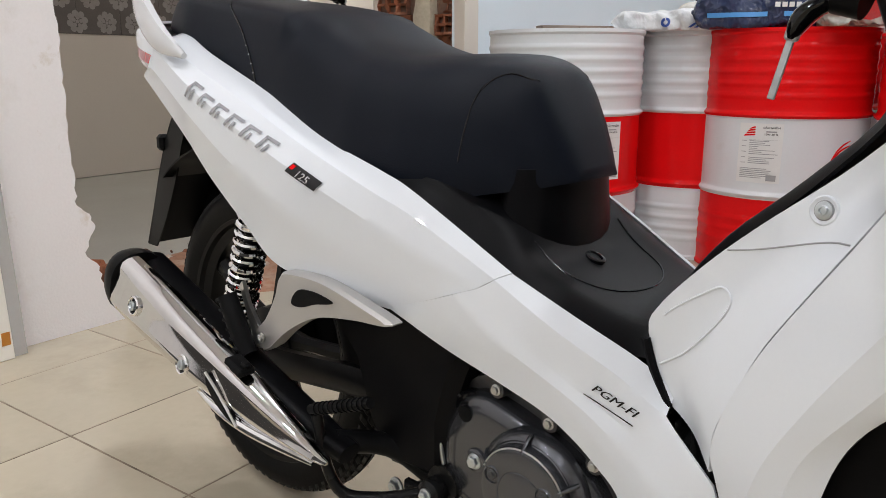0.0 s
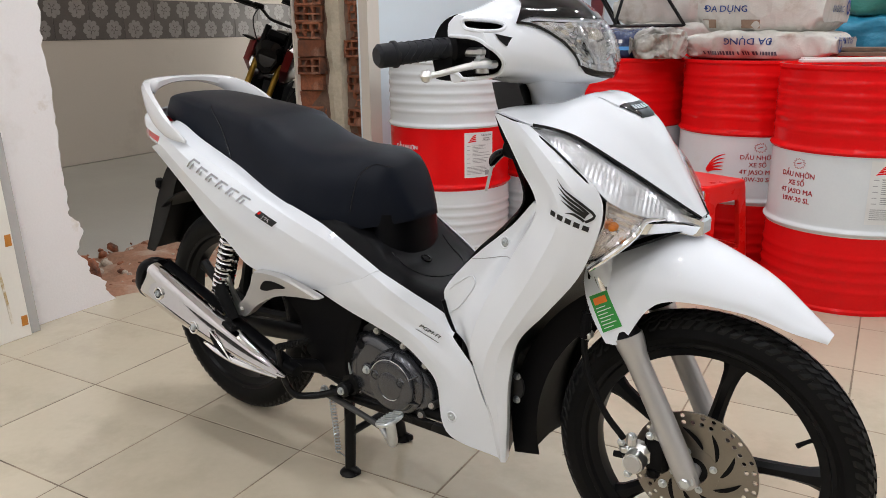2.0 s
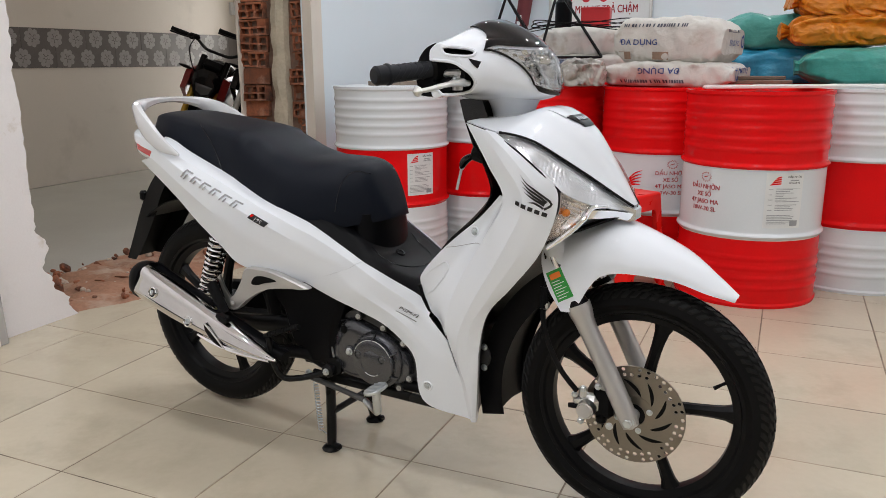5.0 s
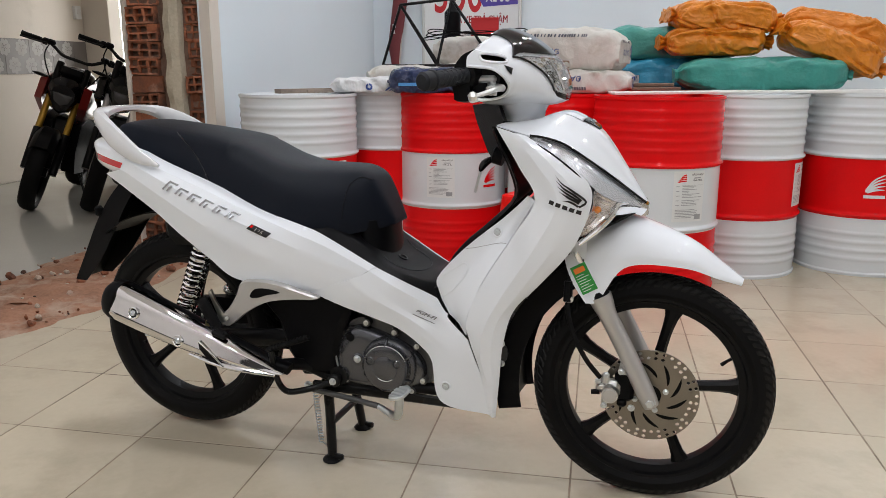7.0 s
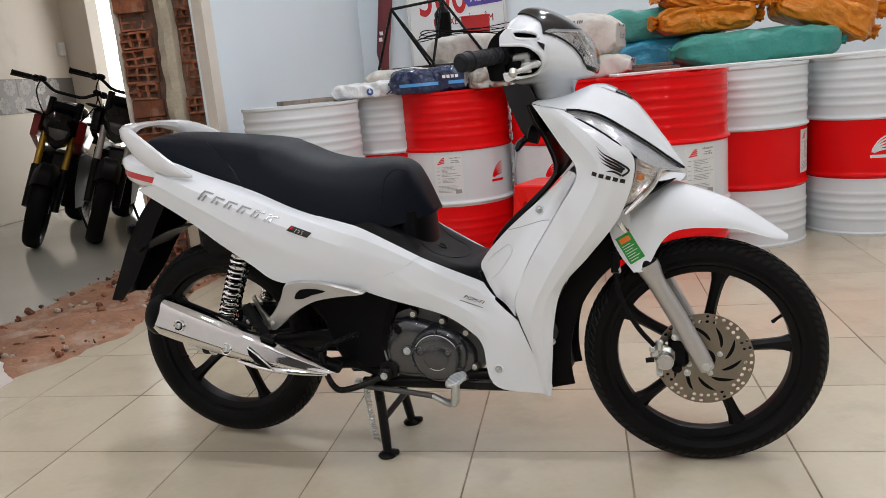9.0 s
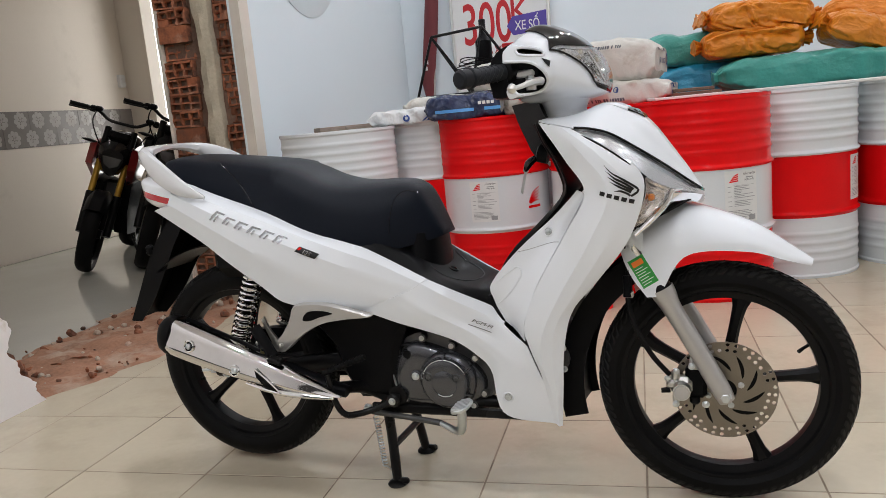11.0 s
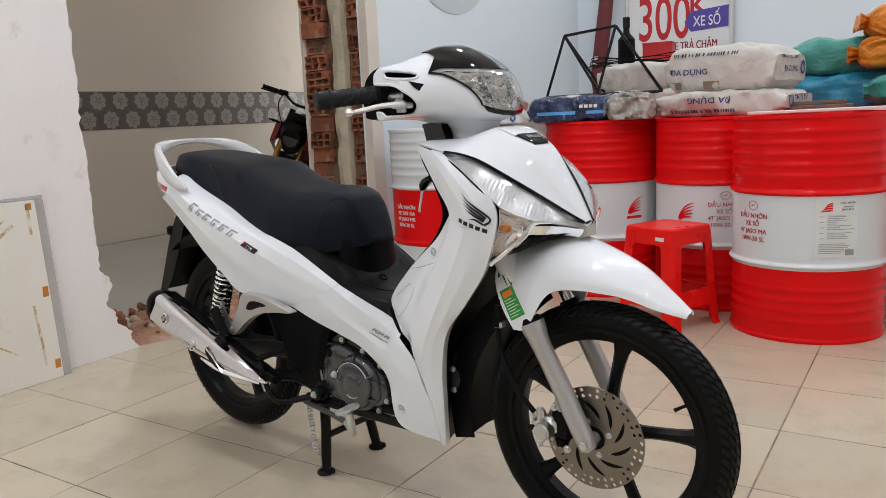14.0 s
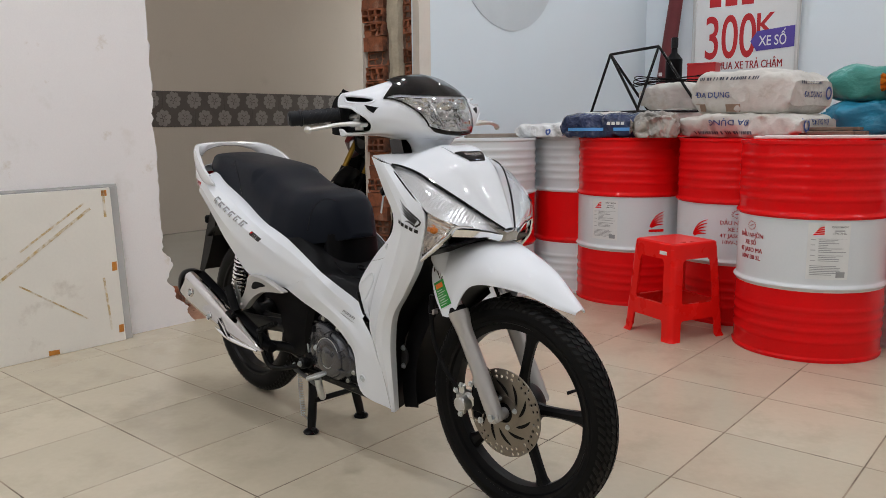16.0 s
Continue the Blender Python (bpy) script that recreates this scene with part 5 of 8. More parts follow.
for s in (-1, 1):
    p = on_cover(0.036, 4.95, -0.004) * (1, -s, 1)
    b_ = part("headlight_bowl", Form().lathe([(0.026, 0.006), (0.024, 0.004), (0.021, -0.004), (0.013, -0.011), (0.006, -0.013)], 28, Matrix.Translation(p) @ pose(0, 0, 0, 0, 68, 14 * s), caps=False), CHROME, hl)
    part("bulb", Form().lathe([(0.001, 0.004), (0.005, 0.002), (0.0065, -0.004), (0.005, -0.014)], 16, Matrix.Translation(p) @ pose(0, 0, 0, 0, 68, 14 * s)), SILVER, b_)
    line = [on_cover(y, z, 0.001) * (1, -s, 1) for y, z in ((0.066, 4.35), (0.062, 5.0), (0.052, 5.7))]
    part("light_guide", Form().tube(spline(line, 12), 0.0035, 8), SILVERED, hl)
part("headlight_trim", patch(lambda u, k: (abs(u) * (0.084 - 0.012 * k), 6.0 - 0.12 * u * u + 0.36 * k), 0.004, 19, 5), BLACK_LACQUER, head, "black trim below the headlight")
neck = spline([(0.950, 0.966, 0.080, 0.128), (0.950, 0.944, 0.070, 0.098), (0.949, 0.924, 0.056, 0.070), (0.948, 0.905, 0.049, 0.053), (0.949, 0.885, 0.050, 0.051), (0.950, 0.868, 0.056, 0.058)], 18)
part("steering_neck", Form().loft([[(x + a * math.cos(q), b * math.sin(q), z) for q in np.linspace(0, 2 * math.pi, 40, endpoint=False)] for x, z, a, b in neck]), WHITE, BIKE, "white steering neck flaring into the cover", 60, at=STEER)
part("neck_bracket", Form().box((0.988, 0, 0.898), (0.008, 0.034, 0.020), 0.004), ALU, BIKE, "small grey bracket at the neck")
part("neck_hook", Form().box((0.925, -0.058, 0.888), (0.024, 0.012, 0.006), 0.002), BLACK, BIKE)
part("column_cover", Form().loft([[(x0, -w * 0.8, z0), (x1, -w, z1), (x1, w, z1), (x0, w * 0.8, z0)] for x0, x1, z0, z1, w in ((0.838, 0.900, 0.925, 0.932, 0.060), (0.850, 0.912, 0.885, 0.900, 0.062), (0.876, 0.940, 0.822, 0.850, 0.066), (0.890, 0.945, 0.800, 0.820, 0.066))]), BLACK_LACQUER, BIKE, "black steering column cover")
REAR_SHELL = [(0.877, 1.044), (0.860, 1.042), (0.842, 1.030), (0.829, 1.008), (0.824, 0.980), (0.829, 0.952), (0.832, 0.940), (0.858, 0.938), (0.864, 0.950), (0.864, 1.010)]
for s in (-1, 1):
    a, b = np.array((0.872, s * 0.186, 0.996)), np.array((0.787, s * 0.339, 0.981))
    t = (b - a) / np.linalg.norm(b - a)
    grip = part("grip", Form().tube([a + t * d for d in (0, 0.035, 0.048, 0.052, 0.056, 0.140, 0.142, 0.146, 0.149, 0.170, 0.175)], [0.020, 0.022, 0.022, 0.018, 0.0165, 0.0172, 0.021, 0.021, 0.0185, 0.0185, 0.014], 26), GRIP, BIKE, "black ribbed rubber grip", at=STEER)
    f = Form()
    w = np.cross(t, (0, 0, 1))
    up = np.cross(w, t)
    for i in range(6):
        q = [a + t * (0.062 + 0.0135 * i + 0.009 * math.sin(k * math.pi / 3)) for k in range(13)]
        f.tube([p + 0.0172 * (w * math.cos(k * math.pi / 6) + up * math.sin(k * math.pi / 6)) for k, p in enumerate(q)], 0.0010, 5)
    part("grip_rib", f, GRIP, grip)
    part("switch_housing", Form().plate([tuple(p) for p in spline(REAR_SHELL, 50, True)[:, :2]], s * 0.236, s * 0.10, grow=0.06), BLACK, head, "black plastic housing behind the cover")
    part("grip_collar", Form().tube([a + t * d for d in (0.0, 0.044, 0.050)], [0.027, 0.027, 0.022], 22), BLACK, grip)
    part("lever_perch", Form().rod((0.905, s * 0.212, 0.990), (0.905, s * 0.212, 0.952), 0.011).box((0.893, s * 0.205, 0.985), (0.045, 0.036, 0.016), 0.006).box((0.914, s * 0.222, 0.966), (0.036, 0.034, 0.012), 0.005), ALU, head, "cast aluminium lever perch")
    bolt(head, (0.908, s * 0.226, 0.972), 0.007, (0, 0, 1))
    pts, rad = along([(0.908, s * 0.212, 0.968), (0.926, s * 0.238, 0.968), (0.930, s * 0.265, 0.968), (0.921, s * 0.305, 0.965), (0.905, s * 0.342, 0.958), (0.893, s * 0.358, 0.955)], [0.010, 0.010, 0.0075, 0.0065, 0.006, 0.0055], 24)
    lever = part("hand_lever", Form().tube(pts, rad, 12, flat=0.8), ALU, BIKE, "polished aluminium lever", at=STEER)
    part("lever_ball", Form().lathe([(0.001, -0.0095), (0.006, -0.0075), (0.0095, 0), (0.006, 0.0075), (0.001, 0.0095)], 16, pose(0.892, s * 0.363, 0.955)), ALU, lever)

# tail: grab rail, tail lamp, rear mudguard
pts = [(0.066, -0.180, 0.772), (0.0, -0.178, 0.797), (-0.070, -0.164, 0.836), (-0.122, -0.142, 0.868), (-0.156, -0.112, 0.888), (-0.176, -0.060, 0.899), (-0.180, 0, 0.902)]
hh = [0.004, 0.019, 0.027, 0.025, 0.017, 0.010, 0.008]
ww = [0.004, 0.009, 0.011, 0.013, 0.018, 0.024, 0.025]
pts = pts + [(x, -y, z) for x, y, z in pts[-2::-1]]
hh = hh + hh[-2::-1]
ww = ww + ww[-2::-1]
c, h = along(pts, hh, 61)
wide_ = along(pts, ww, 61)[1]
rings_ = []
tang = np.gradient(c, axis=0)
for p, r, d, sw_ in zip(c, h, tang, wide_):
    d = d / np.linalg.norm(d)
    side = np.cross(d, (0, 0, 1))
    side /= np.linalg.norm(side)
    up = np.cross(side, d)
    rings_.append([p + side * sw_ * a + up * r * b for a, b in ((1, -0.5), (1, 0.5), (0.5, 1), (-0.5, 1), (-1, 0.5), (-1, -0.5), (-0.5, -1), (0.5, -1))])
part("grab_rail", Form().loft(rings_), mat("pearl_grey_paint", (0.66, 0.67, 0.68), 0.25, vary=0.02, coat=0.8), BIKE, "pearl grey curved grab rail", 50)
TAILX = [(-0.042, 0.168), (-0.100, 0.158), (-0.158, 0.136), (-0.194, 0.095), (-0.212, 0.030)]


def tail_row(zf, k=0.0):
    """A line round the tail from its right side to its left; zf gives the height at each x."""
    r = [(x + k, -y + abs(k) * 0.5, zf(x)) for x, y in TAILX]
    return r + [(x, -y, z) for x, y, z in r[::-1]]


stripe = lambda x: 0.772 + 0.2 * (-0.045 - x)
low = lambda x: float(np.interp(x, [-0.212, -0.19, -0.129, -0.042], [0.779, 0.768, 0.744, 0.752]))
topz = lambda x: 0.802 + 0.2 * (-0.045 - x)
tl = part("tail_cover", Form().sheet([tail_row(topz, 0.03), tail_row(lambda x: topz(x) - 0.006, 0.005), tail_row(lambda x: (topz(x) + stripe(x)) / 2, -0.004), tail_row(stripe)], 34, 12, 0.004), WHITE, BIKE, "white tail cover")
part("tail_lamp", Form().sheet([tail_row(lambda x: stripe(x) - 0.0006, 0.001), tail_row(lambda x: stripe(x) - 0.017, 0.001)], 34, 5, 0.004), RED_LENS, tl, "red tail lamp strip")
part("tail_lens", Form().sheet([tail_row(lambda x: stripe(x) - 0.0176, 0.001), tail_row(lambda x: (stripe(x) - 0.0176 + low(x)) / 2, 0.005), tail_row(low, 0.016)], 34, 7, 0.004), mat("milky_lens", (0.72, 0.68, 0.66), 0.1, vary=0.03, coat=0.5), tl, "clear lower tail lens")
part("tail_underside", Form().sheet([tail_row(low, 0.016), tail_row(lambda x: low(x) - 0.004, 0.07)], 34, 4, 0.003), BLACK, tl, "black underside of the tail")
f = Form().sheet([[(-0.115, y, 0.735), (-0.185, y, 0.665), (-0.245, y * 0.9, 0.590), (-0.300, y * 0.8, 0.500), (-0.352, y * 0.72, 0.412)] for y in (-0.070, -0.05, 0, 0.05, 0.070)], 20, 9, 0.004)
f.sheet([[(-0.115, -0.070, 0.735), (-0.185, -0.070, 0.665), (-0.245, -0.063, 0.590), (-0.300, -0.056, 0.500), (-0.352, -0.050, 0.412)], [(-0.100, -0.078, 0.690), (-0.140, -0.078, 0.635), (-0.190, -0.068, 0.565), (-0.250, -0.062, 0.480), (-0.318, -0.052, 0.412)]], 16, 4, 0.003)
f.sheet([[(-0.115, 0.070, 0.735), (-0.185, 0.070, 0.665), (-0.245, 0.063, 0.590), (-0.300, 0.056, 0.500), (-0.352, 0.050, 0.412)], [(-0.100, 0.078, 0.690), (-0.140, 0.078, 0.635), (-0.190, 0.068, 0.565), (-0.250, 0.062, 0.480), (-0.318, 0.052, 0.412)]], 16, 4, 0.003)
guard = part("rear_mudguard", f, BLACK, BIKE, "black plastic rear mudguard")
part("reflector_lug", Form().box((-0.238, -0.062, 0.622), (0.02, 0.022, 0.03), 0.006), BLACK, guard)
at = np.linspace(radians(62), radians(128), 12)
part("inner_fender", Form().sheet([[(0.335 * math.cos(a), y, RZ + 0.335 * math.sin(a) + 0.01) for a in at] for y in (-0.085, 0, 0.085)], 14, 5, 0.003), BLACK, guard)

# ---- engine, exhaust, rear suspension ----
case = [(0.504, 0.302), (0.510, 0.332), (0.528, 0.362), (0.547, 0.380), (0.570, 0.386), (0.609, 0.379), (0.652, 0.365), (0.690, 0.349), (0.721, 0.328), (0.738, 0.304), (0.741, 0.276), (0.729, 0.252), (0.698, 0.234), (0.661, 0.222), (0.610, 0.226), (0.540, 0.232), (0.514, 0.249), (0.505, 0.274)]
case = np.array(spline(case, 72, True))[:, :2]
mid = np.array((0.622, 0.300))
shrunk = lambda k, y: np.stack([mid[0] + (case[:, 0] - mid[0]) * k, 0 * case[:, 0] + y, mid[1] + (case[:, 1] - mid[1]) * k], -1)
eng = part("engine_case", Form().loft([shrunk(0.99, 0.10), shrunk(1.0, -0.09), shrunk(1.0, -0.104), shrunk(0.985, -0.110), shrunk(0.95, -0.1155), shrunk(0.88, -0.1205), shrunk(0.72, -0.1240), shrunk(0.4, -0.1255)]), ENGINE, BIKE, "glossy dark grey painted engine case", 40)
crank = [(0.520, 0.372), (0.545, 0.400), (0.592, 0.410), (0.664, 0.392), (0.724, 0.364), (0.757, 0.322), (0.762, 0.280), (0.748, 0.244), (0.712, 0.222), (0.640, 0.214), (0.540, 0.220), (0.506, 0.245), (0.500, 0.300)]
part("crankcase", Form().plate([tuple(q) for q in spline(crank, 60, True)[:, :2]], -0.097, 0.085, grow=0.04), ENGINE_DARK, eng, "dark cast crankcase behind the cover")
CC = (0.650, 0.296)
dome = [(0.074, -0.004), (0.071, 0.004), (0.066, 0.010), (0.0625, 0.0125), (0.0610, 0.0118), (0.0598, 0.0128), (0.0585, 0.020), (0.0560, 0.0245), (0.0510, 0.0262), (0.0320, 0.0272), (0.0310, 0.0262), (0.0295, 0.0270), (0.001, 0.0276)]
cov = part("clutch_cover", Form().lathe(dome, 72, pose(CC[0], -0.122, CC[1], 90)), ENGINE, eng, "round dark grey clutch cover", 28)
arc = lambda r, a0, a1, y: [(CC[0] + r * math.cos(a), y, CC[1] + r * math.sin(a)) for a in np.radians(np.linspace(a0, a1, 30))]
part("machined_edge", Form().tube(arc(0.0570, 25, 158, -0.1455), 0.0011, 6).tube(arc(0.0318, 235, 308, -0.1490), 0.0009, 6), ALU, cov, "bright machined edges")
for a in (28, 90, 154, 205, 332):
    c_, s_ = math.cos(radians(a)), math.sin(radians(a))
    part("cover_rib", Form().tube([(CC[0] + r * c_, y, CC[1] + r * s_) for r, y in ((0.044, -0.1475), (0.056, -0.1450), (0.066, -0.134), (0.070, -0.128))], [0.0015, 0.0025, 0.003, 0.0025], 8), ENGINE, cov)
for x, z in ((0.611, 0.312), (0.681, 0.311), (0.647, 0.245)):
    part("bolt_pad", Form().lathe([(0.0115, -0.012), (0.0112, 0.001), (0.0095, 0.003), (0.0085, 0.001)], 22, pose(x, -0.1475 if z > 0.28 else -0.140, z, 90)), ENGINE, cov)
    bolt(cov, (x, -0.1480 if z > 0.28 else -0.1405, z), 0.0046, material=ENGINE_DARK)
part("bolt_pad", Form().lathe([(0.016, -0.01), (0.0145, 0.004), (0.012, 0.0055)], 24, pose(0.569, -0.124, 0.305, 90)), ENGINE, eng)
bolt(eng, (0.569, -0.1285, 0.305), 0.0072)
for x, z in ((0.588, 0.396), (0.662, 0.378), (0.720, 0.349), (0.735, 0.262), (0.706, 0.231), (0.530, 0.240)):
    part("bolt_lug", Form().rod((x, -0.114, z), (x, -0.06, z), 0.0105, 0.013), ENGINE_DARK, eng)
    bolt(eng, (x, -0.114, z), 0.0050, material=ALU)
part("cap_recess", Form().lathe([(0.026, -0.010), (0.0255, 0.002), (0.021, 0.003), (0.0195, -0.002), (0.001, -0.002)], 30, pose(0.549, -0.112, 0.357, 90)), BLACK_LACQUER, eng)
part("oil_cap", Form().lathe([(0.014, -0.002), (0.014, 0.006), (0.011, 0.008), (0.0105, 0.012), (0.001, 0.013)], 12, pose(0.549, -0.112, 0.357, 90)), BLACK, eng)
part("shaft_boss", Form().lathe([(0.026, 0), (0.024, 0.02), (0.012, 0.022), (0.001, 0.022)], 28, pose(0.514, -0.106, 0.252, 90)), STEEL_BLACK, eng)
part("breather_pipe", Form().tube(spline([(0.515, -0.120, 0.262), (0.505, -0.118, 0.300), (0.498, -0.112, 0.345), (0.510, -0.10, 0.39)], 14), 0.0028, 8), ZINC, eng)
cyl = part("cylinder", Form().box((0.815, 0, 0.335), (0.15, 0.13, 0.12), 0.012), ENGINE_DARK, eng, "grey finned cylinder")
for i in range(7):
    part("cooling_fin", Form().box((0.755 + 0.018 * i, 0, 0.335), (0.006, 0.155, 0.15), 0.002), ENGINE_DARK, cyl)
part("cylinder_head", Form().box((0.905, 0, 0.345), (0.05, 0.14, 0.13), 0.014).rod((0.905, -0.085, 0.345), (0.905, -0.060, 0.345), 0.035), ENGINE_DARK, cyl, "cast aluminium cylinder head")
for dx, dz in ((-0.02, 0.025), (0.02, 0.025), (-0.02, -0.025), (0.02, -0.025)):
    bolt(cyl, (0.905 + dx, -0.084, 0.345 + dz), 0.006)
part("side_box", Form().loft([[(x, y, z) for x, z in o] for y, o in ((-0.125, [(0.300, 0.470), (0.440, 0.462), (0.545, 0.440), (0.520, 0.400), (0.500, 0.330), (0.500, 0.262), (0.420, 0.255), (0.385, 0.300), (0.360, 0.380), (0.315, 0.430)]), (-0.112, [(0.285, 0.480), (0.440, 0.475), (0.565, 0.450), (0.540, 0.400), (0.515, 0.330), (0.515, 0.245), (0.410, 0.240), (0.370, 0.300), (0.345, 0.380), (0.300, 0.430)]), (0.11, [(0.285, 0.480), (0.440, 0.475), (0.565, 0.450), (0.540, 0.400), (0.515, 0.330), (0.515, 0.245), (0.410, 0.240), (0.370, 0.300), (0.345, 0.380), (0.300, 0.430)]))]), BLACK, BIKE, "matt black plastic side box")
# exhaust
ax0, ax1 = np.array((-0.046, -0.236, 0.430)), np.array((0.412, -0.222, 0.281))
d = (ax1 - ax0) / np.linalg.norm(ax1 - ax0)
up = np.cross(np.array((0, -1, 0)), d)
up *= np.sign(up[2])
t = np.linspace(0, 2 * np.pi, 28, endpoint=False)


def oval(s, h, w, lift=0.0, y=0.0):
    c = ax0 + (ax1 - ax0) * s + up * lift + np.array((0, y, 0))
    return [c + up * h * math.copysign(abs(math.sin(a)) ** 0.8, math.sin(a)) + np.array((0, -1, 0)) * w * math.copysign(abs(math.cos(a)) ** 0.8, math.cos(a)) for a in t]


SHIELD_SEC = [(1.0, -0.10), (1.0, 0.12), (0.95, 0.38), (0.86, 0.58), (0.72, 0.70), (0.60, 0.755), (0.54, 0.765), (0.20, 0.865), (-0.16, 0.970), (-0.22, 0.990), (-0.34, 1.0), (-0.46, 0.985), (-0.56, 0.93), (-0.80, 0.66), (-0.96, 0.30), (-1.0, 0.0), (-0.9, -0.3), (0.9, -0.3)]


def shield_ring(s, h, w, lift):
    c = ax0 + (ax1 - ax0) * s + up * lift
    return [c + up * h * a + np.array((0, -1, 0)) * w * b for a, b in SHIELD_SEC]


st = spline([(0.0, 0.046, 0.030, 0.0), (0.025, 0.0505, 0.036, 0.0), (0.20, 0.049, 0.037, -0.002), (0.40, 0.044, 0.036, -0.004), (0.58, 0.0365, 0.033, -0.004), (0.74, 0.0275, 0.027, -0.004), (0.88, 0.0160, 0.019, -0.002), (0.97, 0.0065, 0.012, 0.0), (1.0, 0.003, 0.006, 0.001)], 26)
muf = part("silencer", Form().loft([shield_ring(*q) for q in st]), SHIELD_CHROME, BIKE, "polished chrome silencer shield", 30)
part("end_cap", Form().loft([oval(s, h, w, 0, 0.006) for s, h, w in ((-0.072, 0.020, 0.016), (-0.066, 0.036, 0.030), (-0.045, 0.047, 0.038), (-0.010, 0.0525, 0.0425), (0.012, 0.0525, 0.042), (0.016, 0.048, 0.038))]), BLACK, muf, "black end cap")
part("silencer_body", Form().loft([oval(s, h, w, l, 0.034) for s, h, w, l in ((-0.02, 0.038, 0.034, 0.002), (0.3, 0.036, 0.034, -0.006), (0.6, 0.030, 0.030, -0.012), (0.85, 0.020, 0.024, -0.006), (1.0, 0.014, 0.016, 0.0))]), BLACK, muf, "black painted silencer body")
for s, l in ((0.150, 0.0045), (0.432, -0.0150)):
    q = ax0 + (ax1 - ax0) * s + up * l
    at_ = Matrix.Translation(q + np.array((0, -0.0325, 0))) @ pose(0, 0, 0, 78)
    part("screw_cup", Form().lathe([(0.0155, -0.004), (0.0155, 0.003), (0.0130, 0.0045), (0.0115, 0.0035), (0.0108, 0.0)], 26, at_, caps=False), CHROME, muf)
    # black disc paints the shade round the screw in its cup
    part("cup_shade", Form().lathe([(0.0112, -0.002), (0.0112, 0.0012), (0.001, 0.0012)], 22, at_), BLACK, muf)
    part("shield_screw", Form().lathe([(0.0074, 0.001), (0.0072, 0.005), (0.0050, 0.0062), (0.0042, 0.0040), (0.001, 0.0040)], 18, at_), ZINC, muf)
CLAMP = ax0 + (ax1 - ax0) * 0.63 + up * 0.038 + np.array((0, -0.012, 0))
part("rubber_stop", Form().box((0, 0, 0), (0.040, 0.026, 0.012), 0.004, Matrix.Translation(CLAMP) @ pose(0, 0, 0, 0, 18, 0)).box((0.012, 0, 0.008), (0.012, 0.012, 0.010), 0.003, Matrix.Translation(CLAMP) @ pose(0, 0, 0, 0, 18, 0)), RUBBER, muf, "black rubber stop on the shield")
along_axis = lambda s, h, y: ax0 + (ax1 - ax0) * s + up * h + np.array((0, y, 0))
# black insert paints the dark gap of the louvre; no hole is cut
louvre = [(0.545, 0.006), (0.575, -0.002), (0.640, -0.018), (0.690, -0.0285), (0.655, -0.0285), (0.600, -0.022), (0.560, -0.010)]
part("louvre_insert", Form().loft([[tuple(along_axis(s, h, y)) for s, h in louvre] for y in (-0.0352, -0.012)]), BLACK, muf, "black insert for the dark louvre in the shield")
part("louvre_lip", Form().tube([along_axis(s, h, -0.0345) for s, h in ((0.545, 0.008), (0.60, -0.002), (0.66, -0.016), (0.71, -0.0285))], 0.0022, 8), CHROME, muf)
fin = [(0.50, -0.0400, 0.026), (0.60, -0.0360, 0.029), (0.72, -0.0290, 0.027), (0.85, -0.0175, 0.020), (0.97, -0.0060, 0.012)]
part("lower_fin", Form().tube(spline([tuple(along_axis(s, h, -w)) for s, h, w in fin], 18), [0.003 + 0.004 * math.sin(math.pi * k / 17) for k in range(18)], 10), CHROME, muf, "chrome lower edge of the shield")
pts = spline([(0.385, -0.190, 0.290), (0.42, -0.120, 0.268), (0.50, -0.100, 0.234), (0.60, -0.10, 0.232), (0.72, -0.095, 0.236), (0.82, -0.085, 0.238), (0.90, -0.05, 0.27), (0.915, -0.03, 0.31)], 40)
part("exhaust_pipe", Form().tube(pts, 0.0155, 14), SATIN_BLACK, BIKE, "black exhaust pipe")
part("step_bar", Form().box((0.645, -0.112, 0.214), (0.42, 0.012, 0.024), 0.004).rod((0.47, -0.12, 0.212), (0.47, 0.12, 0.212), 0.014), STEEL_BLACK, BIKE, "black steel step bar under the engine")
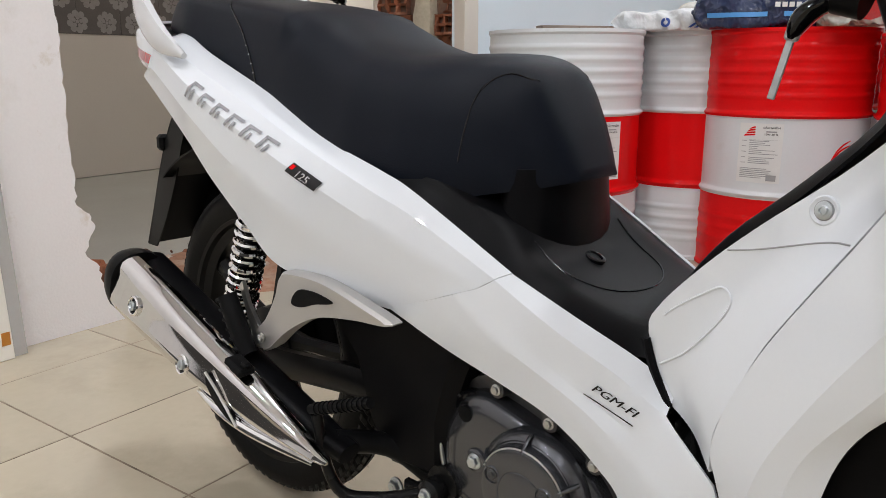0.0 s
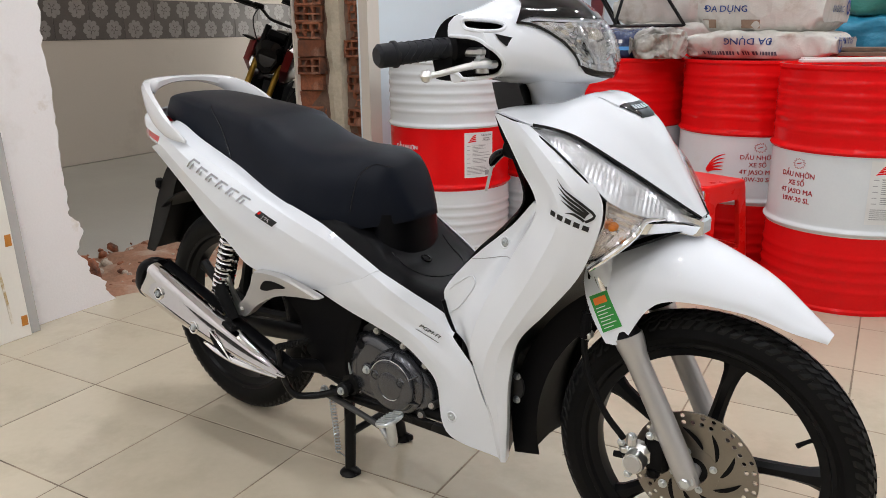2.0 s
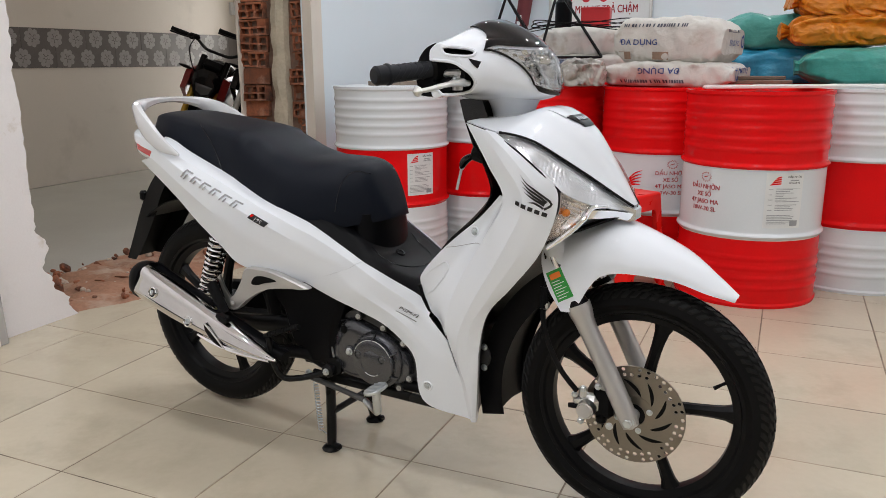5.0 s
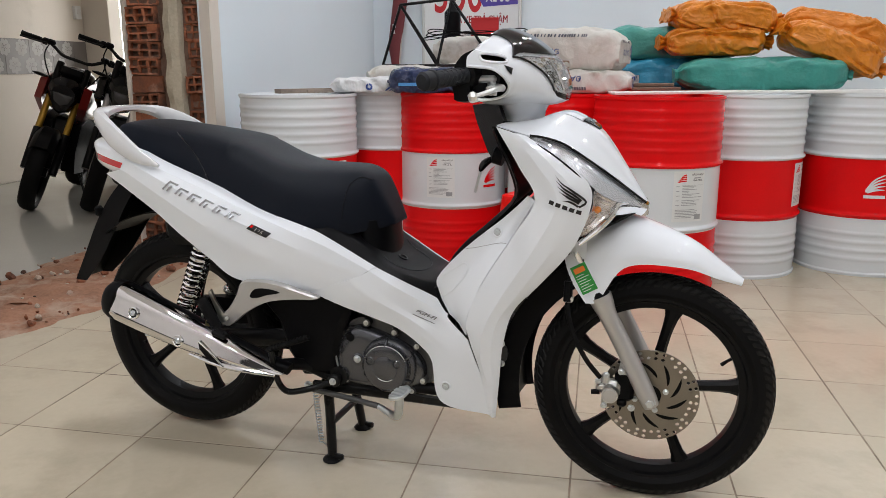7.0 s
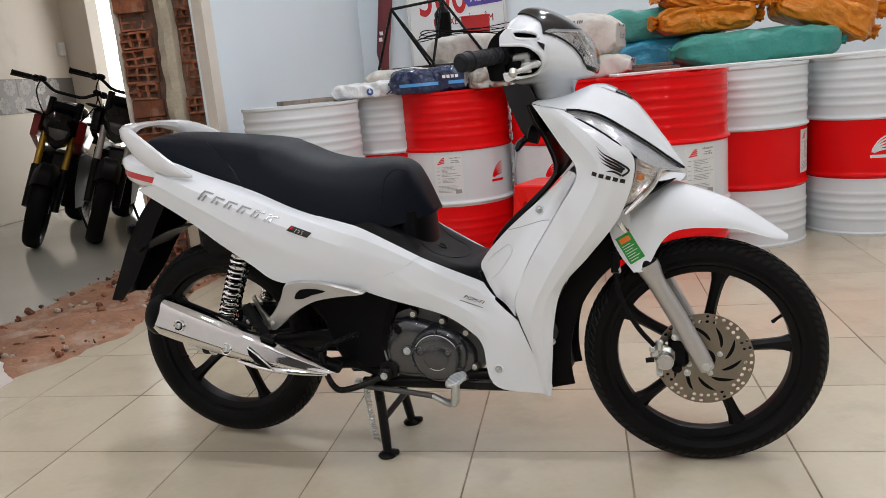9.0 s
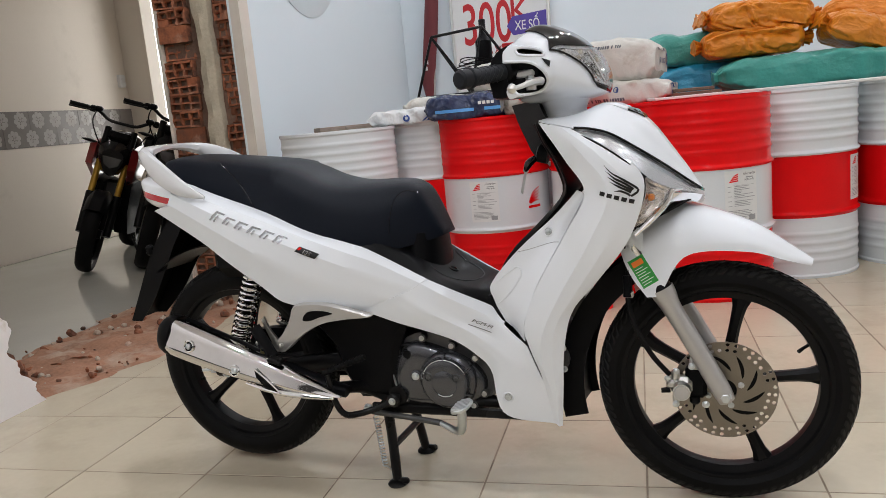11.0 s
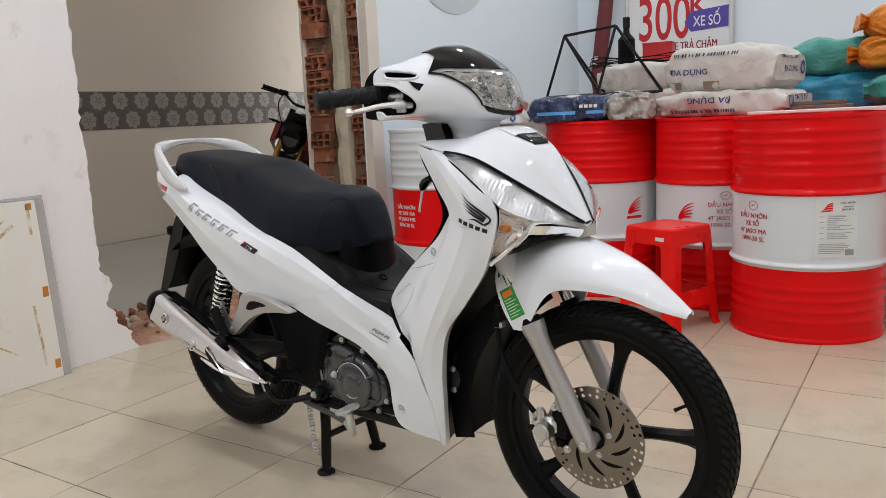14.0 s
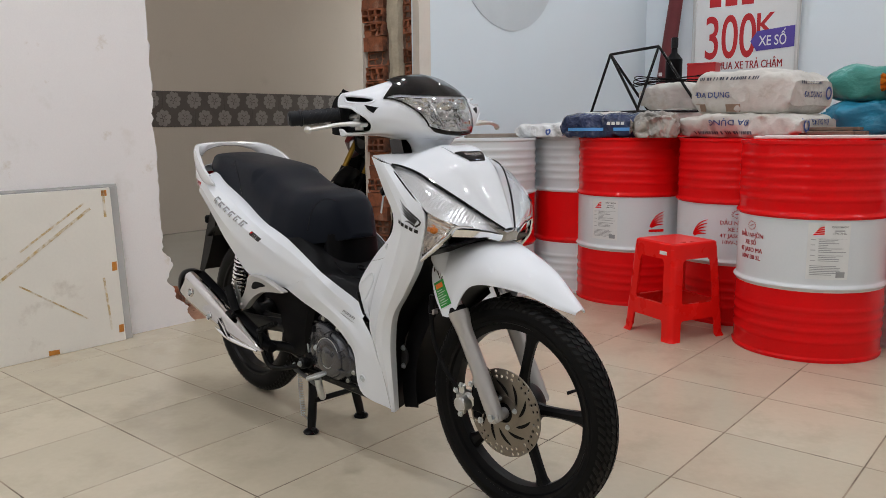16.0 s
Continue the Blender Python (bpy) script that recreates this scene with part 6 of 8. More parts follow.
# swing arm and shock absorbers
for s in (-1, 1):
    arm = part("swing_arm", Form().tube(spline([(-0.045, s * 0.082, RZ), (0.02, s * 0.082, RZ + 0.004), (0.16, s * 0.085, 0.302), (0.30, s * 0.085, 0.318), (0.405, s * 0.085, 0.322)], 14), [0.017] * 2 + [0.019] * 12, 10, flat=1.25), SATIN_BLACK, BIKE, "black box-section swing arm")
    bolt(arm, (0.0, s * 0.105, RZ), 0.011, (0, s, 0))
    part("chain_adjuster", Form().box((-0.052, s * 0.088, RZ), (0.03, 0.014, 0.02), 0.003).rod((-0.04, s * 0.09, RZ), (-0.095, s * 0.09, RZ - 0.004), 0.004), ZINC, arm)
    a, b = np.array((0.160, s * 0.122, 0.612)), np.array((0.047, s * 0.112, 0.345))
    sh = part("shock_absorber", Form().tube([a, a + (b - a) * 0.5, b], [0.011, 0.012, 0.014], 14), STEEL_BLACK, BIKE, "shock absorber with a bright coil spring")
    dd = (b - a) / np.linalg.norm(b - a)
    uu = np.cross(dd, (0, 1, 0))
    ww = np.cross(dd, uu)
    n = 420
    q = [a + (b - a) * (0.04 + 0.86 * i / n) + 0.0225 * (uu * math.cos(i * 2 * math.pi * 16.5 / n) + ww * math.sin(i * 2 * math.pi * 16.5 / n)) for i in range(n + 1)]
    part("coil_spring", Form().tube(q, 0.0050, 8), CHROME, sh, "bright steel coil spring")
    part("spring_seat", Form().tube([a + (b - a) * k for k in (0.90, 0.925, 0.94)], [0.028, 0.026, 0.017], 18), ALU, sh)
    part("lower_eye", Form().tube([a + (b - a) * k for k in (0.93, 0.99, 1.03)], [0.014, 0.015, 0.012], 14).rod(b + np.array((0, -0.016, 0)), b + np.array((0, 0.016, 0)), 0.015), ALU, sh)
part("chain_case", Form().loft([[(x, y, z) for x, z in ((-0.10, RZ + 0.02), (-0.08, RZ + 0.06), (0.05, RZ + 0.075), (0.30, RZ + 0.07), (0.44, RZ + 0.05), (0.44, RZ - 0.03), (0.30, RZ - 0.06), (0.0, RZ - 0.06), (-0.09, RZ - 0.04))] for y in (0.062, 0.066, 0.092, 0.096)]), BLACK, BIKE, "black chain case")
# footrest bracket
f = Form()
bo = [(0.226, 0.402), (0.232, 0.382), (0.252, 0.380), (0.300, 0.418), (0.365, 0.452), (0.440, 0.466), (0.500, 0.472), (0.455, 0.486), (0.380, 0.502), (0.310, 0.502), (0.288, 0.492), (0.275, 0.462), (0.250, 0.425)]
bo = [tuple(p) for p in spline(bo, 52, True)]
hol = [tuple(p) for p in spline([(0.315, 0.462), (0.330, 0.482), (0.365, 0.486), (0.400, 0.479), (0.365, 0.470), (0.335, 0.460)], 26, True)]
f = Form().plate(bo, -0.196, -0.172, grow=0.06)
brk = part("footrest_bracket", f, SILVER, BIKE, "silver cast footrest bracket")
# the opening's darkness is a black plate set on the bracket
part("bracket_opening_plate", Form().plate(hol, -0.1975, -0.190, grow=0.03), BLACK, brk, "black plate for the dark opening in the bracket")
bolt(brk, (0.246, -0.197, 0.398), 0.005, material=ALU)
peg = part("folded_footrest", Form().tube([(0.226, -0.206, 0.372), (0.205, -0.208, 0.408), (0.183, -0.208, 0.448)], [0.013, 0.0145, 0.0135], 12), RUBBER, brk, "black rubber folded footrest")
f = Form()
for i in range(6):
    k = i / 5
    f.box((0.224 - 0.036 * k - 0.008, -0.215, 0.380 + 0.062 * k), (0.014, 0.014, 0.006), 0.002)
part("footrest_rib", f, RUBBER, peg)
part("footrest_plate", Form().loft([[(x, y, z) for x, z in ((0.236, 0.384), (0.222, 0.398), (0.196, 0.462), (0.204, 0.470), (0.216, 0.440), (0.246, 0.400))] for y in (-0.196, -0.190)]), ALU, peg)
part("footrest_base", Form().box((0.213, -0.185, 0.388), (0.05, 0.022, 0.022), 0.006, pose(0, 0, 0)).box((0.185, -0.19, 0.400), (0.030, 0.02, 0.014), 0.004), ALU, peg)
bolt(peg, (0.197, -0.198, 0.383), 0.009, material=mat("yellow_zinc_bolt", (0.6, 0.5, 0.25), 0.3, metal=1.0))
# kick starter
pts, rad = along([(0.510, -0.134, 0.244), (0.474, -0.150, 0.230), (0.432, -0.172, 0.220), (0.400, -0.192, 0.224), (0.382, -0.202, 0.262), (0.373, -0.207, 0.330)], [0.010, 0.0085, 0.008, 0.008, 0.0075, 0.0075], 26)
kick = part("kick_lever", Form().tube(pts, rad, 12).lathe([(0.015, -0.014), (0.017, -0.008), (0.017, 0.010), (0.012, 0.014)], 20, pose(0.510, -0.137, 0.246, 90)), STEEL_BLACK, BIKE, "black kick start lever")
k0, k1 = np.array((0.364, -0.209, 0.334)), np.array((0.482, -0.213, 0.380))
f = Form().tube([k0, k1], [0.0066, 0.0066], 12)
for i in range(11):
    p = k0 + (k1 - k0) * (0.12 + 0.08 * i)
    f.tube([p - (k1 - k0) * 0.014, p + (k1 - k0) * 0.020], 0.0084, 10)
part("kick_pedal", f, RUBBER, kick, "ribbed rubber kick pedal")
bolt(kick, (0.510, -0.151, 0.246), 0.0068)
# brake pedal
pts, rad = along([(0.440, -0.125, 0.206), (0.55, -0.145, 0.205), (0.640, -0.165, 0.204)], [0.007, 0.007, 0.007], 14)
ped = part("brake_pedal", Form().tube(pts, rad, 12), ENGINE_DARK, BIKE, "grey steel brake pedal with a ribbed tread")
pts, rad = along([(0.640, -0.165, 0.204), (0.680, -0.185, 0.198), (0.705, -0.205, 0.208), (0.715, -0.220, 0.245), (0.718, -0.226, 0.268)], [0.007, 0.0085, 0.010, 0.0105, 0.010], 18)
part("pedal_arm", Form().tube(pts, rad, 12), ZINC, ped, "zinc plated pedal arm")
oval_ = [(0.023 * math.copysign(abs(math.cos(a)) ** 0.7, math.cos(a)), 0.029 * math.copysign(abs(math.sin(a)) ** 0.7, math.sin(a))) for a in np.linspace(0, 2 * math.pi, 32, endpoint=False)]
f = Form().loft([[(x * k, y * k, z) for x, y in oval_] for z, k in ((-0.004, 0.9), (-0.002, 1.0), (0.003, 1.0), (0.0045, 0.94))])
for i in range(8):
    y = -0.0245 + 0.007 * i
    f.box((0.0, y, 0.0055), (0.042 * (1 - (y / 0.031) ** 4), 0.0028, 0.003), 0.0008)
part("pedal_tread", f, ZINC, ped, at=pose(0.722, -0.232, 0.276, 8, -16, -8))
# stand
stand = part("centre_stand", Form().rod((0.45, -0.095, 0.205), (0.45, 0.095, 0.205), 0.013).rod((0.470, -0.085, 0.10), (0.470, 0.085, 0.10), 0.009), STEEL_BLACK, BIKE, "black steel centre stand")
for s in (-1, 1):
    part("stand_leg", Form().tube(spline([(0.452, s * 0.070, 0.215), (0.462, s * 0.078, 0.13), (0.474, s * 0.097, 0.014)], 8), [0.012] * 7 + [0.011], 12, flat=1.3), STEEL_BLACK, stand)
    part("stand_foot", Form().lathe([(0.024, 0.0), (0.025, 0.004), (0.020, 0.010), (0.012, 0.014)], 20, pose(0.474, s * 0.099, 0)).box((0.492, s * 0.099, 0.012), (0.03, 0.014, 0.016), 0.004), STEEL_BLACK, stand)
    bolt(stand, (0.425, s * 0.118, 0.212), 0.009, (0, s, 0))
q = [np.array((0.440 + 0.012 * k, -0.112, 0.190 - 0.135 * k)) + 0.0062 * np.array((math.cos(k * 2 * math.pi * 17), math.sin(k * 2 * math.pi * 17), 0)) for k in np.linspace(0, 1, 260)]
part("stand_spring", Form().tube(q, 0.0016, 6).rod((0.438, -0.112, 0.205), (0.440, -0.112, 0.188), 0.002).rod((0.452, -0.112, 0.056), (0.462, -0.1, 0.04), 0.002), ZINC, stand, "bright return spring")

# screws, emblems and badges on the bodywork
T_SHIELD, T_PANEL, T_COWL, T_LOWER = tree(SHIELD), tree(PANEL), tree(COWL), tree(LOWER)


def side(tr, x, z):
    hit = tr.ray_cast(Vector((x, -1, z)), Vector((0, 1, 0)))[0]
    return hit.y if hit else -0.13


def recessed(tr, x, z, parent, r=0.010):
    """A bolt in a round cup that follows the slope of the panel."""
    at, out, _, _ = tr.ray_cast(Vector((x, -1, z)), Vector((0, 1, 0)))
    out = out if out.y < 0 else -out
    m = Matrix.Translation(at) @ Vector((0, 0, 1)).rotation_difference(out).to_matrix().to_4x4()
    part("screw_cup", Form().lathe([(r * 1.75, -0.001), (r * 1.65, 0.0014), (r * 1.5, 0.0020), (r * 1.30, 0.0014), (r * 1.12, 0.0004)], 32, m, caps=False), WHITE, parent)
    # grey disc puts the shade of the cup's bottom into colour
    part("cup_shade", Form().lathe([(r * 1.14, 0.0002), (r * 1.14, 0.0008), (0.0005, 0.0008)], 28, m), INK, parent)
    part("screw", Form().lathe([(r * 1.0, 0.0005), (r * 1.0, 0.0020), (r * 0.6, 0.0024), (r * 0.56, 0.0050), (r * 0.34, 0.0052), (r * 0.28, 0.0034), (0.0005, 0.0034)], 20, m), ZINC, parent, sharp=20)


recessed(T_PANEL, 0.921, 0.649, panel, 0.0072)
recessed(T_LOWER, 0.800, 0.264, panel, 0.0075)
# wing emblem and bars on the leg shield
shield_r = bpy.data.objects["leg_shield"]
v, q = [], []
EO, EA, EB = np.array((1.051, 0.793)), np.array((0.072, -0.004)), np.array((-0.003, -0.073))
FEATHERS = [([(0.14, 0.02), (0.32, 0.22), (0.58, 0.37), (0.83, 0.52), (1.04, 0.67), (1.02, 0.77), (0.86, 0.87)], 0.031), ([(0.18, 0.18), (0.42, 0.38), (0.70, 0.52), (0.93, 0.68)], 0.031), ([(0.22, 0.33), (0.47, 0.49), (0.74, 0.63), (0.89, 0.72)], 0.031), ([(0.28, 0.47), (0.52, 0.60), (0.76, 0.71), (0.86, 0.77)], 0.031), ([(0.40, 0.74), (0.58, 0.73), (0.76, 0.80), (0.84, 0.86)], 0.030)]
for pts_, w0 in FEATHERS:
    k, n = len(v), 14
    c_ = spline(pts_, n)[:, :2]
    tg = np.gradient(c_, axis=0)
    for j in range(n):
        s_ = j / (n - 1)
        nn = np.array((-tg[j][1], tg[j][0])) / (np.hypot(*tg[j]) + 1e-9)
        w = w0 * min(1, s_ * 2.2 + 0.10)
        for sg in (1, -1):
            a, b = c_[j] + nn * w * sg
            v.append(tuple(EO + EA * a + EB * b))
    q += [(k + 2 * j, k + 2 * j + 2, k + 2 * j + 3, k + 2 * j + 1) for j in range(n - 1)]
part("wing_emblem", decal(T_SHIELD, v, q), BLACK_INK, shield_r, "plain black wing shaped emblem")
u = EA + EB * 0.25
u = u / np.hypot(*u)
for i in range(5):
    part("emblem_bar", decal(T_SHIELD, *bars(EO + EB * 0.79, u, [(0.0150 * i, 0.0150 * i + 0.0105, -0.0048, 0.0038, 0)])), BLACK_INK, shield_r, "plain black block")
u = np.array((0.945, -0.327))
cells = []
for i in range(6):
    a, tall = 0.0375 * i, 0.013 if i == 0 else 0.0095
    c_ = [(a, a + 0.0055, -tall, tall, 0.5), (a + 0.0055, a + 0.027, tall - 0.0036, tall, 0.5), (a + 0.0125, a + 0.0175, -tall, tall - 0.0075, 0.5)]
    cells.append(c_)
nb = part("name_badge", decal(T_COWL, *bars(np.array((0.092, 0.7275)), u, cells[0]), lift=0.0025), BADGE, cowl, "slanting plain chrome shapes")
for cell in cells[1:]:
    part("badge_shape", decal(T_COWL, *bars(np.array((0.092, 0.7275)), u, cell), lift=0.0025), BADGE, nb)
u = np.array((0.925, -0.38))
nb = part("number_badge", decal(T_COWL, *bars(np.array((0.322, 0.640)), u, [(0.004, 0.058, -0.0075, 0.0075, 0.5)]), lift=0.002), BLACK_INK, cowl, "black badge with silver figures")
part("badge_flash", decal(T_COWL, *bars(np.array((0.322, 0.640)), u, [(0.006, 0.012, 0.000, 0.0060, 0.5)]), lift=0.0030), RED, nb, "small red flash")
tv, tf = letters("125", 0.0095, 0.0001, 1.25)
o = np.array((0.322, 0.640)) + u * 0.031
w = np.array((-u[1], u[0]))
tv2 = [tuple(o + u * (p[0] + 0.35 * (p[2] - 0.005)) + w * (p[2] - 0.0048)) for p in tv]
part("badge_figures", decal(T_COWL, tv2, tf, lift=0.0032), CHROME, nb, "silver figures")
u = np.array((0.93, -0.367))
tv, tf = letters("PGM-FI", 0.0085, 0.0001, 1.35)
o = np.array((0.756, 0.4425))
w = np.array((-u[1], u[0]))
mm = part("model_mark", decal(T_LOWER, [tuple(o + u * (p[0] + 0.45 * (p[2] - 0.0047)) + w * (p[2] - 0.0047)) for p in tv], tf), BLACK_INK, cowl, "small black lettering")
part("fine_line", decal(T_LOWER, *bars(np.array((0.722, 0.4485)), u, [(0.006, 0.062, -0.0068, -0.0054, 0.5)])), BLACK_INK, mm)
# hairline joint along the tank line and the seam between the cowls
line = spline([(0.633, -0.1475, 0.5485), (0.600, -0.1615, 0.5305), (0.540, -0.1655, 0.5075), (0.462, -0.1605, 0.4795)], 30)
part("panel_gap", Form().tube(line, 0.0009, 6), INK, cowl, "thin dark panel gap")
line = [(x, side(T_PANEL, x, z) - 0.0001, z) for x, z in spline([(0.845, 0.604), (0.870, 0.609), (0.895, 0.616), (0.931, 0.627), (0.949, 0.630)], 24)[:, :2]]
part("panel_gap", Form().tube(line, 0.0008, 6), INK, panel, "thin dark panel gap")
# moulded edge round the hollow of the inner panel
line = [(x, side(T_PANEL, x, z) - 0.0004, z) for x, z in spline([(0.787, 0.482), (0.811, 0.500), (0.834, 0.527), (0.849, 0.549), (0.851, 0.562), (0.842, 0.570), (0.822, 0.558), (0.801, 0.543), (0.789, 0.532)], 36)[:, :2]]
part("moulded_edge", Form().tube(line, 0.0012, 8), WHITE, panel)
# black strip that paints the dark gap at the foot of the seat cover
part("gap_strip", Form().tube(spline([(0.772, -0.118, 0.505), (0.782, -0.117, 0.475), (0.800, -0.119, 0.443)], 8), 0.0045, 8), BLACK, panel, "black strip standing in for a dark gap")
# key in its lock
lock = part("ignition_lock", Form().lathe([(0.020, 0), (0.020, 0.022), (0.014, 0.026), (0.001, 0.026)], 22, pose(0.925, -0.092, 0.812, 0, -75)), BLACK, BIKE, "black ignition lock")
key = part("ignition_key", Form().tube(spline([(0.908, -0.094, 0.810), (0.892, -0.096, 0.805), (0.880, -0.098, 0.796), (0.872, -0.099, 0.780)], 12), [0.008, 0.010, 0.013, 0.015, 0.016, 0.017, 0.018, 0.018, 0.017, 0.015, 0.012, 0.006], 14, flat=0.5), BLACK_LACQUER, lock, "key with a black head")
part("spare_key", Form().box((0, 0, -0.027), (0.0065, 0.0025, 0.054), 0.001).box((0, 0, 0.0), (0.012, 0.006, 0.012), 0.003), ZINC, key, "steel key blade hanging from the ring", at=pose(0.874, -0.100, 0.784, 0, 14, 0))


# ---- things on and round the drums ----
CEMENT = crumpled(stained(mat("woven_cement_sack", (0.58, 0.56, 0.515), 0.62, vary=0.10, scale=7, fine=240, bump=0.002), (0.34, 0.27, 0.185), 5.5, 0.55, 0.74, 4), 8, 0.012)
TEAL = crumpled(mat("teal_tarpaulin", (0.045, 0.27, 0.225), 0.36, vary=0.16, scale=6, fine=60, bump=0.004), 9, 0.012, (0.4, 1, 1))
BLUE_TARP = crumpled(mat("blue_tarpaulin", (0.025, 0.27, 0.43), 0.36, vary=0.14, scale=6, fine=60, bump=0.004), 9, 0.012, (0.4, 1, 1))
ORANGE = crumpled(mat("orange_plastic_bag", (0.66, 0.215, 0.014), 0.38, vary=0.14, scale=7, fine=50, bump=0.003), 16, 0.016, (0.6, 1, 1))
NAVY = crumpled(stained(mat("navy_plastic_sack", (0.025, 0.038, 0.095), 0.24, vary=0.25, scale=9, fine=40, bump=0.004), (0.32, 0.32, 0.32), 5.0, 0.52, 0.66, 5), 14, 0.022)
CLEAR_BAG = crumpled(stained(mat("dusty_clear_plastic", (0.44, 0.42, 0.38), 0.26, vary=0.2, scale=9, fine=40, bump=0.005), (0.2, 0.19, 0.18), 7, 0.5, 0.7, 3), 13, 0.024)
CRUMPLED_PAPER = crumpled(mat("crumpled_white_paper", (0.70, 0.71, 0.71), 0.42, vary=0.06), 14, 0.016)
PLANK = stained(mat("grey_brown_board", (0.25, 0.2, 0.16), 0.7, vary=0.25, scale=20, fine=120, bump=0.001), (0.13, 0.1, 0.08), 8, 0.5, 0.7, 2)
WHITE_STRIP = mat("white_pvc_strip", (0.72, 0.72, 0.7), 0.4, vary=0.04)


def sack_form(L, W, H, seed, tied=False, crease=0.012, square=0.22, nl=44, nr=44):
    """A filled bag along x, resting on z = 0; its ends sewn flat or tied."""
    rings_ = []
    folds = []
    if tied and crease > 0.02:
        nl, nr = 96, 96
        rn = random.Random(seed)
        for k in range(26):
            e_ = rn.choice((-1, 1))
            a_ = rn.uniform(0, 2 * math.pi)
            folds.append((e_ * 0.86, a_, e_ * rn.uniform(-0.35, 0.5), a_ + rn.uniform(-0.9, 0.9), rn.uniform(0.008, 0.018), rn.uniform(0.012, 0.026)))
        for k in range(9):
            s_, a_ = rn.uniform(-0.6, 0.4), rn.uniform(0, 2 * math.pi)
            folds.append((s_, a_, s_ + rn.uniform(0.15, 0.5), a_ + rn.uniform(-1.4, 1.4), rn.uniform(0.008, 0.016), rn.uniform(0.014, 0.03)))
    for i in range(nl):
        s = -1 + 2 * i / (nl - 1)
        e = abs(s)
        if tied:
            slack = crease > 0.02
            neck = 0.86 if slack else 0.93
            w = W / 2 * (max(0.16, (1 - (e / neck * 0.96) ** 5) ** 0.5) if e < neck else 0.20 + (1.9 if slack else 1.5) * (e - neck))
            h = H / 2 * (max(0.20, (1 - (e / neck * 0.96) ** 5) ** 0.5) if e < neck else 0.22 + (1.5 if slack else 1.2) * (e - neck))
        else:
            w = W / 2 * (0.93 + 0.07 * (1 - e**6))
            h = H / 2 * max(square, (1 - e ** (12 if square < 0.5 else 6)) ** 0.5)
        ring_ = []
        for j in range(nr):
            a = 2 * math.pi * j / nr
            ca, sa = math.cos(a), math.sin(a)
            p = 0.52 if tied else 0.38
            y, z = w * math.copysign(abs(ca) ** p, ca), h * math.copysign(abs(sa) ** p, sa)
            n = noise.noise((s * L * 5 + seed * 7.3, y * 9, z * 9 + seed)) + 0.5 * noise.noise((s * L * 14 + seed, y * 22, z * 22))
            k = 1 + crease * n / max(h, 0.03) * (0.35 if tied and crease > 0.02 else 1.3 if tied else 0.8)
            fold = 0.0
            if tied:
                fold = crease * 0.45 * math.sin(9 * a + 3 * seed) * max(0, e - 0.5) * 2
                for s0, a0, s1, a1, dp, wd in folds:
                    # distance from a crease line, over the unrolled skin
                    q = min(1.0, max(0.0, (s - s0) / (s1 - s0)))
                    da = (a - a0 - (a1 - a0) * q + math.pi) % (2 * math.pi) - math.pi
                    dist = math.hypot(da * (W + H) / 5, (s - s0 - (s1 - s0) * q) * L / 2)
                    t_ = math.sin(math.pi * min(1, 0.12 + 0.88 * (1 - q)))
                    fold += dp * t_ * (0.55 * max(0, 1 - abs(dist - wd * 1.2) / wd) - max(0, 1 - dist / wd))
            zz = z * k + fold * sa
            ring_.append((s * L / 2 + crease * 0.6 * noise.noise((y * 8, z * 8, seed + s)), y * k + fold * ca, max(zz, -H / 2 * 0.86)))
        rings_.append(ring_)
    f = Form().loft(rings_)
    f.v = [v + np.array((0, 0, H / 2 * 0.86)) for v in f.v]
    return f


def sack(name, label, category, m, size, material, seed, tied=False, crease=0.012, group="", square=0.22):
    o = thing(name, label, category, m, group)
    body = part("bag", sack_form(*size, seed, tied, crease, square), material, o, sharp=60)
    if tied:
        L, W, H = size
        for s in (-1, 1):
            r0 = np.linspace(0, 2 * math.pi, 26)
            part("tie_cord", Form().tube([(s * L / 2 * 0.93 + 0.002 * math.sin(5 * a), W / 2 * 0.20 * math.cos(a), H / 2 * (0.86 + 0.24 * math.sin(a))) for a in r0], 0.004, 6), WHITE_STRIP, o)
    elif square < 0.45:
        L, W, H = size
        for s in (-1, 1):
            part("sewn_edge", Form().box((s * (L / 2 + 0.002), 0, H * 0.43), (0.012, W * 0.84, max(0.012, H * 0.12)), 0.004), material, o)
    return o, body


def on_bag(form, pts, faces, lift=0.004, way=(0, 1, 0), turn=None):
    """Print laid onto the front or the end of a bag."""
    t = tree(form)
    out = []
    w = Vector(way)
    for p in pts:
        hit = t.ray_cast(Vector(p) - w * 2, w)[0]
        out.append(tuple((hit if hit else Vector(p)) - w * lift))
    return Form().add(out, faces)


SLATE_INK = mat("slate_print", (0.075, 0.08, 0.11), 0.6)
BROWN_PRINT = mat("faded_brown_print", (0.30, 0.20, 0.14), 0.65, vary=0.2, scale=15)


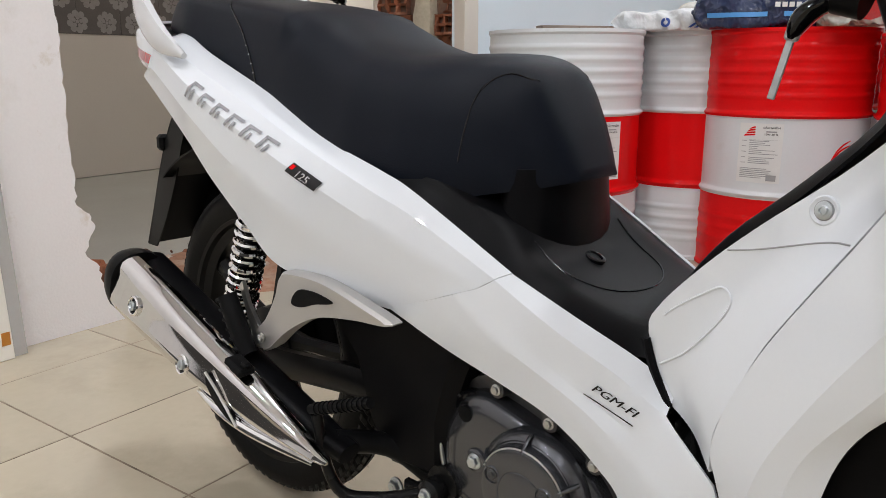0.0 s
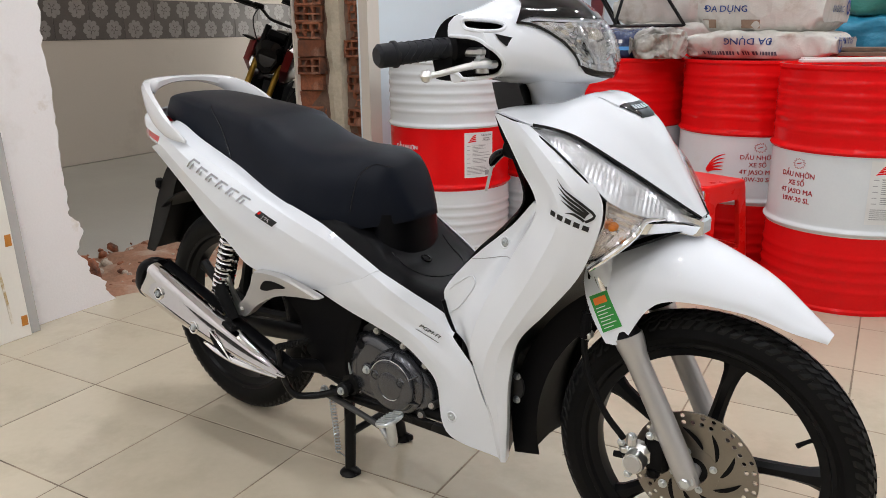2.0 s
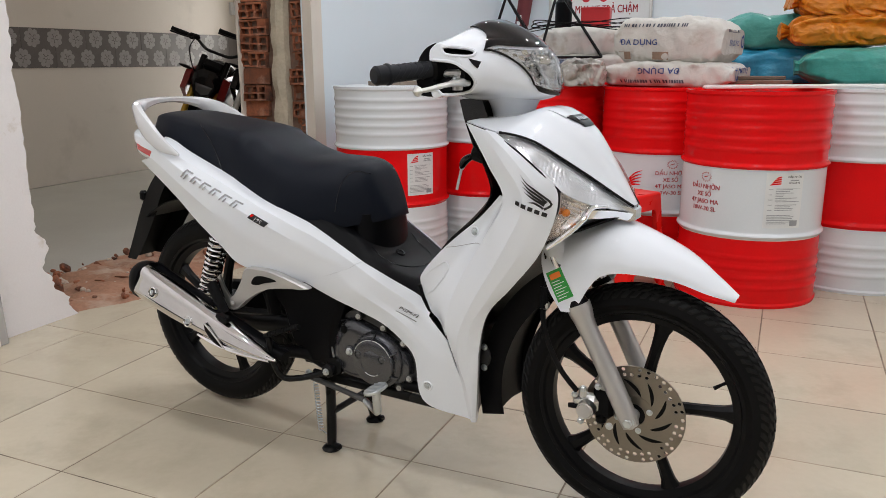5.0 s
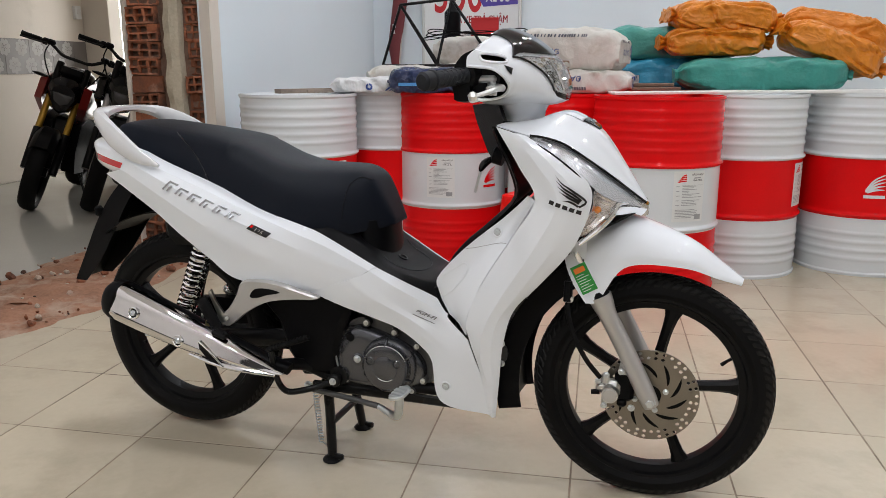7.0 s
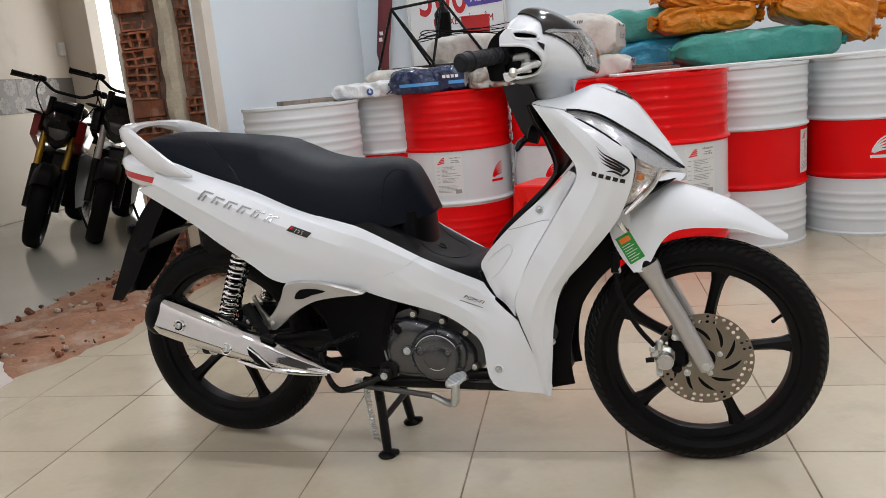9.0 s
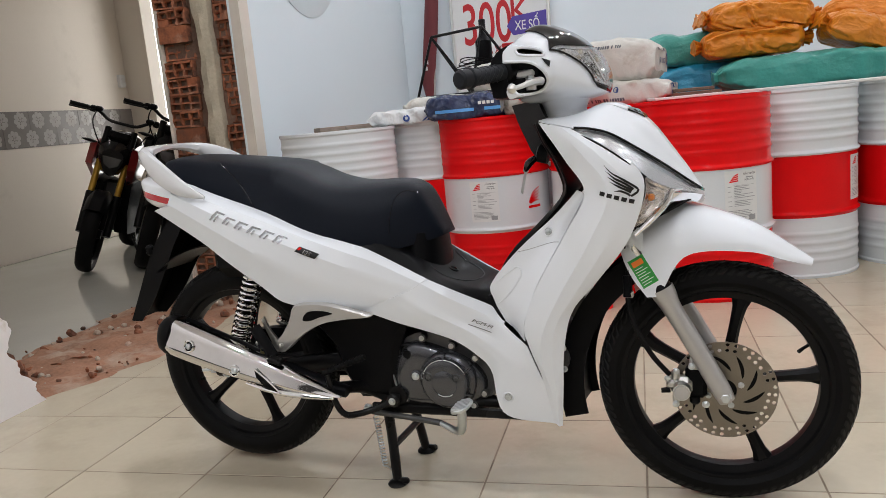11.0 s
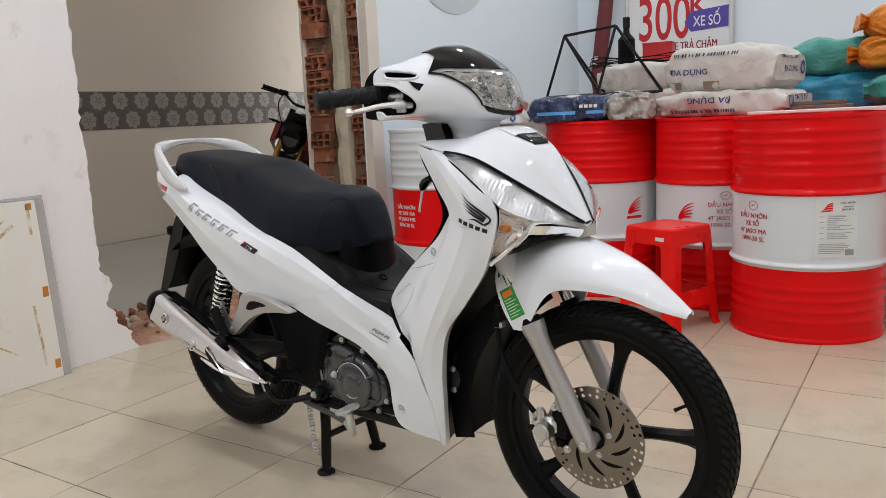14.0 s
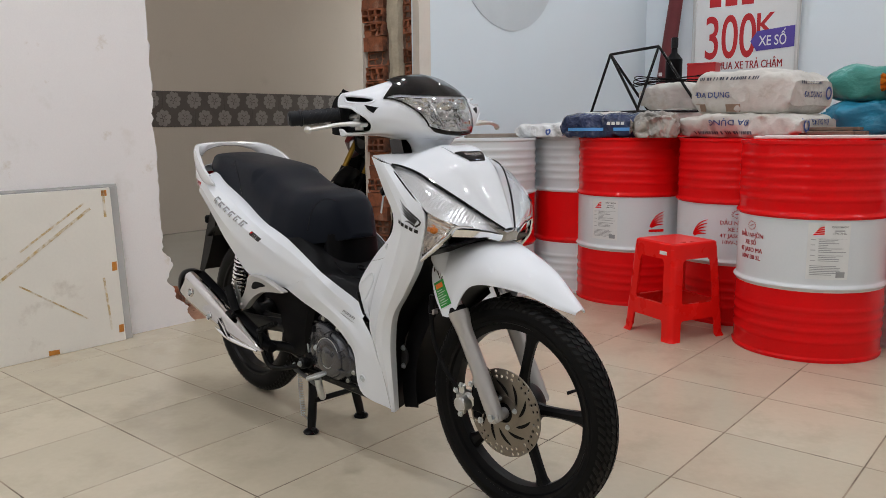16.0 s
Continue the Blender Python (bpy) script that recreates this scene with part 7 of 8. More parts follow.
def cement(m, seed, size, flip=False):
    o, body = sack("cement_sack", "dusty woven cement sack with blue print" + (", lying upside down" if flip else ""), "sack", m, size, CEMENT, seed, crease=0.014, group="cement sacks", square=0.5)
    form = sack_form(*size, seed, crease=0.014, square=0.5)
    L, W, H = size
    v, q = letters("\u0110A D\u1ee4NG", 0.027, 0.0001, 1.1)
    if flip:
        v = v * (-1, 1, -1) + (0, 0, 0.04)
    part("lettering", on_bag(form, [(p[0] + (-0.02 if flip else -0.13), 0, p[2] + H * 0.36) for p in v], q), BLUE_INK, body, "blue printed lettering")
    rn = random.Random(seed)
    bar, x = [], -0.21
    while x < 0.10:
        step = rn.choice((0.006, 0.008, 0.010))
        z0 = H * 0.72 if not flip else H * 0.13
        lean = 0.003 if not flip else -0.003
        bar += [(x, 0, z0), (x + lean, 0, z0 + 0.015), (x + step, 0, z0), (x + step + lean, 0, z0 + 0.015)]
        x += step + rn.choice((0.004, 0.005, 0.012))
    part("printed_bars", on_bag(form, bar, [(4 * k, 4 * k + 2, 4 * k + 3, 4 * k + 1) for k in range(len(bar) // 4)]), SLATE_INK, body, "row of plain slate grey bars")
    if not flip:
        for a, b in ((-0.235, -0.17), (-0.06, 0.02)):
            patch_ = [(x, 0, z) for x in (a, (a + b) / 2, b) for z in (0.016, 0.052)]
            part("brown_print", on_bag(form, patch_, [(2 * i, 2 * i + 2, 2 * i + 3, 2 * i + 1) for i in range(2)]), BROWN_PRINT, body, "faded brown printed block")
    end = [(0, y, z) for k in range(12) for y in (-W * 0.30 + k * 0.017, -W * 0.30 + k * 0.017 + 0.011) for z in ((H * 0.62, H * 0.62 + 0.014) if not flip else (H * 0.16, H * 0.16 + 0.012))]
    part("end_bars", on_bag(form, end, [(4 * k, 4 * k + 2, 4 * k + 3, 4 * k + 1) for k in range(12)], way=(-1, 0, 0)), SLATE_INK, body, "row of plain slate grey bars")
    v2, q2 = letters("\u0110A D\u1ee4NG", 0.027, 0.0001, 1.0)
    if flip:
        v2 = v2 * (-1, 1, -1) + (0, 0, 0.04)
    part("end_lettering", on_bag(form, [(0, p[0] * 1.0 - W * 0.02, p[2] + H * 0.36) for p in v2], q2, way=(-1, 0, 0)), BLUE_INK, body, "blue printed lettering")
    n = 18
    rr = [(0, W * 0.36 * (1 if not flip else -1) + r * math.cos(2 * math.pi * i / n), H * 0.45 + r * math.sin(2 * math.pi * i / n)) for r in (0.032, 0.020) for i in range(n)]
    part("round_mark", on_bag(form, rr, [(i, (i + 1) % n, n + (i + 1) % n, n + i) for i in range(n)], way=(-1, 0, 0)), BLUE_INK, body, "round blue mark")
    return o


TOP = H_DRUM
cement(pose(0.965, 2.32, TOP, 0, 0, -8), 1, (0.64, 0.44, 0.125), True)
cement(pose(0.965, 2.37, TOP + 0.108, 0, 1, -10), 2, (0.53, 0.42, 0.232))
sack("cement_sack", "pale woven cement sack lying behind the others", "sack", pose(0.40, 3.02, TOP, 0, 0, 15), (0.66, 0.44, 0.17), CEMENT, 5, group="cement sacks", square=0.55)
sack("cement_sack", "pale woven cement sack lying on another", "sack", pose(0.36, 3.02, TOP + 0.145, 0, 0, 8), (0.56, 0.40, 0.18), CEMENT, 15, group="cement sacks", square=0.55)
sack("cement_sack", "grey dusty cement sack under the steel rack", "sack", pose(-0.02, 2.72, TOP, 0, 0, 20), (0.50, 0.36, 0.15), CEMENT, 16, group="cement sacks", square=0.55)
o, b = sack("plaster_sack", "navy plastic sack with pale blue stripes", "sack", pose(0.30, 2.20, TOP, 0, 0, 12), (0.58, 0.34, 0.135), NAVY, 3, crease=0.018)
form = sack_form(0.58, 0.34, 0.135, 3, crease=0.018)
st2 = [(x, 0, z) for k in range(2) for i in range(7) for x in (-0.24 + 0.25 * k + i * 0.033,) for z in (0.036, 0.052)]
part("stripe", on_bag(form, st2, [(14 * k + 2 * i, 14 * k + 2 * i + 2, 14 * k + 2 * i + 3, 14 * k + 2 * i + 1) for k in range(2) for i in range(6)]), mat("pale_blue_print", (0.1, 0.35, 0.75), 0.4), b, "pale blue stripe")
part("white_bar", on_bag(form, [(x, 0, z) for i in range(4) for x in (-0.02 + i * 0.022, -0.004 + i * 0.022) for z in (0.066, 0.082)], [(4 * i, 4 * i + 2, 4 * i + 3, 4 * i + 1) for i in range(4)]), PAPER, b, "plain white bars")
sack("plastic_bag", "crumpled dusty clear plastic bag on a drum", "bag", pose(0.53, 2.13, TOP, 0, 0, 30), (0.26, 0.26, 0.135), CLEAR_BAG, 8, True, 0.021)
o, b = sack("paper_sack", "flat white sack with blue stripes on the drums", "sack", pose(-0.06, 2.22, TOP, 0, 0, 16), (0.52, 0.28, 0.080), CRUMPLED_PAPER, 9, crease=0.018)
form = sack_form(0.52, 0.28, 0.080, 9, crease=0.018)
part("stripe", on_bag(form, [(x + 0.012 * k, 0, 0.010 + 0.009 * k) for i in range(7) for x in (0.02 + 0.024 * i, 0.032 + 0.024 * i) for k in range(5)], [(10 * i + k, 10 * i + 5 + k, 10 * i + 6 + k, 10 * i + k + 1) for i in range(7) for k in range(4)]), BLUE_INK, b, "blue stripe")
part("round_mark", on_bag(form, [(-0.06 + r * math.cos(a), 0, 0.03 + r * math.sin(a)) for r in (0.018, 0.008) for a in np.linspace(0, 2 * math.pi, 16, endpoint=False)], [(i, (i + 1) % 16, 16 + (i + 1) % 16, 16 + i) for i in range(16)]), BLUE_INK, b, "round blue mark")
sack("woven_bag", "long blue tarpaulin bag under a teal one", "bag", pose(1.50, 3.00, TOP, 0, 0, -4), (0.80, 0.34, 0.20), BLUE_TARP, 4, True, 0.012, "tarpaulin bags")
sack("woven_bag", "long teal tarpaulin bag on top of a blue one", "bag", pose(1.51, 3.03, TOP + 0.175, 0, 0, -3), (0.86, 0.36, 0.20), TEAL, 6, True, 0.012, "tarpaulin bags")
sack("woven_bag", "long teal tarpaulin bag lying on white drums", "bag", pose(1.96, 2.68, TOP, 0, 0, 3), (0.92, 0.34, 0.19), TEAL, 7, True, 0.012, "tarpaulin bags")
sack("tied_bag", "crumpled orange plastic bag tied at its end", "bag", pose(1.72, 2.86, TOP + 0.19, 0, 0, 5), (0.62, 0.40, 0.17), ORANGE, 10, True, 0.024, "orange bags")
sack("tied_bag", "crumpled orange plastic bag lying on another", "bag", pose(1.76, 2.88, TOP + 0.325, 0, 3, 12), (0.64, 0.40, 0.17), ORANGE, 12, True, 0.024, "orange bags")
sack("tied_bag", "crumpled orange plastic bag hanging over the teal one", "bag", pose(2.30, 2.80, TOP + 0.15, 0, 22, 10), (0.62, 0.36, 0.18), ORANGE, 13, True, 0.024, "orange bags")
sack("tied_bag", "crumpled orange plastic bag at the back of the heap", "bag", pose(2.38, 3.05, TOP + 0.20, 0, 12, -8), (0.66, 0.40, 0.24), ORANGE, 14, True, 0.024, "orange bags")
# loose boards and strips on the drum tops
for x, y, L, w, h, turn, z in ((-0.22, 2.18, 0.86, 0.07, 0.022, 50, 0.0), (-0.13, 2.22, 0.74, 0.05, 0.018, 46, 0.0)):
    tagged(part("loose_board", Form().box((0, 0, h / 2), (L, w, h), 0.002), PLANK, at=pose(x, y, TOP + z, 0, 0, turn)), "old grey brown wooden board lying on the drums", "board", "loose boards")
for x, y, L, turn in ((1.72, 2.02, 1.25, 27), (1.95, 2.25, 1.3, 22), (2.2, 2.36, 1.1, 12), (1.62, 2.08, 1.0, 20), (2.35, 2.22, 0.9, 7)):
    tagged(part("plastic_strip", Form().box((0, 0, 0.006), (L, 0.045, 0.012), 0.002), WHITE_STRIP, at=pose(x, y, TOP + 0.001 + 0.003 * turn / 27, 0, 0, turn)), "white plastic strip lying across the drums", "strip", "plastic strips")
SLAT = stained(mat("dark_brown_slat", (0.16, 0.10, 0.07), 0.55, vary=0.3, scale=20, fine=120, bump=0.001), (0.4, 0.36, 0.31), 9, 0.58, 0.7, 4)
for i, (x, y, L, turn) in enumerate(((1.27, 2.14, 0.36, 5), (1.30, 2.20, 0.40, -3), (1.25, 2.26, 0.34, 9), (1.29, 2.17, 0.30, 14), (1.33, 2.24, 0.28, -8))):
    tagged(part("timber_offcut", Form().box((0, 0, 0.009), (L, 0.038, 0.016), 0.002), SLAT, at=pose(x, y, TOP + 0.012 + (0.019 if i > 2 else 0.001), 0, 0, turn)), "dark brown timber offcut on the drums", "timber", "timber offcuts")
# welded rack of black steel bar
rack = thing("steel_rack", "black welded steel bar rack standing on the drums", "rack", pose(0.0, 2.76, TOP + 0.128))
f = [((-0.19, -0.02, 0.012), (0.16, -0.10, 0.012)), ((0.16, -0.10, 0.012), (0.485, 0.06, 0.012)), ((-0.19, -0.02, 0.012), (0.10, 0.20, 0.012)), ((0.10, 0.20, 0.012), (0.485, 0.06, 0.012)), ((-0.085, 0.02, 0.365), (0.222, 0.04, 0.395)), ((-0.19, -0.02, 0.012), (-0.085, 0.02, 0.365)), ((0.16, -0.10, 0.012), (0.222, 0.04, 0.395)), ((-0.085, 0.02, 0.365), (0.17, -0.10, 0.02)), ((0.222, 0.04, 0.395), (0.485, 0.06, 0.012)), ((0.10, 0.20, 0.012), (-0.085, 0.02, 0.365))]
for a, b in f:
    part("bar", Form().rod(a, b, 0.0085, n=8), STEEL_BLACK, rack)
coil = thing("wire_coil", "loose coil of thin black wire", "wire", pose(0.34, 2.84, TOP + 0.30))
for i in range(4):
    part("loop", Form().tube([(0.30 * math.cos(a) + 0.012 * i, 0.16 * math.sin(a) - 0.01 * i, 0.012 * i + 0.012 * math.sin(3 * a + i)) for a in np.linspace(0, 2 * math.pi, 40)], 0.003, 6), RUBBER, coil)
RED_CARD = mat("dark_red_card", (0.46, 0.012, 0.015), 0.45, vary=0.1)
bx = thing("red_box", "small dark red cardboard box on a sack", "box", pose(0.38, 3.10, TOP + 0.305, 0, 0, 6))
part("body", Form().box((0, 0, 0.055), (0.17, 0.12, 0.125), 0.004), RED_CARD, bx)
part("lid", Form().box((0, 0, 0.120), (0.174, 0.124, 0.012), 0.003), RED_CARD, bx)
bt = thing("black_bottle", "black plastic spray bottle behind the sacks", "bottle", pose(0.16, 3.16, TOP + 0.27))
part("body", Form().lathe([(0.001, 0), (0.05, 0), (0.052, 0.01), (0.052, 0.20), (0.02, 0.24), (0.018, 0.27), (0.001, 0.27)], 24), BLACK, bt)
part("cap", Form().lathe([(0.022, 0.27), (0.022, 0.33), (0.018, 0.335), (0.001, 0.335)], 20), BLACK_LACQUER, bt)

# thin pale grey disc high on the bluish wall
rp = thing("round_disc", "thin round pale grey disc high on the bluish wall", "panel", pose(-0.85, 2.77, 2.195, 0, 90, 0))
part("face", Form().lathe([(0.61, 0.001), (0.61, 0.004), (0.606, 0.006), (0.001, 0.006)], 96), mat("pale_grey_disc", (0.72, 0.785, 0.82), 0.45, vary=0.03), rp)

# ---- price board and rolled banner at the back wall ----
sign = thing("price_board", "tall white price board with red and purple print", "sign", pose(0.015, 4.80, 0))
part("panel", Form().box((0, 0, 1.15), (0.84, 0.03, 2.3), 0.003), PAPER, sign)
for x in (-0.41, 0.41):
    part("side_rail", Form().box((x, -0.018, 1.15), (0.025, 0.02, 2.3), 0.003), ALU, sign)
part("top_rail", Form().box((0, -0.018, 2.29), (0.84, 0.02, 0.025), 0.003), ALU, sign)


def sign_text(text, height, x, z, material, spread, label="", parent=sign, y=-0.0162):
    v, q = letters(text, height, 0.0005, spread)
    return part("lettering", Form().add(v + (x, y, z), q), material, parent, label or "printed lettering")


SIGN_RED = mat("sign_red_print", (0.5, 0.015, 0.02), 0.5)
DEEP_RED = mat("deep_red_print", (0.30, 0.015, 0.02), 0.5)
sign_text("300", 0.345, -0.112, 1.475, SIGN_RED, 0.60, "tall red figures")
sign_text("K", 0.19, 0.165, 1.62, SIGN_RED, 0.95, "red letter")
f = Form()
for i in range(3):
    f.box((-0.24 + 0.13 * i, -0.0165, 2.00), (0.095, 0.002, 0.24), 0.001)
part("printed_bars", f, SIGN_RED, sign, "plain red bars")
arrow = part("arrow", Form().plate([(0.055, 1.590), (0.105, 1.665), (0.390, 1.690), (0.390, 1.530), (0.105, 1.512)], -0.0175, -0.0155), mat("purple_print", (0.09, 0.06, 0.33), 0.5), sign, "purple arrow")
sign_text("XE S\u1ed0", 0.078, 0.228, 1.552, PAPER, 0.72, "white lettering", arrow, -0.0185)
sign_text("MUA XE TR\u1ea2 CH\u1eacM", 0.062, 0.055, 1.382, DEEP_RED, 0.66)
ban = thing("rolled_banner", "rolled maroon cloth banner leaning against the wall", "banner", pose(-0.62, 4.70, 0, 0, 0, 0))
MAROON = mat("maroon_cloth", (0.16, 0.035, 0.04), 0.8, vary=0.15, scale=8, fine=200, bump=0.002)
part("cloth", Form().tube([(0.0, 0, 1.0), (-0.01, 0, 1.2), (0.05, 0, 1.6), (0.10, 0, 2.0), (0.14, 0, 2.4)], [0.03, 0.055, 0.06, 0.055, 0.05], 18), MAROON, ban)
part("pole", Form().rod((-0.06, -0.02, 0.0), (0.16, 0.02, 2.6), 0.012), ALU, ban)
part("printed_bars", Form().box((-0.005, -0.06, 1.31), (0.03, 0.004, 0.03), 0.001).box((0.005, -0.06, 1.36), (0.03, 0.004, 0.03), 0.001), PAPER, ban, "plain pale bars")

# ---- red plastic stool ----
stool = thing("plastic_stool", "red moulded plastic stool in front of the drums", "stool", pose(0.842, 1.716, 0, 0, 0, -24))
HS = 0.436
rnd_sq = lambda h, r, n=6: [(sx * (h - r) + r * math.cos(a), sy * (h - r) + r * math.sin(a)) for sx, sy, a0 in ((1, 1, 0), (-1, 1, 90), (-1, -1, 180), (1, -1, 270)) for a in np.radians(np.linspace(a0, a0 + 90, n))]
part("seat", Form().loft([[(x, y, z) for x, y in rnd_sq(h, 0.028)] for h, z in ((0.1335, HS - 0.030), (0.132, HS - 0.006), (0.126, HS - 0.001), (0.118, HS), (0.105, HS - 0.002), (0.05, HS - 0.003))]), RED_PLASTIC, stool)
half_at = lambda z: 0.131 + 0.029 * (1 - z / HS) + 0.006 * max(0.0, 1 - z / 0.014)
bulge = lambda z, c, d: max(0.0, 1 - abs(z - c) / d) ** 2
face_w = lambda z: 0.058 + 0.020 * bulge(z, HS - 0.068, 0.022) + 0.016 * bulge(z, 0.160, 0.018) + 0.014 * bulge(z, 0.096, 0.018)


def stool_leg(z):
    """Section of a corner leg: two faces joined by a round corner, open behind."""
    h, w, r = half_at(z), face_w(z), 0.024
    arc = [(h - r + r * math.cos(a), h - r + r * math.sin(a)) for a in np.linspace(0, math.pi / 2, 8)]
    r2 = r - 0.005
    back = [(h - r + r2 * math.cos(a), h - r + r2 * math.sin(a)) for a in np.linspace(math.pi / 2, 0, 8)]
    return [(x, y, z) for x, y in [(h, h - w)] + arc + [(h - w, h), (h - w, h - 0.005)] + back + [(h - 0.005, h - w)]]


leg_z = [0.0, 0.007, 0.014] + list(np.linspace(0.03, HS - 0.026, 40))
for k in range(4):
    m = pose(0, 0, 0, 0, 0, 90 * k)
    part("leg", Form().loft([stool_leg(z) for z in leg_z], m=m), RED_PLASTIC, stool, sharp=50)
    for name, z0, z1 in (("apron", HS - 0.072, HS - 0.028), ("stretcher", 0.092, 0.162)):
        zs = np.linspace(z0, z1, 5)
        rows = [[(-half_at(z) + 0.045, -half_at(z) + 0.0006, z), (half_at(z) - 0.045, -half_at(z) + 0.0006, z), (half_at(z) - 0.045, -half_at(z) + 0.0056, z), (-half_at(z) + 0.045, -half_at(z) + 0.0056, z)] for z in zs]
        part(name, Form().loft(rows, m=m), RED_PLASTIC, stool)
    part("ledge", Form().box((0, -half_at(0.160) + 0.010, 0.161), (2 * half_at(0.160) - 0.10, 0.018, 0.004), 0.0015, m), RED_PLASTIC, stool)
part("maker_plate", Form().box((0.070, -half_at(HS - 0.045) - 0.001, HS - 0.045), (0.045, 0.003, 0.016), 0.001), PAPER, stool, "small white plate with plain print")

# ---- stained board leaning on the wall ----
lean = math.degrees(math.asin(0.045 / 0.70))
board = thing("acrylic_board", "stained cream board with yellowed tape, leaning on the wall", "board", pose(XL + 0.060, 0.042, 0.0, 0, -lean, 0))
part("panel", Form().box((0, -0.54, 0.35), (0.006, 1.08, 0.70), 0.002), stained(mat("cream_board", (0.80, 0.775, 0.70), 0.25, vary=0.03), (0.64, 0.60, 0.52), 6, 0.6, 0.75, 7), board)
part("clear_edge", Form().box((-0.004, 0.018, 0.352), (0.004, 0.036, 0.700), 0.001).box((-0.004, -0.54, 0.709), (0.004, 1.15, 0.014), 0.001), mat("grey_clear_acrylic", (0.72, 0.72, 0.7), 0.12, vary=0.05, trans=0.6), board, "greyish clear plastic edge")
TAPE = stained(mat("yellowed_tape", (0.5, 0.36, 0.15), 0.5, vary=0.35, scale=30), (0.74, 0.70, 0.60), 22, 0.42, 0.58, 4)
BROWN_TAPE = mat("brown_tape", (0.5, 0.2, 0.03), 0.4, vary=0.2)
for w0, h0, w1, h1, wd, mt in ((0.10, 0.615, 0.60, 0.285, 0.013, TAPE), (0.125, 0.64, 0.41, 0.46, 0.009, TAPE), (0.43, 0.32, 0.16, 0.13, 0.007, TAPE), (0.072, 0.30, 0.060, 0.06, 0.010, TAPE), (0.034, 0.69, 0.034, 0.57, 0.012, TAPE), (0.018, 0.325, 0.018, 0.365, 0.024, BROWN_TAPE), (0.017, 0.04, 0.017, 0.075, 0.024, BROWN_TAPE), (0.345, 0.014, 0.30, 0.014, 0.022, BROWN_TAPE), (0.03, 0.665, 0.03, 0.69, 0.026, BROWN_TAPE)):
    a, b = np.array((-w0, h0)), np.array((-w1, h1))
    d = (b - a) / np.linalg.norm(b - a)
    n = np.array((-d[1], d[0])) * wd / 2
    part("tape", Form().loft([[(x, *p) for p in (a + n, b + n * 0.8, b - n, a - n * 0.9)] for x in (0.003, 0.0042)]), mt, board)

# ---- motorcycles next door ----
GOLD = mat("gold_fork", (0.42, 0.25, 0.035), 0.35, metal=0.6)
DARK_RED = mat("dark_red_lacquer", (0.20, 0.011, 0.010), 0.3, coat=0.4)
SMOKED = mat("smoked_lens", (0.10, 0.10, 0.105), 0.12, metal=0.6)


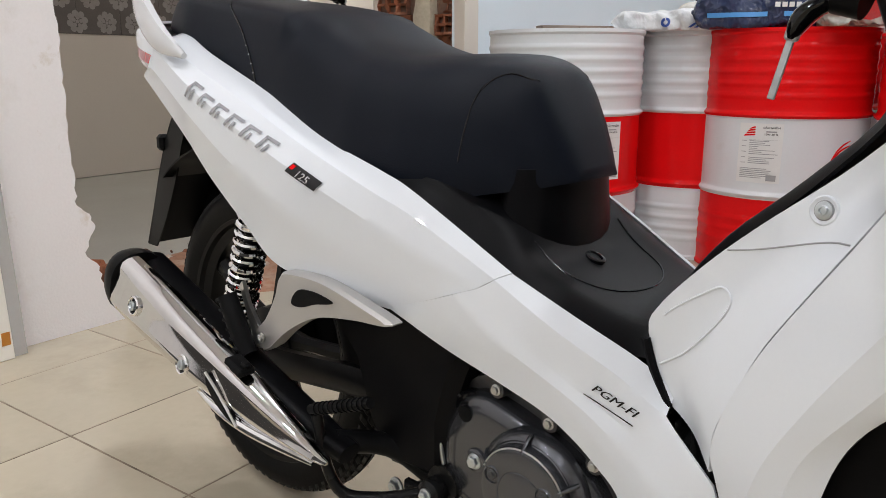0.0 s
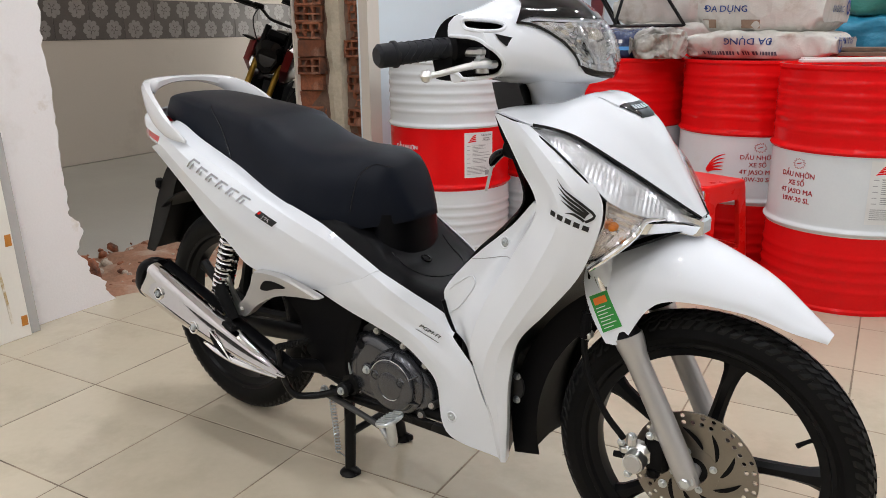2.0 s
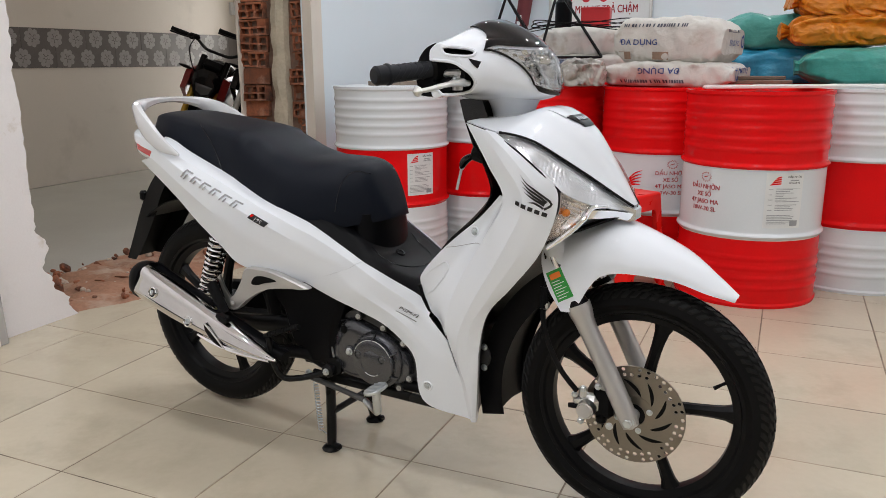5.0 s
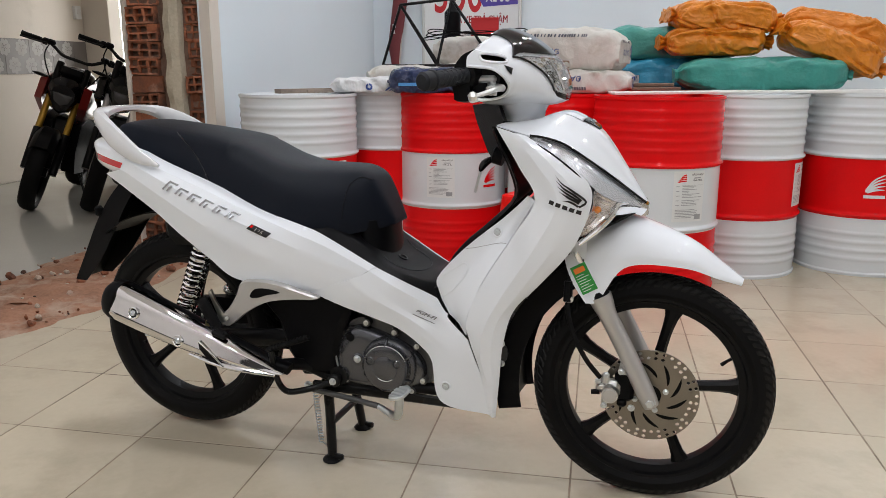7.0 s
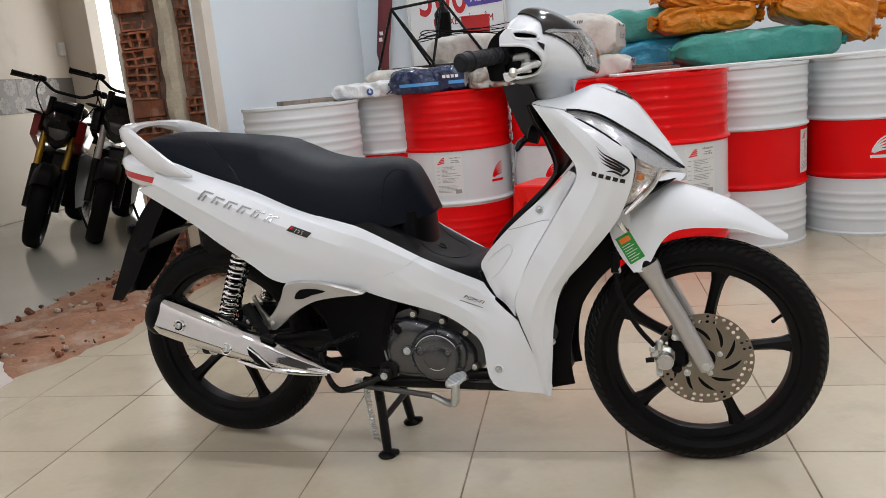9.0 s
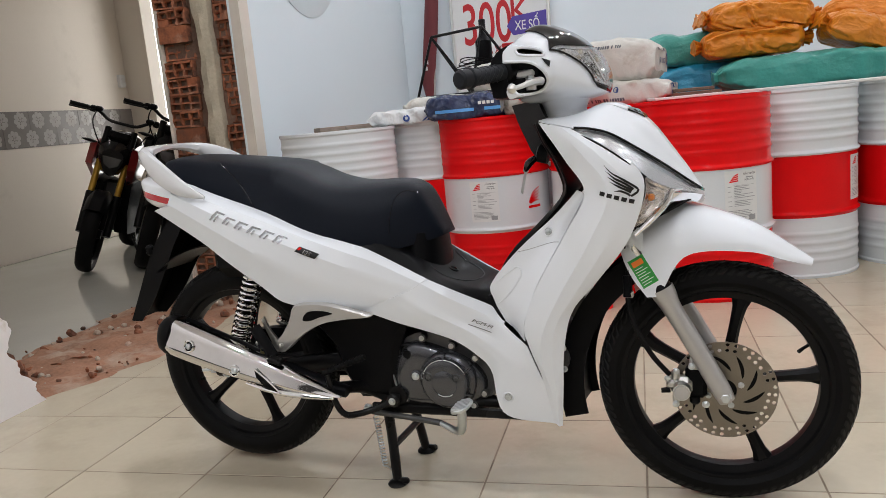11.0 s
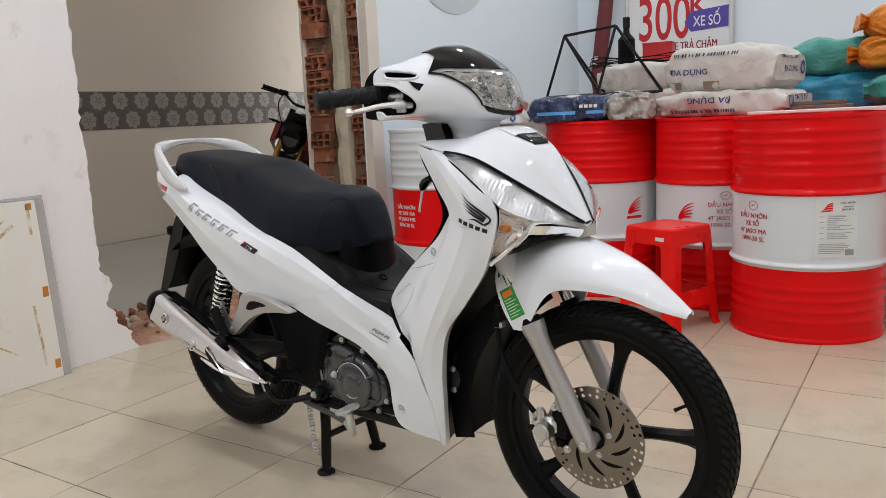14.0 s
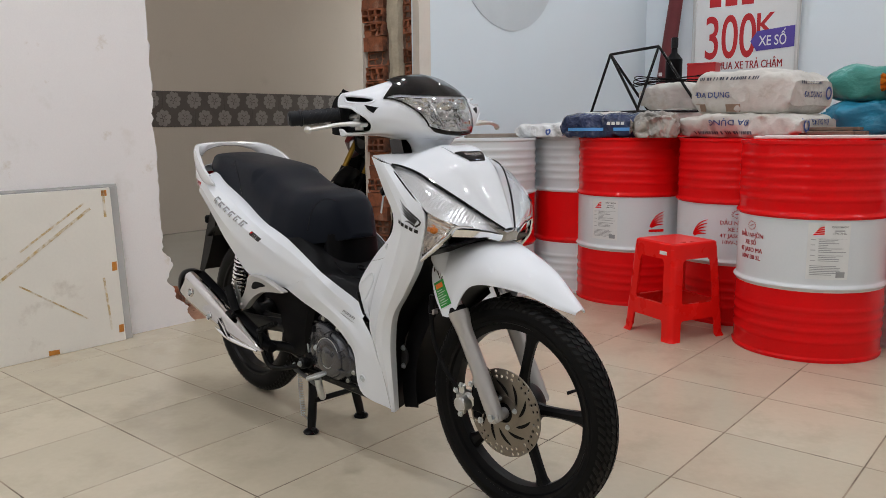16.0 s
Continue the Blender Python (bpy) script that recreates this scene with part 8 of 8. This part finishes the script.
def naked_bike(m, label, legs, shroud, steer, bars_z):
    """A naked motorcycle, its origin at the foot of the front wheel, x forward; the front end is turned by steer."""
    b = thing("parked_motorcycle", label, "motorcycle", m, "parked motorcycles")
    base, axis = Vector((-0.115, 0, 0.55)), Vector((-0.20, 0, 0.46))
    turned = Matrix.Translation(base) @ Matrix.Rotation(radians(steer), 4, axis) @ Matrix.Translation(-base)
    for name, x, at_, fat in (("front_wheel", 0.0, turned, 1.0), ("rear_wheel", -1.32, None, 1.25)):
        w = part(name, Form().loft([ring(x, 0.30, r, y * fat, 56) for r, y in ((0.222, -0.040), (0.245, -0.055), (0.272, -0.058), (0.290, -0.042), (0.299, -0.018), (0.300, 0), (0.299, 0.018), (0.290, 0.042), (0.272, 0.058), (0.245, 0.055), (0.222, 0.040))], False), RUBBER, b, "black tyre", at=at_)
        part("rim", Form().loft([ring(x, 0.30, r, y, 40) for r, y in ((0.228, -0.045), (0.21, -0.03), (0.21, 0.03), (0.228, 0.045))], False), SATIN_BLACK, w)
        for k in range(5):
            a = radians(20 + 72 * k)
            part("spoke", Form().tube([(x, 0, 0.30), (x + 0.212 * math.cos(a), 0, 0.30 + 0.212 * math.sin(a))], [0.02, 0.014], 8), SATIN_BLACK, w)
        part("hub", Form().rod((x, -0.06, 0.30), (x, 0.06, 0.30), 0.035), SATIN_BLACK, w)
        part("brake_disc", Form().loft([ring(x, 0.30, r, y, 40) for r, y in ((0.06, -0.070), (0.13, -0.070), (0.13, -0.066), (0.06, -0.066))], False), DISC, w)
    for s in (-1, 1):
        leg = part("fork_slider", Form().tube([(0.0, s * 0.095, 0.29), (-0.055, s * 0.095, 0.42), (-0.128, s * 0.095, 0.585)], [0.028, 0.031, 0.033], 16), SATIN_BLACK, b, at=turned)
        part("fork_tube", Form().tube([(-0.125, s * 0.095, 0.58), (-0.235, s * 0.095, 0.835)], [0.024, 0.024], 16), legs, leg, "gold fork tube" if legs is GOLD else "grey fork tube")
        part("fork_top", Form().tube([(-0.232, s * 0.095, 0.83), (-0.34, s * 0.095, 1.08)], [0.030, 0.026], 14), SATIN_BLACK, leg)
        part("caliper", Form().box((-0.085, s * 0.085, 0.36), (0.06, 0.04, 0.11), 0.012), SATIN_BLACK, leg)
        bar = part("handlebar_half", Form().tube(spline([(-0.33, 0, bars_z - 0.06), (-0.33, s * 0.10, bars_z - 0.055), (-0.34, s * 0.19, bars_z - 0.005), (-0.37, s * 0.28, bars_z)], 12), 0.0125, 10), STEEL_BLACK, b, at=turned)
        part("grip", Form().tube([(-0.368, s * 0.27, bars_z), (-0.39, s * 0.40, bars_z - 0.002), (-0.391, s * 0.405, bars_z - 0.002)], [0.018, 0.018, 0.022], 14), RUBBER, bar)
        part("switch_box", Form().box((-0.352, s * 0.235, bars_z), (0.05, 0.05, 0.05), 0.012).box((-0.32, s * 0.19, bars_z + 0.01), (0.07, 0.06, 0.04), 0.012), BLACK, bar)
        part("lever", Form().tube(spline([(-0.325, s * 0.21, bars_z - 0.005), (-0.285, s * 0.27, bars_z - 0.012), (-0.315, s * 0.40, bars_z - 0.018)], 10), 0.0065, 8), STEEL_BLACK, bar)
        part("cable", Form().tube(spline([(-0.31, s * 0.20, bars_z), (-0.22, s * 0.20, bars_z - 0.09), (-0.20, s * 0.13, bars_z - 0.22), (-0.27, s * 0.06, bars_z - 0.30)], 16), 0.005, 6), RUBBER, bar)
        part("turn_signal", Form().tube(spline([(-0.26, s * 0.11, 0.95), (-0.245, s * 0.17, 0.955), (-0.235, s * 0.25, 0.957)], 8), [0.008, 0.008, 0.012, 0.018, 0.022, 0.022, 0.016, 0.006], 10, flat=0.6), BLACK, b, at=turned)
        part("tank_shroud", Form().loft([[(-0.28, s * 0.11, 0.66), (-0.15, s * 0.13, 0.80), (-0.22, s * 0.13, 0.965), (-0.42, s * 0.15, 0.99), (-0.62, s * 0.15, 0.92), (-0.52, s * 0.13, 0.70)], [(-0.28, s * 0.15, 0.69), (-0.18, s * 0.185, 0.80), (-0.24, s * 0.185, 0.945), (-0.42, s * 0.205, 0.96), (-0.60, s * 0.19, 0.90), (-0.50, s * 0.17, 0.73)]]), shroud, b, "dark red side shroud" if shroud is DARK_RED else "black side shroud", 50)
        part("belly_panel", Form().loft([[(x, s * y, z) for x, z in ((-0.30, 0.66), (-0.52, 0.70), (-0.86, 0.62), (-0.90, 0.40), (-0.70, 0.24), (-0.42, 0.26), (-0.30, 0.44))] for y in (0.05, 0.13, 0.15)]), BLACK, b)
    part("fender", Form().sheet([[((0.325 - 0.05 * (abs(y) > 0.05)) * math.cos(a), y, 0.30 + (0.325 - 0.05 * (abs(y) > 0.05)) * math.sin(a)) for a in np.radians(np.linspace(40, 165, 14))] for y in (-0.078, -0.045, 0, 0.045, 0.078)], 18, 11, 0.004), BLACK, b, at=turned)
    h = part("headlight", Form().loft([[(x, y * k, 0.86 + z * k + dz) for y, z in ((-0.115, 0.02), (-0.105, 0.09), (-0.05, 0.135), (0.05, 0.135), (0.105, 0.09), (0.115, 0.02), (0.065, -0.105), (0, -0.135), (-0.065, -0.105))] for x, k, dz in ((-0.34, 0.8, 0.02), (-0.26, 0.98, 0.0), (-0.17, 1.0, 0.0), (-0.125, 0.72, -0.02))]), BLACK_LACQUER, b, "gloss black headlight unit", at=turned)
    part("headlight_lens", Form().loft([[(x, y * k, 0.845 + z * k) for y, z in ((-0.075, 0.035), (0.075, 0.035), (0.055, -0.030), (0, -0.060), (-0.055, -0.030))] for x, k in ((-0.150, 1.0), (-0.124, 0.92), (-0.119, 0.7))]), SMOKED, h)
    part("instrument", Form().box((0, 0, 0), (0.05, 0.16, 0.08), 0.02, pose(-0.29, 0, 1.03, 0, -35)), BLACK, b, at=turned)
    part("tank", Form().loft([[(x, y * w, z0 + z * hgt) for y, z in ((-1, 0), (-0.97, 0.45), (-0.75, 0.85), (-0.35, 1), (0.35, 1), (0.75, 0.85), (0.97, 0.45), (1, 0))] for x, w, z0, hgt in ((-0.36, 0.09, 0.86, 0.14), (-0.42, 0.14, 0.83, 0.23), (-0.52, 0.16, 0.80, 0.27), (-0.66, 0.14, 0.79, 0.24), (-0.80, 0.09, 0.78, 0.10))]), BLACK_LACQUER, b, "black fuel tank", 40)
    part("seat", Form().loft([[(x, y * w, z0 + z) for y, z in ((-1, 0), (-0.9, 0.045), (-0.5, 0.068), (0.5, 0.068), (0.9, 0.045), (1, 0))] for x, w, z0 in ((-0.74, 0.09, 0.80), (-0.95, 0.14, 0.78), (-1.2, 0.12, 0.84), (-1.45, 0.06, 0.90))]), SEAT, b, "", 50)
    part("engine", Form().box((-0.60, 0, 0.42), (0.42, 0.28, 0.30), 0.04).box((-0.48, 0, 0.60), (0.22, 0.18, 0.16), 0.02), ENGINE_DARK, b)
    part("exhaust", Form().tube(spline([(-0.36, -0.06, 0.52), (-0.32, -0.08, 0.32), (-0.55, -0.12, 0.25), (-1.0, -0.17, 0.32), (-1.4, -0.19, 0.45)], 20), [0.022] * 12 + [0.045] * 8, 12), SATIN_BLACK, b)
    for s in (-1, 1):
        part("swing_arm", Form().rod((-0.78, s * 0.10, 0.38), (-1.32, s * 0.10, 0.30), 0.025), SATIN_BLACK, b)
    part("tail", Form().loft([[(x, y, z) for y, z in ((-w, z0), (-w * 0.6, z0 + 0.07), (w * 0.6, z0 + 0.07), (w, z0))] for x, w, z0 in ((-1.1, 0.10, 0.72), (-1.5, 0.07, 0.84), (-1.6, 0.03, 0.88))]), BLACK, b)
    part("side_stand", Form().rod((-0.62, 0.12, 0.28), (-0.56, 0.24, 0.085), 0.010), STEEL_BLACK, b)
    return b


naked_bike(pose(-3.00, 3.03, 0, -18, 0, -68), "black and dark red motorcycle with a gold fork, side stand out", GOLD, DARK_RED, 8, 1.19)
naked_bike(pose(-2.52, 3.06, 0, -18, 0, -66), "black motorcycle with a grey fork, parked beside another", SILVER, BLACK_LACQUER, 8, 1.16)

# ---- lamps in the ceiling ----
TUBE = glow("lamp_diffuser", (1.0, 0.98, 0.94), 6.0)
# the fittings next door are added too, round its unseen lamps
for x, y in LAMPS + ADDED_FAR_LAMPS:
    d = thing("downlight", "round white recessed ceiling downlight", "ceiling light", pose(x, y, ROOM_H), "downlights")
    part("ring", Form().lathe([(0.052, 0.0), (0.068, 0.0), (0.068, -0.006), (0.054, -0.012), (0.052, -0.004)], 28, caps=False), CEIL, d)
    part("diffuser", Form().lathe([(0.052, -0.003), (0.001, -0.003)], 24, caps=False), TUBE, d)
sw = thing("switch_box", "small white switch box on the cream wall", "switch", pose(-4.14, 5.40, 1.57))
part("case", Form().box((0, 0, 0), (0.05, 0.09, 0.13), 0.006), PAPER, sw)
part("rocker", Form().box((0.027, 0, 0.01), (0.006, 0.05, 0.05), 0.002), WHITE_STRIP, sw)


# ---- pieces of walls and floors ----
def piece_mesh(name, f, material):
    me = f.mesh(name, material, 30)
    return me


tile_me = piece_mesh("floor_tile", Form().box((0, 0, -0.004), (G - 0.0040, G - 0.0040, 0.008), 0.0010), TILE)
rest = Form()
rnd = random.Random(2)
for i in range(-4, 13):
    for j in range(-13, 13):
        x, y = X0 + (i + 0.5) * G, Y0 + (j + 0.5) * G
        if y > YB or x > XR or x < -1.2 or y < YF:
            continue
        dz = rnd.uniform(-0.0006, 0.0003)
        if -4 <= i <= 7 and -5 <= j <= 9:
            t = new("floor_tile", tile_me)
            t.parent = floor
            t.matrix_basis = pose(x, y, dz, rnd.uniform(-0.08, 0.08), rnd.uniform(-0.08, 0.08), 90 * rnd.randrange(4))
        else:
            rest.box((x, y, -0.004 + dz), (G - 0.0040, G - 0.0040, 0.008), 0.0010)
tagged(part("floor_tiles", rest, TILE, floor), kind="stuff")

DARK_MORTAR = mat("brown_mortar", (0.17, 0.105, 0.075), 0.95, vary=0.3, scale=14, fine=80, bump=0.006)
PALE_MORTAR = mat("pale_mortar", (0.47, 0.415, 0.315), 0.9, vary=0.2, scale=10, fine=70, bump=0.005)
# hollow bricks of the cut wall
jamb = structure("jamb", Form().box((-1.140, 1.932, ROOM_H / 2), (0.425, 0.012, ROOM_H), 0.001), DARK_MORTAR, "rough jamb of broken hollow bricks and mortar", "jamb")


def hollow(w, h, nx, nz, depth, seed):
    """The broken end of a hollow brick: a frame of clay round open cells."""
    r = random.Random(seed)
    xs, zs = [-w / 2], [-h / 2]
    for i in range(nx):
        xs += [xs[-1] + 0.011, xs[-1] + 0.011 + (w - 0.011 * (nx + 1)) / nx]
    xs.append(w / 2)
    for i in range(nz):
        zs += [zs[-1] + 0.010, zs[-1] + 0.010 + (h - 0.010 * (nz + 1)) / nz]
    zs.append(h / 2)
    f = Form()
    X, Z = len(xs), len(zs)
    y = lambda i, j: 0.010 * r.uniform(-1, 1) if 0 < i < X - 1 and 0 < j < Z - 1 else 0.004 * r.uniform(-1, 1)
    v = [(xs[i] + r.uniform(-0.002, 0.002), y(i, j), zs[j] + r.uniform(-0.0015, 0.0015)) for i in range(X) for j in range(Z)]
    q = []
    for i in range(X - 1):
        for j in range(Z - 1):
            a = (i * Z + j, (i + 1) * Z + j, (i + 1) * Z + j + 1, i * Z + j + 1)
            if i % 2 and j % 2 and r.random() < 0.9:
                k = len(v)
                v += [(v[n][0], v[n][1] + depth, v[n][2]) for n in a]
                q += [(a[n], a[(n + 1) % 4], k + (n + 1) % 4, k + n) for n in range(4)] + [(k, k + 1, k + 2, k + 3)]
            else:
                q.append(a)
    k = len(v)
    edge = [j for j in range(Z)] + [i * Z + Z - 1 for i in range(1, X)] + [(X - 1) * Z + j for j in range(Z - 2, -1, -1)] + [i * Z for i in range(X - 2, 0, -1)]
    v += [(v[n][0], 0.055, v[n][2]) for n in edge]
    q += [(edge[n], edge[(n + 1) % len(edge)], k + (n + 1) % len(edge), k + n) for n in range(len(edge))]
    return f.add(v, q)


wide = [piece_mesh("brick", hollow(0.178, 0.085, 3, 2, 0.05, s), BRICK) for s in range(6)]
narrow = [piece_mesh("brick", hollow(0.092, 0.085, 2, 2, 0.05, s + 20), BRICK) for s in range(5)]
solid = [piece_mesh("brick", hollow(0.178, 0.085, 0, 0, 0.02, s + 40), BRICK) for s in range(3)]
rnd = random.Random(8)
for k in range(37):
    z = 0.045 + 0.0885 * k
    for me, x, w in (((rnd.choice(wide) if rnd.random() < 0.55 else rnd.choice(solid)), -1.262, 0.18), (rnd.choice(narrow), -0.975, 0.09)):
        b = new("brick", me)
        b.parent = jamb
        b.matrix_basis = pose(x + rnd.uniform(-0.007, 0.012), 1.910 + rnd.uniform(-0.022, 0.016), z + rnd.uniform(-0.004, 0.004), rnd.uniform(-7, 7), rnd.uniform(-3, 3), rnd.uniform(-10, 10))
part("plaster_edge", Form().loft([[(x + 0.003 * noise.noise((z * 6, x, 2)), y, z) for x, y in ((-1.366, 1.955), (-1.366, 1.896 + 0.006 * noise.noise((z * 8, 1, 1))), (-1.350, 1.892 + 0.008 * noise.noise((z * 11, 4, 1))), (-1.346 + 0.006 * noise.noise((z * 15, 2, 5)), 1.955))] for z in np.linspace(0, ROOM_H, 120)]), CREAM, jamb, "thin plaster edge of the cut wall")
# ragged plaster running down between them
rows = []
for i in range(90):
    z = ROOM_H * i / 89
    a, b = -1.135 + 0.018 * noise.noise((z * 4, 0, 1)) + 0.012 * noise.noise((z * 13, 5, 1)), -1.032 + 0.014 * noise.noise((z * 5, 0, 7)) + 0.01 * noise.noise((z * 16, 2, 7))
    rows.append([(a, 1.935, z), (a + 0.01, 1.885 + 0.012 * noise.noise((z * 9, 3, 3)), z), ((a + b) / 2, 1.872 + 0.01 * noise.noise((z * 7, 3, 8)), z), (b - 0.01, 1.886, z), (b, 1.935, z)])
part("plaster_seam", Form().loft(rows, caps=False, closed=False), PALE_MORTAR, jamb, "ragged pale mortar seam")

# patterned tile band of the room next door
BAND = mat("taupe_band_tile", (0.16, 0.145, 0.135), 0.3, vary=0.1, scale=8, island=0.06)
PETAL = mat("pale_petal_glaze", (0.36, 0.345, 0.325), 0.35, vary=0.12, scale=20)
band_me = piece_mesh("band_tile", Form().box((0, 0, 0), (0.010, 0.318, 0.318), 0.002), BAND)
for k in range(22):
    t = new("band_tile", band_me)
    t.parent = next_wall
    t.matrix_basis = pose(-4.147, -1.1 + 0.160 + 0.320 * k, 1.125)
f = Form()
octo = [(math.cos(2 * math.pi * i / 8), math.sin(2 * math.pi * i / 8)) for i in range(8)]
for k in range(60):
    y = -1.1 + 0.1067 * k
    z = 1.125 + (0.08 if k % 2 else -0.08)
    for r, n, s in ((0.054, 8, 0.0235), (0.027, 5, 0.0145), (0.0, 1, 0.012)):
        for i in range(n):
            a = 2 * math.pi * i / n + 0.2
            cy, cz = y + r * math.cos(a), z + r * math.sin(a)
            if abs(cz - 1.125) > 0.150:
                continue
            f.add([(-4.1405, cy + s * p, cz + s * q) for p, q in octo], [tuple(range(8))])
tagged(part("petal_pattern", f, PETAL, next_wall, "pale flower pattern"), kind="stuff")
